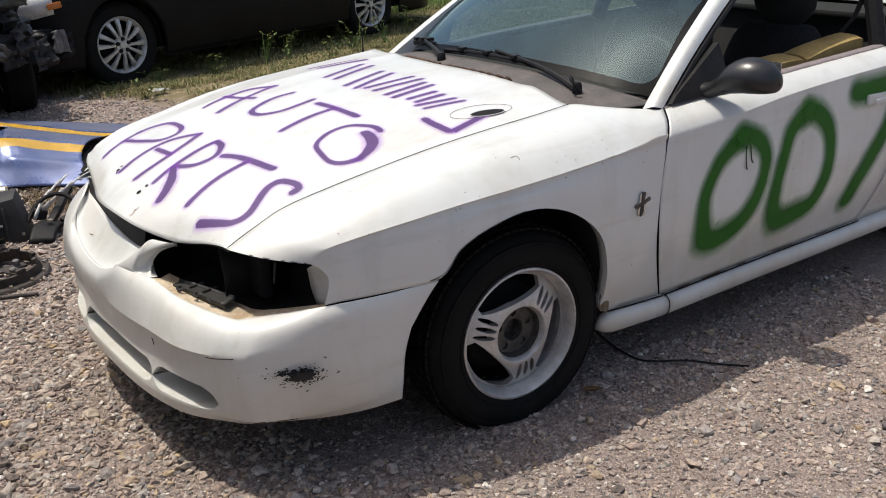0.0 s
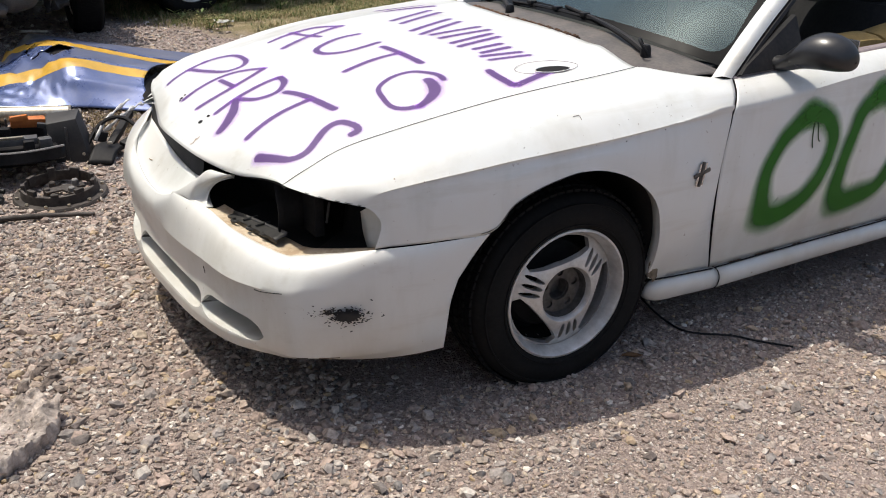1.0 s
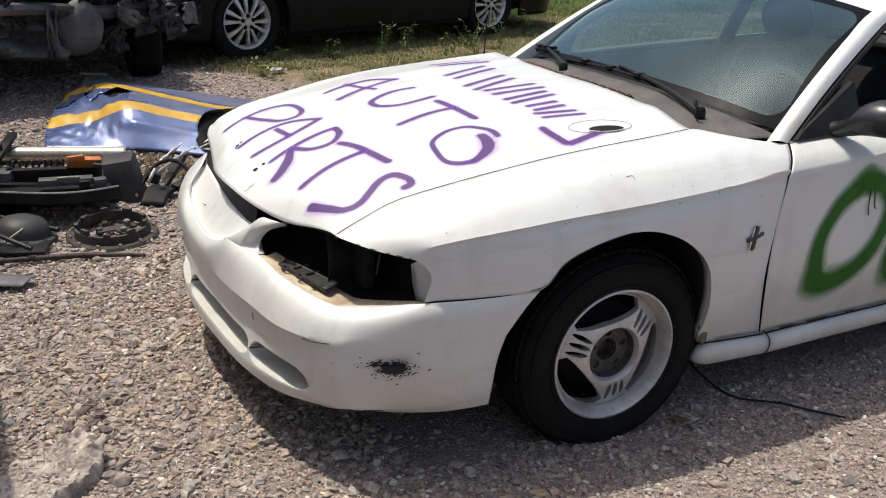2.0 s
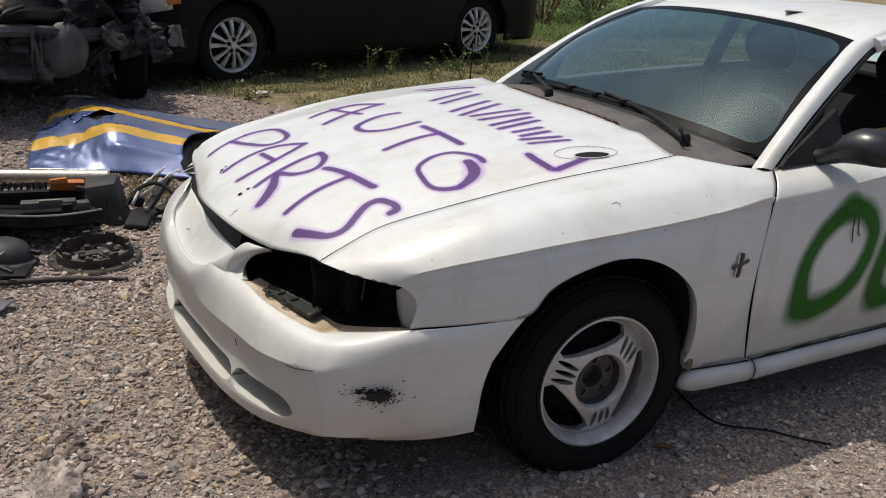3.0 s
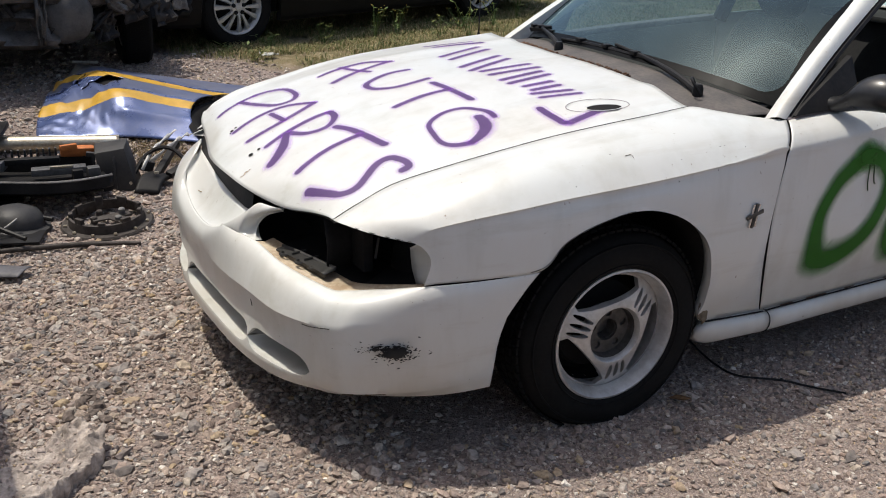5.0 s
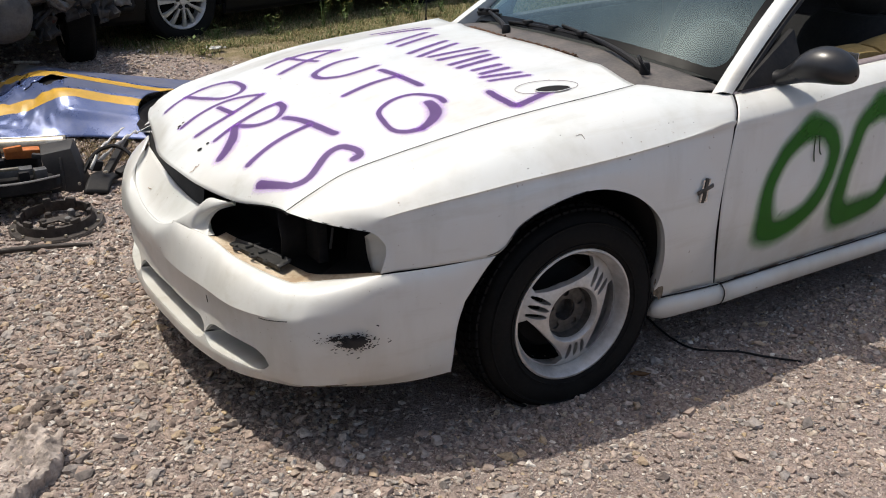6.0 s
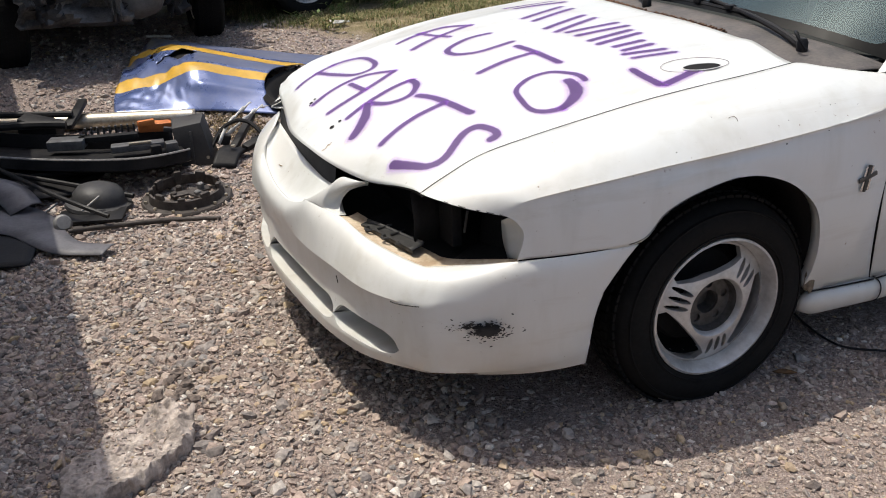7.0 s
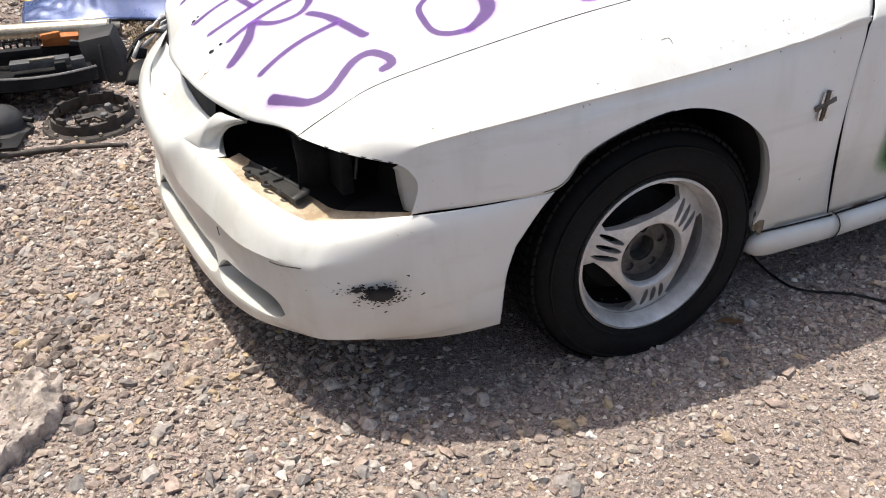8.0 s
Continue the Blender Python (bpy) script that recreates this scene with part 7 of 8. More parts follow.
# badge on the fender: three upright bars and a lozenge across them
bx, bz, by = 0.446, 0.655, -0.9145
badge = part("fender_badge", Geo().box((0.007, 0.004, 0.074), pose(bx - 0.012, by, bz, 0, 8, 0), 0.001), CHROME, car, "small chrome fender badge")
part("badge_bar", Geo().box((0.009, 0.006, 0.080), pose(bx, by, bz, 0, 8, 0), 0.001), DIRTY_METAL, badge)
part("badge_bar", Geo().box((0.007, 0.004, 0.074), pose(bx + 0.012, by, bz, 0, 8, 0), 0.001), CHROME, badge)
part("badge_lozenge", Geo().box((0.070, 0.006, 0.014), pose(bx + 0.002, by - 0.001, bz + 0.004, 0, -14, 0), 0.004), DIRTY_METAL, badge)


# scraped patch and chips on the bumper corner
def chips(name, cx_, cz, count, spread, size, seed, parent, label):
    rng = np.random.default_rng(seed)
    g = Geo()
    st = bump_st[:NH]
    for i in range(count):
        a, r = rng.uniform(0, 6.283), abs(rng.normal(0, 1)) ** 1.2
        s, z = cx_ + spread[0] * r * math.cos(a) * 0.6, cz + spread[1] * r * math.sin(a) * 0.6
        # s runs along the bumper: take the column at that x
        xs = np.array([np.interp(-z, -c[:5, 2], c[:5, 0]) for c in st])
        ys = np.array([np.interp(-z, -c[:5, 2], c[:5, 1]) for c in st])
        o = np.argsort(xs)
        x0, x1 = s - 0.004, s + 0.004
        y0, y1 = np.interp((x0, x1), xs[o], ys[o])
        t = np.array((x1 - x0, y1 - y0))
        t = t / np.hypot(*t)
        nrm = np.array((t[1], -t[0], 0.0))
        if nrm[1] > 0:
            nrm = -nrm
        c = np.array((s, (y0 + y1) / 2, z)) + nrm * (0.0022 + 0.00004 * i)
        w = size * rng.uniform(0.4, 1.3) * (1.0 if r < 1.0 else 0.45)
        tilt = rng.uniform(-0.5, 0.5)
        pts = []
        for q in np.linspace(0, 2 * math.pi, 8)[:-1]:
            k = rng.uniform(0.6, 1.2)
            u, v = w * 1.6 * k * math.cos(q), w * 0.7 * k * math.sin(q)
            u, v = u * math.cos(tilt) - v * math.sin(tilt), u * math.sin(tilt) + v * math.cos(tilt)
            pts.append(c + np.array((t[0], t[1], 0)) * u + np.array((0, 0, 1.0)) * v)
        g.add(pts, [tuple(range(7))])
    ob = part(name, g, CHIP, parent, label, smooth=False)
    return tagged(ob, kind="stuff")


cover = [o for o in car.children if o.name.startswith("front_bumper")][0]
chips("scraped_patch", -0.718, 0.403, 520, (0.044, 0.022), 0.0060, 5, cover, "patch of scraped paint down to black plastic")
chips("scraped_patch", -0.748, 0.410, 130, (0.060, 0.018), 0.0034, 6, cover, "scattered flecks of missing paint")
for pts in ([(-0.917, -0.611, 0.456), (-0.901, -0.642, 0.457), (-0.868, -0.690, 0.464)],):
    part("paint_crack", Geo().tube(np.array(pts) + (-0.004, -0.004, -0.004), 0.0016, 5, steps=10), CHIP, cover)
for x, z, dx, dz in ((-0.78, 0.245, 0.05, 0.004), (-0.83, 0.235, 0.02, 0.012)):
    c = [o for o in np.linspace(0, 1, 5)]
    st = bump_st[:NH]
    pts = []
    for k in c:
        zz, xx = z + dz * k, x + dx * k
        xs = np.array([np.interp(-zz, -q[2:7, 2], q[2:7, 0]) for q in st])
        ys = np.array([np.interp(-zz, -q[2:7, 2], q[2:7, 1]) for q in st])
        o = np.argsort(xs)
        pts.append((xx, float(np.interp(xx, xs[o], ys[o])) - 0.003, zz))
    part("scratch", Geo().tube(pts, 0.0012, 5), RUST, cover)
MUD = worn("caked_road_dirt", (0.20, 0.16, 0.11), (0.10, 0.075, 0.05), 60.0, (0.85, 0.95), relief=0.5)
# chips on the fender
fg = FENDER_SKIN
for i, j, r in ((40, 14, 0.004), (60, 13, 0.003), (30, 20, 0.003), (20, 16, 0.003), (75, 12, 0.004), (77, 12, 0.003), (86, 13, 0.003), (58, 25, 0.005), (70, 24, 0.004), (48, 9, 0.003)):
    c = fg[i, j]
    part("paint_chip", Geo().ball((r * 1.1, r * 0.45, r * 0.8), Matrix.Translation(c)), CHIP, car)
part("scratch", Geo().tube([fg[50, 10] + (0, -0.001, 0.001), fg[51, 10] + (0, -0.001, 0.001), fg[51, 11] + (0, -0.001, 0.001)], 0.0007, 5, steps=8), RUST, car)
# rust and mud at the foot of the fender, and along the rocker's top
mud = Geo().ball((0.044, 0.012, 0.085), pose(0.362, -0.838, 0.312, 0, -12, 0), 20, 14)
for q in mud.v:
    for v in q:
        v += np.array((1, 0.2, 1)) * 0.010 * noise.noise((v[0] * 60, v[1] * 60, v[2] * 60))
part("mud_patch", mud, MUD, car, "dirt and rust at the fender's foot")
for k, (x, l) in enumerate(((0.78, 0.06), (0.93, 0.10), (1.10, 0.05), (1.35, 0.12), (1.60, 0.08))):
    part("rust_streak", Geo().box((l, 0.004, 0.005), pose(x, -0.818, 0.2475, 0, 0, 0), 0.001), RUST, car)
# dark joint between body and rocker, and the doubled edge of the arch
joint = [(0.385, -0.832, 0.271), (0.45, -0.828, 0.2635), (0.52, -0.826, 0.257), (0.66, -0.8255, 0.2475)]
part("rocker_joint", Geo().tube(joint, 0.0028, 6, steps=14), DARK_VOID, car)
joint = [(0.672, -0.8245, 0.2480), (1.1, -0.830, 0.2515), (1.6, -0.834, 0.2525), (1.83, -0.835, 0.253)]
part("rocker_joint", Geo().tube(joint, 0.0028, 6, steps=24), DARK_VOID, car)
edge = fg[27:50, -1] + (fg[27:50, -2] - fg[27:50, -1]) * 0.45
part("arch_edge", Geo().tube(edge + (0, -0.0008, 0), 0.0011, 5), DARK_VOID, car)
# scrapes on the hood's lip and the nose
rng = random.Random(8)
for k in range(9):
    x, y, r = -0.884 - 0.0034 * k, -0.094 - 0.004 * math.sin(k * 1.3), rng.uniform(0.002, 0.0045)
    pts = [hood_surface(x + r * rng.uniform(0.6, 1.4) * math.cos(t), y + 0.7 * r * rng.uniform(0.6, 1.4) * math.sin(t), 0.0014) for t in np.linspace(0, 2 * math.pi, 8)[:-1]]
    part("lip_chip", Geo().add(pts, [tuple(range(7))]), RUST if k % 3 == 0 else TAN_DIRT, hood)
# chipped edge of the fender over the headlight opening
for j, w in ((5, 0.006), (8, 0.011), (11, 0.007), (13, 0.012), (15, 0.006)):
    c, d = fg[0, j] * 0.7 + fg[1, j] * 0.3, fg[0, j + 1] - fg[0, j - 1]
    d = d / np.linalg.norm(d)
    part("edge_chip", Geo().tube([c - d * w + (0.002, 0, 0.001), c + (-0.001, 0, 0.0004), c + d * w + (0.001, 0, 0.0006)], (0.0006, 0.0013, 0.0007), 5, steps=6), CHIP, car)
part("nose_scratch", Geo().tube([(-1.0005, 0.4114, 0.4797), (-1.009, 0.3053, 0.4795), (-1.0165, 0.2084, 0.478)], 0.0022, 5, steps=12), CHIP, cover)
part("nose_scratch", Geo().tube([(-0.9725, -0.3207, 0.4163), (-0.9725, -0.327, 0.4063), (-0.972, -0.330, 0.396)], 0.0012, 5, steps=6), CHIP, cover)
# foam pads on the sill of the window
for k, (pts, label) in enumerate((([(1.02, 0.930), (1.20, 0.962), (1.42, 0.972), (1.50, 0.955)], "bare yellow seat foam"), ([(1.50, 0.965), (1.64, 0.990), (1.80, 1.005), (1.86, 1.0)], "bare yellow seat foam"))):
    rows = [[(x, y, z + dz) for y, dz in ((-0.745, -0.12), (-0.745, -0.012), (-0.715, 0.0), (-0.66, 0.004), (-0.60, -0.02), (-0.59, -0.15))] for x, z in pts]
    gm = Geo().grid(cr(np.array(rows), 16))
    gm.add(rows[0], [tuple(range(6))]).add(rows[-1], [tuple(range(6))])
    part("seat_foam", gm, FOAM, car, label)
belt = Geo()
c = cr([(1.92, -0.70, 1.22), (1.90, -0.68, 1.08), (1.86, -0.62, 0.96), (1.84, -0.60, 0.80)], 14)
belt.grid(np.array([c + (-0.02, 0, 0), c + (0.02, 0, 0)]))
part("seat_belt", belt, SEAT_CLOTH, car, thick=0.002)
part("roof_rust", Geo().add([(1.30 + 0.05 * math.cos(t) + 0.02 * math.sin(3 * t), -0.22 + 0.03 * math.sin(t), 1.3465 + 0.0 * t) for t in np.linspace(0, 6.283, 13)[:-1]], [tuple(range(12))]), RUST, car)

# ---- black sedan beyond the verge ----
BLACK_PAINT = worn("black_car_paint", (0.006, 0.006, 0.007), (0.011, 0.0105, 0.0105), 3.0, (0.3, 0.5), relief=0.02)
BLACK_PAINT.node_tree.nodes["Principled BSDF"].inputs["Specular IOR Level"].default_value = 0.12
DARK_GLASS = material("dark_side_glass", (0.01, 0.012, 0.012), 0.06, 0.0, 0.3)
LAMP = worn("hazed_headlamp", (0.75, 0.74, 0.72), (0.45, 0.44, 0.43), 16.0, (0.2, 0.4), 0.2)


def spoke_mesh():
    """One spoke of the twelve, along x, outer face near z = 0."""
    rows = []
    for r, w, z in ((0.045, 0.0115, 0.006), (0.10, 0.0135, 0.010), (0.16, 0.0185, 0.004), (0.203, 0.0255, -0.008)):
        rows.append([(r, t, z + dz) for t, dz in ((-w, -0.02), (-w * 0.7, 0.0), (w * 0.7, 0.0), (w, -0.02))])
    return Geo().grid(cr(np.array(rows), 8)).mesh("spoke")


SEDAN_RIM = Geo().lathe([(0.190, -0.03), (0.205, -0.004), (0.216, 0.006), (0.222, 0.002), (0.222, -0.02), (0.206, -0.03), (0.196, -0.10)], n=60).mesh("wheel")
SPOKE = spoke_mesh()
SEDAN_HUB = Geo().lathe([(0.0, 0.018), (0.028, 0.017), (0.033, 0.010), (0.062, 0.012), (0.072, -0.008)], n=30).mesh("hub")
for me in (SEDAN_RIM, SPOKE, SEDAN_HUB):
    me.materials.append(ALLOY)
NUT = Geo().lathe([(0.0, 0.012), (0.015, 0.012), (0.018, 0.0)], n=8).mesh("nut")
NUT.materials.append(BLACK_PLASTIC)


def sedan(m, paint, wheelbase, label):
    t = thing("sedan", m, label, "car")
    front, rear = -0.92, wheelbase + 1.20
    xs = np.unique(np.concatenate([np.linspace(front, rear, 70), np.linspace(-0.37, 0.37, 40), wheelbase + np.linspace(-0.37, 0.37, 40)]))
    side = []
    for x in xs:
        low = 0.20
        for xa in (0.0, wheelbase):
            if abs(x - xa) < 0.365:
                low = max(low, 0.325 + math.sqrt(0.365**2 - (x - xa) ** 2))
        end = min(1.0, (x - front) / 0.55, (rear - x) / 0.55)
        half_w = 0.885 * (0.62 + 0.38 * math.sin(max(end, 0) * math.pi / 2))
        belt = 0.72 + 0.23 * min(1, max(0, (x - front) / 1.2)) + (0.05 if x > wheelbase else 0)
        belt = min(belt, 0.62 + 3.0 * max(0, x - front) + 0.12)
        zs = [low, max(low + 0.01, 0.34), max(low + 0.02, 0.50), max(low + 0.03, 0.70), belt - 0.03, belt]
        ws = [0.955, 0.985, 1.0, 1.0, 0.975, 0.93]
        side.append([(x, -half_w * w, z) for w, z in zip(ws, zs)])
    side = np.array(side)
    for s in (1, -1):
        part("body_side", Geo().grid(cr((side * (1, s, 1)).swapaxes(0, 1), 20).swapaxes(0, 1)), paint, t, thick=0.004)
    top = np.array([[(p[0], p[1] * (1 - k), p[2] + 0.045 * (1 - (1 - k) ** 2)) for k in np.linspace(0, 2, 13)] for p in side[:, -1]])
    part("hood_and_deck", Geo().grid(top), paint, t, thick=0.004)
    nose = np.array([[(p[0] - 0.03 * (1 - (abs(k - 1)) ** 2), p[1] * (1 - k), p[2]) for k in np.linspace(0, 2, 13)] for p in side[0]])
    part("front_bumper", Geo().grid(nose), BLACK_PLASTIC, t, thick=0.004)
    tail = np.array([[(p[0] + 0.04 * (1 - (abs(k - 1)) ** 2), p[1] * (1 - k), p[2]) for k in np.linspace(0, 2, 13)] for p in side[-1]])
    part("rear_bumper", Geo().grid(tail), paint, t, thick=0.004)
    part("floor", Geo().box((rear - front - 0.3, 1.3, 0.06), pose((front + rear) / 2, 0, 0.27), 0.01), DARK_VOID, t)
    roof = [[(x, k * w, z - 0.05 * k * k) for k in (-1, -0.6, 0, 0.6, 1)] for x, w, z in ((0.95, 0.62, 1.36), (1.35, 0.63, 1.45), (1.9, 0.62, 1.46), (2.45, 0.60, 1.40))]
    part("roof", Geo().grid(loft(roof, 16, 17)), paint, t, thick=0.02)
    for s in (1, -1):
        b, r = np.array([(0.55, -0.80, 0.95), (1.3, -0.83, 0.97), (2.2, -0.83, 0.99), (3.0, -0.80, 1.0)]), np.array([(0.98, -0.62, 1.31), (1.35, -0.63, 1.40), (1.95, -0.62, 1.41), (2.43, -0.60, 1.35)])
        part("side_window", Geo().grid(m_(np.array([cr(b, 12), cr(r, 12)]), s)), DARK_GLASS, t, thick=0.004)
        part("sill_trim", Geo().box((wheelbase - 0.75, 0.05, 0.08), pose(wheelbase / 2, s * -0.805, 0.225), 0.015), BLACK_PLASTIC, t)
        lamp = cr(np.array([[(-0.86, -0.55, 0.585), (-0.86, -0.55, 0.72)], [(-0.74, -0.70, 0.59), (-0.74, -0.70, 0.75)], [(-0.54, -0.83, 0.63), (-0.54, -0.83, 0.78)]]), 9)
        part("headlamp", Geo().grid(m_(lamp, s) * (1.02, 1.03, 1)), LAMP, t, "hazed headlamp", thick=0.01)
    for s in (1, -1):
        for b, r in (([(0.55, -0.80, 0.95), (0.42, 0, 0.99), (0.55, 0.80, 0.95)], [(0.95, -0.62, 1.33), (0.92, 0, 1.37), (0.95, 0.62, 1.33)]), ([(3.05, -0.78, 1.0), (3.12, 0, 1.03), (3.05, 0.78, 1.0)], [(2.45, -0.60, 1.36), (2.48, 0, 1.40), (2.45, 0.60, 1.36)]))[: 1 if s > 0 else 2][-1:]:
            part("windshield" if s > 0 else "rear_window", Geo().grid(np.array([cr(b, 13), cr(r, 13)])), DARK_GLASS, t, thick=0.004)
    for x in (0.0, wheelbase):
        for s in (1, -1):
            w = part("wheel", SEDAN_RIM, None, t, "silver twelve-spoke alloy wheel")
            part("hub", SEDAN_HUB, None, w)
            for k in range(12):
                part("spoke", SPOKE, None, w).matrix_basis = pose(0, 0, 0, 0, 0, 30 * k + (2 if k % 2 else -2))
            w.matrix_basis = pose(x, -s * 0.80, 0.325, 90 if s > 0 else -90, 0, 0)
            ty = tyre(w)
            ty.matrix_basis = Matrix.Diagonal((1.02, 1.02, 1.1, 1))
            part("brake_backing", DRUM, None, w)
            for k in range(5):
                a = radians(90 + 72 * k)
                nut = part("nut", NUT, None, w)
                nut.matrix_basis = pose(0.050 * math.cos(a), 0.050 * math.sin(a), 0.010)
        for s in (1, -1):
            a = np.linspace(-1.05, math.pi + 1.05, 25)[4:-4]
            arc = np.array([(x + 0.37 * math.cos(k), -0.80, 0.325 + 0.37 * math.sin(k)) for k in a])
            part("wheel_well", Geo().grid(m_(np.array([arc, arc + (0, 0.30, 0)]), s)), DARK_VOID, t)
    return t


sed = sedan(pose(0.36, 5.52, 0.255, 0, 0, 15.2), BLACK_PAINT, 2.83, "black four-door sedan with silver wheels parked on grass")
# crushed front corner: torn liner, hanging lamp foam
FOAM_GREY = worn("grey_bumper_foam", (0.20, 0.19, 0.18), (0.11, 0.105, 0.10), 15.0, (0.8, 0.95))


def crumple(g, a, b, c, d, amp, seed, n=14, freq=3.5):
    """A dented sheet between four corners (a-b along, d-c opposite)."""
    a, b, c, d = (np.array(v, float) for v in (a, b, c, d))
    nrm = np.cross(b - a, d - a)
    nrm = nrm / (np.linalg.norm(nrm) + 1e-9)
    p = np.zeros((n, n, 3))
    for i in range(n):
        for j in range(n):
            u, v = i / (n - 1), j / (n - 1)
            q = (a * (1 - u) + b * u) * (1 - v) + (d * (1 - u) + c * u) * v
            k = noise.noise((u * freq + seed * 5.1, v * freq, seed)) + 0.5 * noise.noise((u * freq * 2.6, v * freq * 2.6 + seed, 7.7))
            p[i, j] = q + nrm * amp * k + np.array((noise.noise((v * 6, seed, 1)), noise.noise((u * 6, seed, 2)), 0)) * amp * 0.4
    return g.grid(p)


part("lamp_foam", crumple(Geo(), (-0.62, -0.90, 0.36), (-0.50, -0.91, 0.36), (-0.52, -0.90, 0.52), (-0.60, -0.90, 0.52), 0.02, 3), FOAM_GREY, sed, "torn grey foam at the broken corner", thick=0.03)
part("torn_liner", crumple(Geo(), (-0.95, -0.80, 0.30), (-0.48, -0.90, 0.30), (-0.45, -0.89, 0.52), (-0.98, -0.70, 0.55), 0.06, 4), BLACK_PLASTIC, sed, thick=0.01)

AMBER = material("amber_marker_lens", (0.55, 0.16, 0.02), 0.25, 0.0, 0.4)
part("side_marker", Geo().box((0.10, 0.02, 0.045), pose(-0.545, -0.868, 0.690, 0, -10, -24), 0.006), AMBER, sed, "amber side marker")

# ---- wrecked car ----
GREY_METAL_DULL = worn("dull_grey_tank", (0.105, 0.10, 0.095), (0.055, 0.052, 0.05), 9.0, (0.5, 0.7), relief=0.3)
WRECK_DARK = worn("burnt_dark_metal", (0.012, 0.011, 0.011), (0.045, 0.042, 0.04), 8.0, (0.45, 0.75), 0.3, relief=0.4)
WRECK_GREY = worn("bare_grey_sheet_metal", (0.13, 0.122, 0.115), (0.028, 0.026, 0.025), 7.0, (0.35, 0.6), 0.5, relief=0.3)
wr = thing("wrecked_car", pose(-0.985, 4.20, 0.245, 0, 0, 13), "wrecked dark car with its crushed front end exposed", "car")
part("cabin_shell", Geo().box((1.62, 2.6, 0.75), pose(0, 2.05, 0.72), 0.12).box((1.35, 1.5, 0.45), pose(0, 2.2, 1.25), 0.18), BLACK_PAINT, wr)
part("engine_bay", Geo().box((1.25, 0.9, 0.45), pose(0, 0.30, 0.62), 0.08), DARK_VOID, wr)
part("cross_beam", Geo().tube([(-0.80, -0.22, 0.56), (-0.3, -0.35, 0.60), (0.25, -0.30, 0.55), (0.72, -0.12, 0.60)], 0.045, 8, steps=20), WRECK_GREY, wr, "bent grey cross beam")
part("upper_rail", Geo().tube([(-0.75, -0.10, 0.92), (-0.42, -0.22, 0.98), (-0.10, -0.30, 1.06), (0.3, -0.20, 1.05), (0.65, -0.02, 0.98)], 0.03, 8, steps=20), WRECK_DARK, wr)
part("lower_rail", Geo().tube([(-0.70, 0.20, 0.30), (0.0, 0.12, 0.28), (0.62, 0.20, 0.32)], 0.035, 8, steps=16), WRECK_DARK, wr)
part("front_sheet", crumple(Geo(), (-0.72, -0.26, 0.30), (-0.05, -0.36, 0.26), (0.0, -0.34, 0.62), (-0.70, -0.24, 0.66), 0.10, 11), WRECK_GREY, wr, "crumpled bare sheet metal", thick=0.006)
part("front_sheet", crumple(Geo(), (0.05, -0.34, 0.40), (0.66, -0.12, 0.42), (0.66, -0.10, 0.80), (0.05, -0.30, 0.78), 0.12, 12), WRECK_DARK, wr, thick=0.006)
part("folded_hood", crumple(Geo(), (-0.78, -0.22, 0.98), (0.70, -0.05, 0.96), (0.70, 0.65, 1.10), (-0.75, 0.60, 1.18), 0.16, 13, 20), BLACK_PAINT, wr, "folded black hood", thick=0.006)
part("torn_fender", crumple(Geo(), (0.50, -0.30, 0.62), (0.80, 0.10, 0.60), (0.82, 0.30, 0.92), (0.46, -0.20, 0.98), 0.10, 14), BLACK_PAINT, wr, thick=0.006)
part("torn_fender", crumple(Geo(), (-0.86, 0.20, 0.60), (-0.60, -0.25, 0.62), (-0.58, -0.25, 0.95), (-0.85, 0.20, 0.98), 0.10, 15), BLACK_PAINT, wr, thick=0.006)
tank = Geo().ball((0.31, 0.14, 0.36), pose(0.05, -0.34, 0.46, 0, 14, 0), 24, 16)
for q in tank.v:
    for v in q:
        v += np.array((1, 1, 1)) * 0.035 * noise.noise((v[0] * 7, v[1] * 7, v[2] * 7))
part("washer_tank", tank, GREY_METAL_DULL, wr, "dented grey tank")
for k in range(14):
    x0, z0 = -0.72 + 0.105 * k, 0.40 + 0.30 * noise.noise((k * 1.7, 0.3, 0.0))
    c0 = (x0, -0.34 + 0.05 * noise.noise((k * 2.3, 1.0, 0)), z0)
    part("crushed_piece", crumple(Geo(), c0, (x0 + 0.16, -0.30, z0 + 0.03), (x0 + 0.13, -0.26, z0 + 0.22), (x0 - 0.02, -0.30, z0 + 0.17), 0.06, 30 + k, 8), WRECK_DARK if k % 5 else WRECK_GREY, wr, thick=0.005)
part("bracket_arm", crumple(Geo(), (0.28, -0.40, 0.52), (0.42, -0.36, 0.44), (0.50, -0.34, 0.50), (0.30, -0.38, 0.62), 0.03, 16, 8), WRECK_GREY, wr, thick=0.02)
part("hanging_strip", crumple(Geo(), (-0.20, -0.42, 0.30), (-0.14, -0.42, 0.30), (-0.12, -0.40, 0.62), (-0.18, -0.40, 0.62), 0.03, 17, 8), WRECK_GREY, wr, thick=0.01)
part("bright_strip", Geo().tube([(-0.42, -0.40, 0.72), (-0.28, -0.40, 0.82), (-0.10, -0.36, 0.92)], 0.018, 6, steps=10), STEEL, wr, "bent bright trim strip")
part("lamp_shell", crumple(Geo(), (0.40, -0.34, 0.78), (0.74, -0.14, 0.76), (0.74, -0.12, 0.92), (0.40, -0.30, 0.94), 0.03, 18, 10), WRECK_GREY, wr, "broken dark lamp shell", thick=0.01)
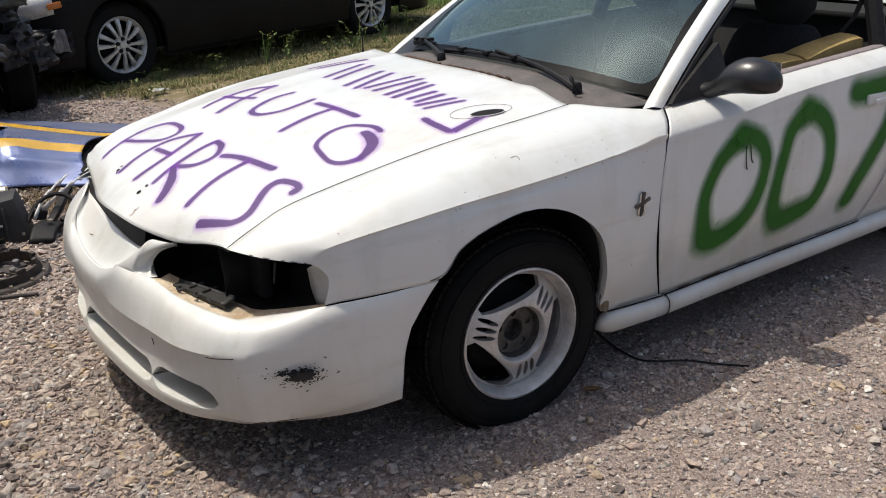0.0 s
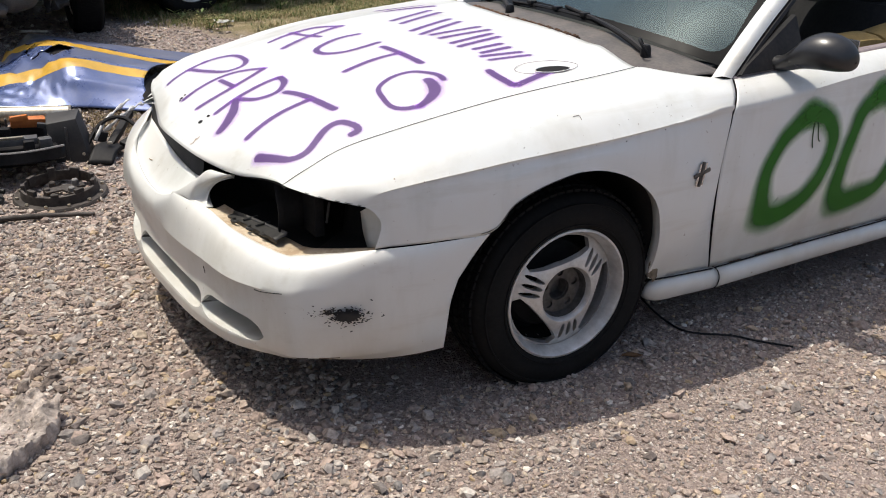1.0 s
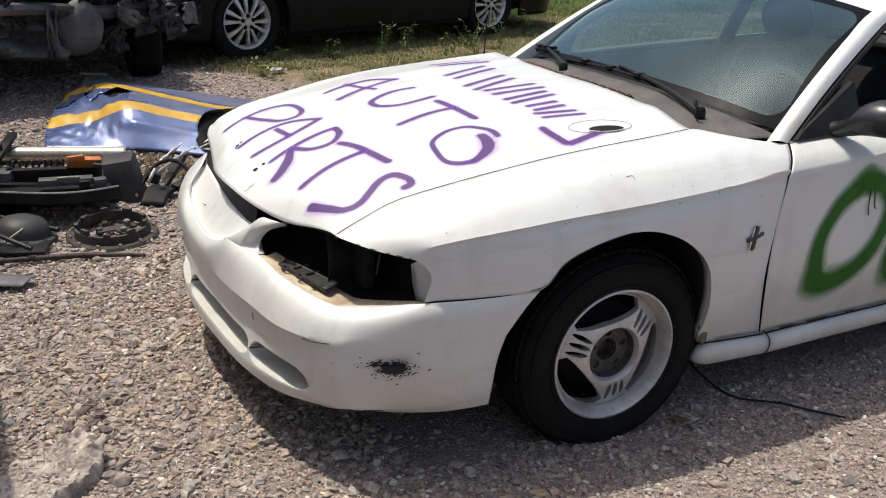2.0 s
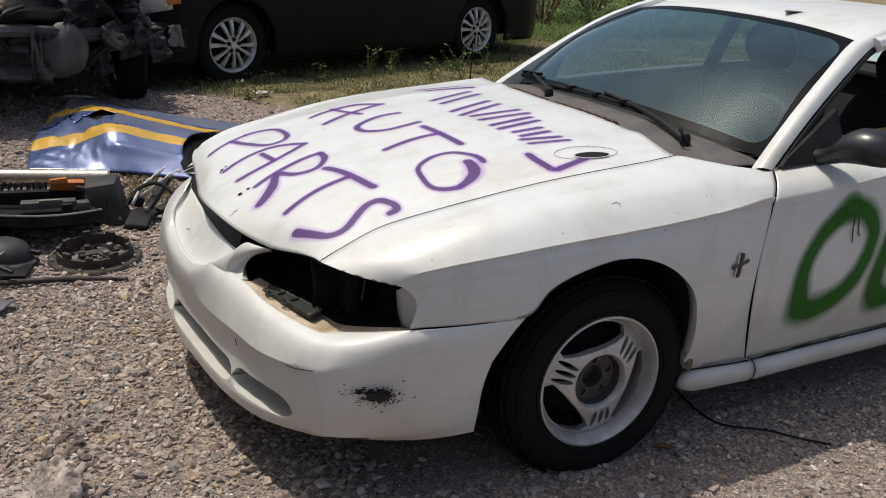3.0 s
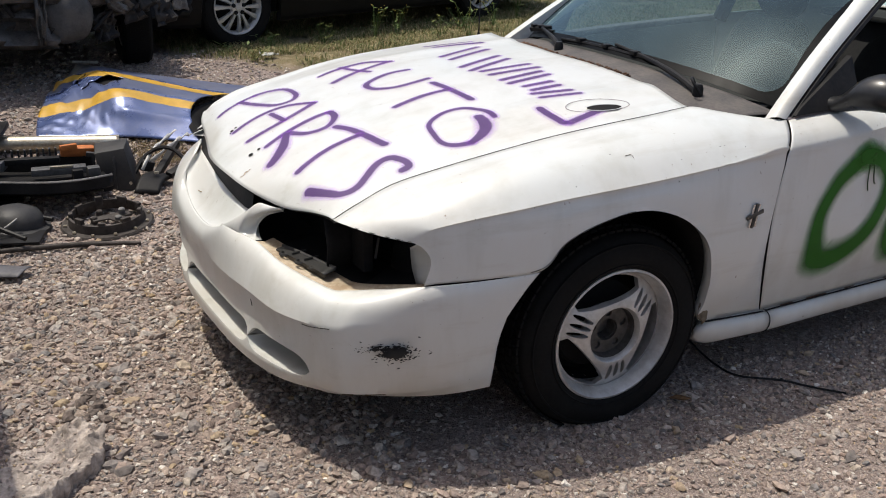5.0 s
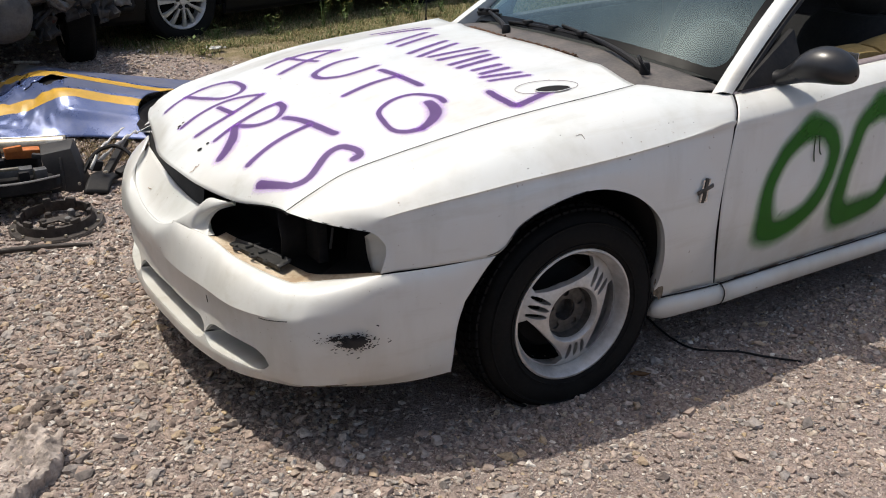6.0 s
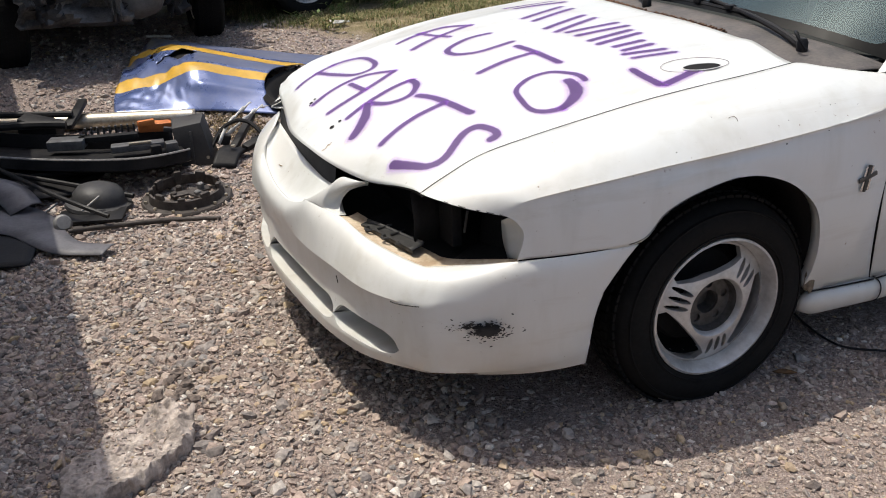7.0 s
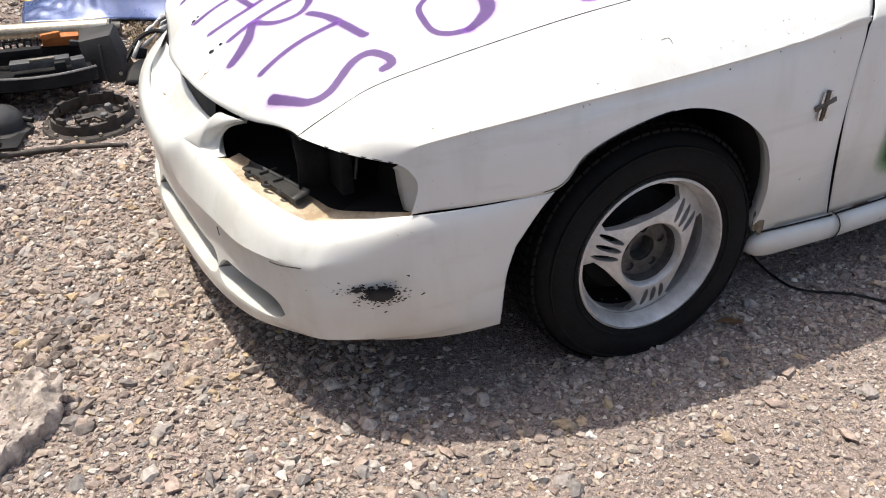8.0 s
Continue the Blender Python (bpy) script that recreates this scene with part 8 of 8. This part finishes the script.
for k, (a, b) in enumerate((((-0.5, -0.3, 0.5), (-0.2, -0.38, 0.75)), ((0.1, -0.36, 0.85), (0.45, -0.30, 0.60)), ((-0.62, -0.24, 0.75), (-0.30, -0.34, 0.48)), ((0.2, -0.34, 0.36), (0.55, -0.2, 0.5)))):
    mid = (np.array(a) + np.array(b)) / 2 + (0, -0.05, 0.06)
    part("hanging_hose", Geo().tube([a, mid, b], 0.014, 6, steps=10), BLACK_PLASTIC, wr)
for ob in wr.children:
    if not ob.name.startswith(("cabin_shell", "engine_bay")):
        ob.location.y -= 0.10
part("crushed_nose", crumple(Geo(), (-0.74, -0.50, 0.62), (0.62, -0.34, 0.66), (0.66, 0.0, 0.98), (-0.74, -0.1, 1.0), 0.10, 41, 18), BLACK_PAINT, wr, "crushed black nose sheet", thick=0.006)
for s, st in ((1, -16), (-1, -6)):
    w = part("wheel", RIM, None, wr)
    w.matrix_basis = pose(s * 0.80, 0.10, 0.315, 0, 0, st) @ pose(0, 0, 0, 0, s * 90, 0)
    tyre(w)
    part("rim_barrel", BARREL, None, w)
for s in (1, -1):
    w = part("wheel", RIM, None, wr)
    w.matrix_basis = pose(s * 0.80, 2.75, 0.315) @ pose(0, 0, 0, 0, s * 90, 0)
    tyre(w)

# ---- verge ----
GRASS = island_material("verge_grass", [(0.0, (0.07, 0.12, 0.025)), (0.30, (0.13, 0.17, 0.042)), (0.52, (0.23, 0.20, 0.075)), (0.7, (0.36, 0.28, 0.14)), (1.0, (0.46, 0.37, 0.21))], 0.7, 30.0, 0.1)


def grass(areas, seed, verge=True):
    rng = np.random.default_rng(seed)
    vs, ts, n = [], [], 0
    for x0, x1, y0, y1, count, h0, h1 in areas:
        for _ in range(count):
            x, y = rng.uniform(x0, x1), rng.uniform(y0, y1)
            d = y - verge_edge(x) - 0.5 * noise.noise((x * 1.5, y * 1.5, 9.0))
            if verge and (d < 0 or rng.random() > 0.25 + d * 0.9 or noise.noise((x * 2.3, y * 2.3, 7.0)) < -0.38):
                continue
            patch = 0.5 + noise.noise((x * 0.9, y * 0.9, 4.0))
            for _ in range(5):
                h = rng.uniform(h0, h1) * (0.5 + 0.7 * patch)
                a, lean = rng.uniform(0, 6.283), rng.uniform(0.4, 2.3)
                w = rng.uniform(0.0014, 0.0036)
                bx_, by_ = x + rng.normal(0, 0.03), y + rng.normal(0, 0.03)
                z = ground_z(by_)
                dx, dy = math.cos(a), math.sin(a)
                sx, sy = -dy * w, dx * w
                m1 = (bx_ + dx * h * lean * 0.35, by_ + dy * h * lean * 0.35, z + h * 0.6)
                t1 = (bx_ + dx * h * lean, by_ + dy * h * lean, z + h * (1 - 0.25 * lean))
                vs += [(bx_ - sx, by_ - sy, z - 0.01), (bx_ + sx, by_ + sy, z - 0.01), (m1[0] - sx * 0.7, m1[1] - sy * 0.7, m1[2]), (m1[0] + sx * 0.7, m1[1] + sy * 0.7, m1[2]), t1]
                ts += [(n, n + 1, n + 3), (n, n + 3, n + 2), (n + 2, n + 3, n + 4)]
                n += 5
    return raw_mesh("grass", np.array(vs), np.array(ts))


FIELD = island_material("field_grass", [(0.0, (0.05, 0.11, 0.012)), (0.45, (0.10, 0.19, 0.025)), (0.8, (0.17, 0.25, 0.045)), (1.0, (0.30, 0.29, 0.11))], 0.7, 30.0, 0.1)
tagged(part("field_grass", grass([(3.0, 11.0, 6.6, 12.5, 16000, 0.08, 0.26), (-1.0, 3.0, 8.0, 12.0, 4000, 0.08, 0.26)], 13), FIELD), "green grass of the field behind the cars", "grass", kind="stuff")
tagged(part("grass", grass([(0.0, 7.5, 3.4, 7.5, 34000, 0.018, 0.072)], 12), GRASS), "dry and green grass on the verge", "grass", kind="stuff")
STRAW = island_material("brown_straw", [(0.0, (0.10, 0.065, 0.035)), (0.5, (0.20, 0.135, 0.07)), (0.85, (0.28, 0.21, 0.11)), (1.0, (0.16, 0.17, 0.06))], 0.8, 30.0, 0.1)
tagged(part("dry_grass", grass([(-0.74, -0.44, 2.44, 2.80, 300, 0.012, 0.040)], 21, False), STRAW), "patch of brown dry grass beside the salvage", "grass", kind="stuff")
WEED = island_material("weed_leaves", [(0.0, (0.06, 0.11, 0.02)), (0.6, (0.12, 0.17, 0.035)), (1.0, (0.20, 0.20, 0.05))], 0.6, 40.0, 0.1)
FLOWER = material("yellow_flower", (0.42, 0.33, 0.05), 0.7)


def weed(x, y, h, seed, flowers):
    rng = np.random.default_rng(seed)
    t = thing("weed", pose(x, y, ground_z(y) - 0.005), "tall flowering weed in the grass" if flowers else "low leafy weed in the grass", "weed", "weeds on the verge")
    g, fl = Geo(), Geo()
    for s in range(4):
        a, r = rng.uniform(0, 6.283), rng.uniform(0.02, 0.08)
        top = np.array((r * math.cos(a) * 2, r * math.sin(a) * 2, h * rng.uniform(0.7, 1.0)))
        stem = cr([(0.01 * math.cos(a), 0.01 * math.sin(a), 0), top * (0.4, 0.4, 0.5), top], 8)
        g.tube(stem, (0.004, 0.003, 0.002), 5)
        for k in range(9):
            c = stem[rng.integers(1, 8)]
            b, l = rng.uniform(0, 6.283), rng.uniform(0.03, 0.07)
            d = np.array((math.cos(b), math.sin(b), rng.uniform(-0.1, 0.5))) * l
            sd = np.array((-math.sin(b), math.cos(b), 0)) * l * 0.18
            g.add([c, c + d * 0.5 + sd, c + d, c + d * 0.5 - sd], [(0, 1, 2, 3)])
        if flowers:
            for k in range(2):
                fl.ball((0.009, 0.009, 0.006), Matrix.Translation(stem[-1] + rng.normal(0, 0.015, 3)), 8, 5)
    part("stems_and_leaves", g, WEED, t)
    if flowers:
        part("blossom", fl, FLOWER, t)


for k, (x, y, h, f) in enumerate(((1.75, 4.70, 0.32, 1), (2.0, 4.78, 0.26, 1), (2.75, 4.95, 0.24, 1), (2.35, 4.60, 0.20, 1), (0.75, 4.55, 0.14, 0), (1.25, 4.65, 0.18, 0), (0.30, 4.85, 0.12, 0), (0.50, 4.15, 0.10, 0), (3.10, 4.9, 0.28, 1), (2.55, 4.45, 0.34, 0), (3.6, 5.3, 0.3, 0), (0.42, 4.45, 0.10, 0))):
    weed(x, y, h, k + 50, f)
LITTER = worn("pale_plastic_litter", (0.55, 0.55, 0.53), (0.40, 0.39, 0.37), 20.0, (0.5, 0.7))
lt = part("litter", crumple(Geo(), (-0.07, -0.03, 0.02), (0.07, -0.03, 0.02), (0.06, 0.05, 0.02), (-0.06, 0.05, 0.03), 0.02, 21, 8), LITTER, thick=0.002)
lt.matrix_world = pose(0.62, 4.18, ground_z(4.18) + 0.015, 0, 0, 10)
tagged(lt, "pale crumpled plastic litter on the grass", "litter")
# bush behind the sedan's tail
LEAVES = island_material("bush_leaves", [(0.0, (0.03, 0.07, 0.012)), (0.6, (0.07, 0.13, 0.025)), (1.0, (0.13, 0.18, 0.04))], 0.6, 30.0, 0.1)


def bush(x, y, r, h, seed):
    rng = np.random.default_rng(seed)
    t = thing("bush", pose(x, y, ground_z(y) - 0.01), "leafy green bush at the edge of the yard", "bush", "bushes behind the parked cars")
    st, vs, ts, n = Geo(), [], [], 0
    for s in range(9):
        a = 6.283 * s / 9
        st.tube([(0.04 * math.cos(a), 0.04 * math.sin(a), 0), (r * 0.4 * math.cos(a), r * 0.4 * math.sin(a), h * 0.5), (r * 0.7 * math.cos(a + 0.4), r * 0.7 * math.sin(a + 0.4), h * 0.85)], (0.02, 0.012, 0.005), 6, steps=8)
    for _ in range(2600):
        a, b, q = rng.uniform(0, 6.283), rng.uniform(0.02, 1), rng.uniform(0.55, 1.0)
        lump = 1 + 0.3 * noise.noise((math.cos(a) * 2, math.sin(a) * 2, b * 3 + seed))
        c = np.array((r * q * lump * math.cos(a) * math.sqrt(1 - (b * 0.9) ** 2), r * q * lump * math.sin(a) * math.sqrt(1 - (b * 0.9) ** 2), h * b * lump))
        d = rng.normal(0, 1, 3)
        d = d / np.linalg.norm(d) * rng.uniform(0.03, 0.06)
        e = np.cross(d, rng.normal(0, 1, 3))
        e = e / np.linalg.norm(e) * 0.018
        vs += [c, c + d * 0.5 + e, c + d, c + d * 0.5 - e]
        ts += [(n, n + 1, n + 2), (n, n + 2, n + 3)]
        n += 4
    tagged(part("branchwork", st, RUST, t), kind="stuff")
    part("foliage", raw_mesh("foliage", np.array(vs), np.array(ts)), LEAVES, t)


bush(6.0, 8.2, 1.0, 1.5, 3)
bush(7.4, 8.9, 1.2, 1.8, 4)
bush(4.2, 9.6, 1.1, 1.6, 5)
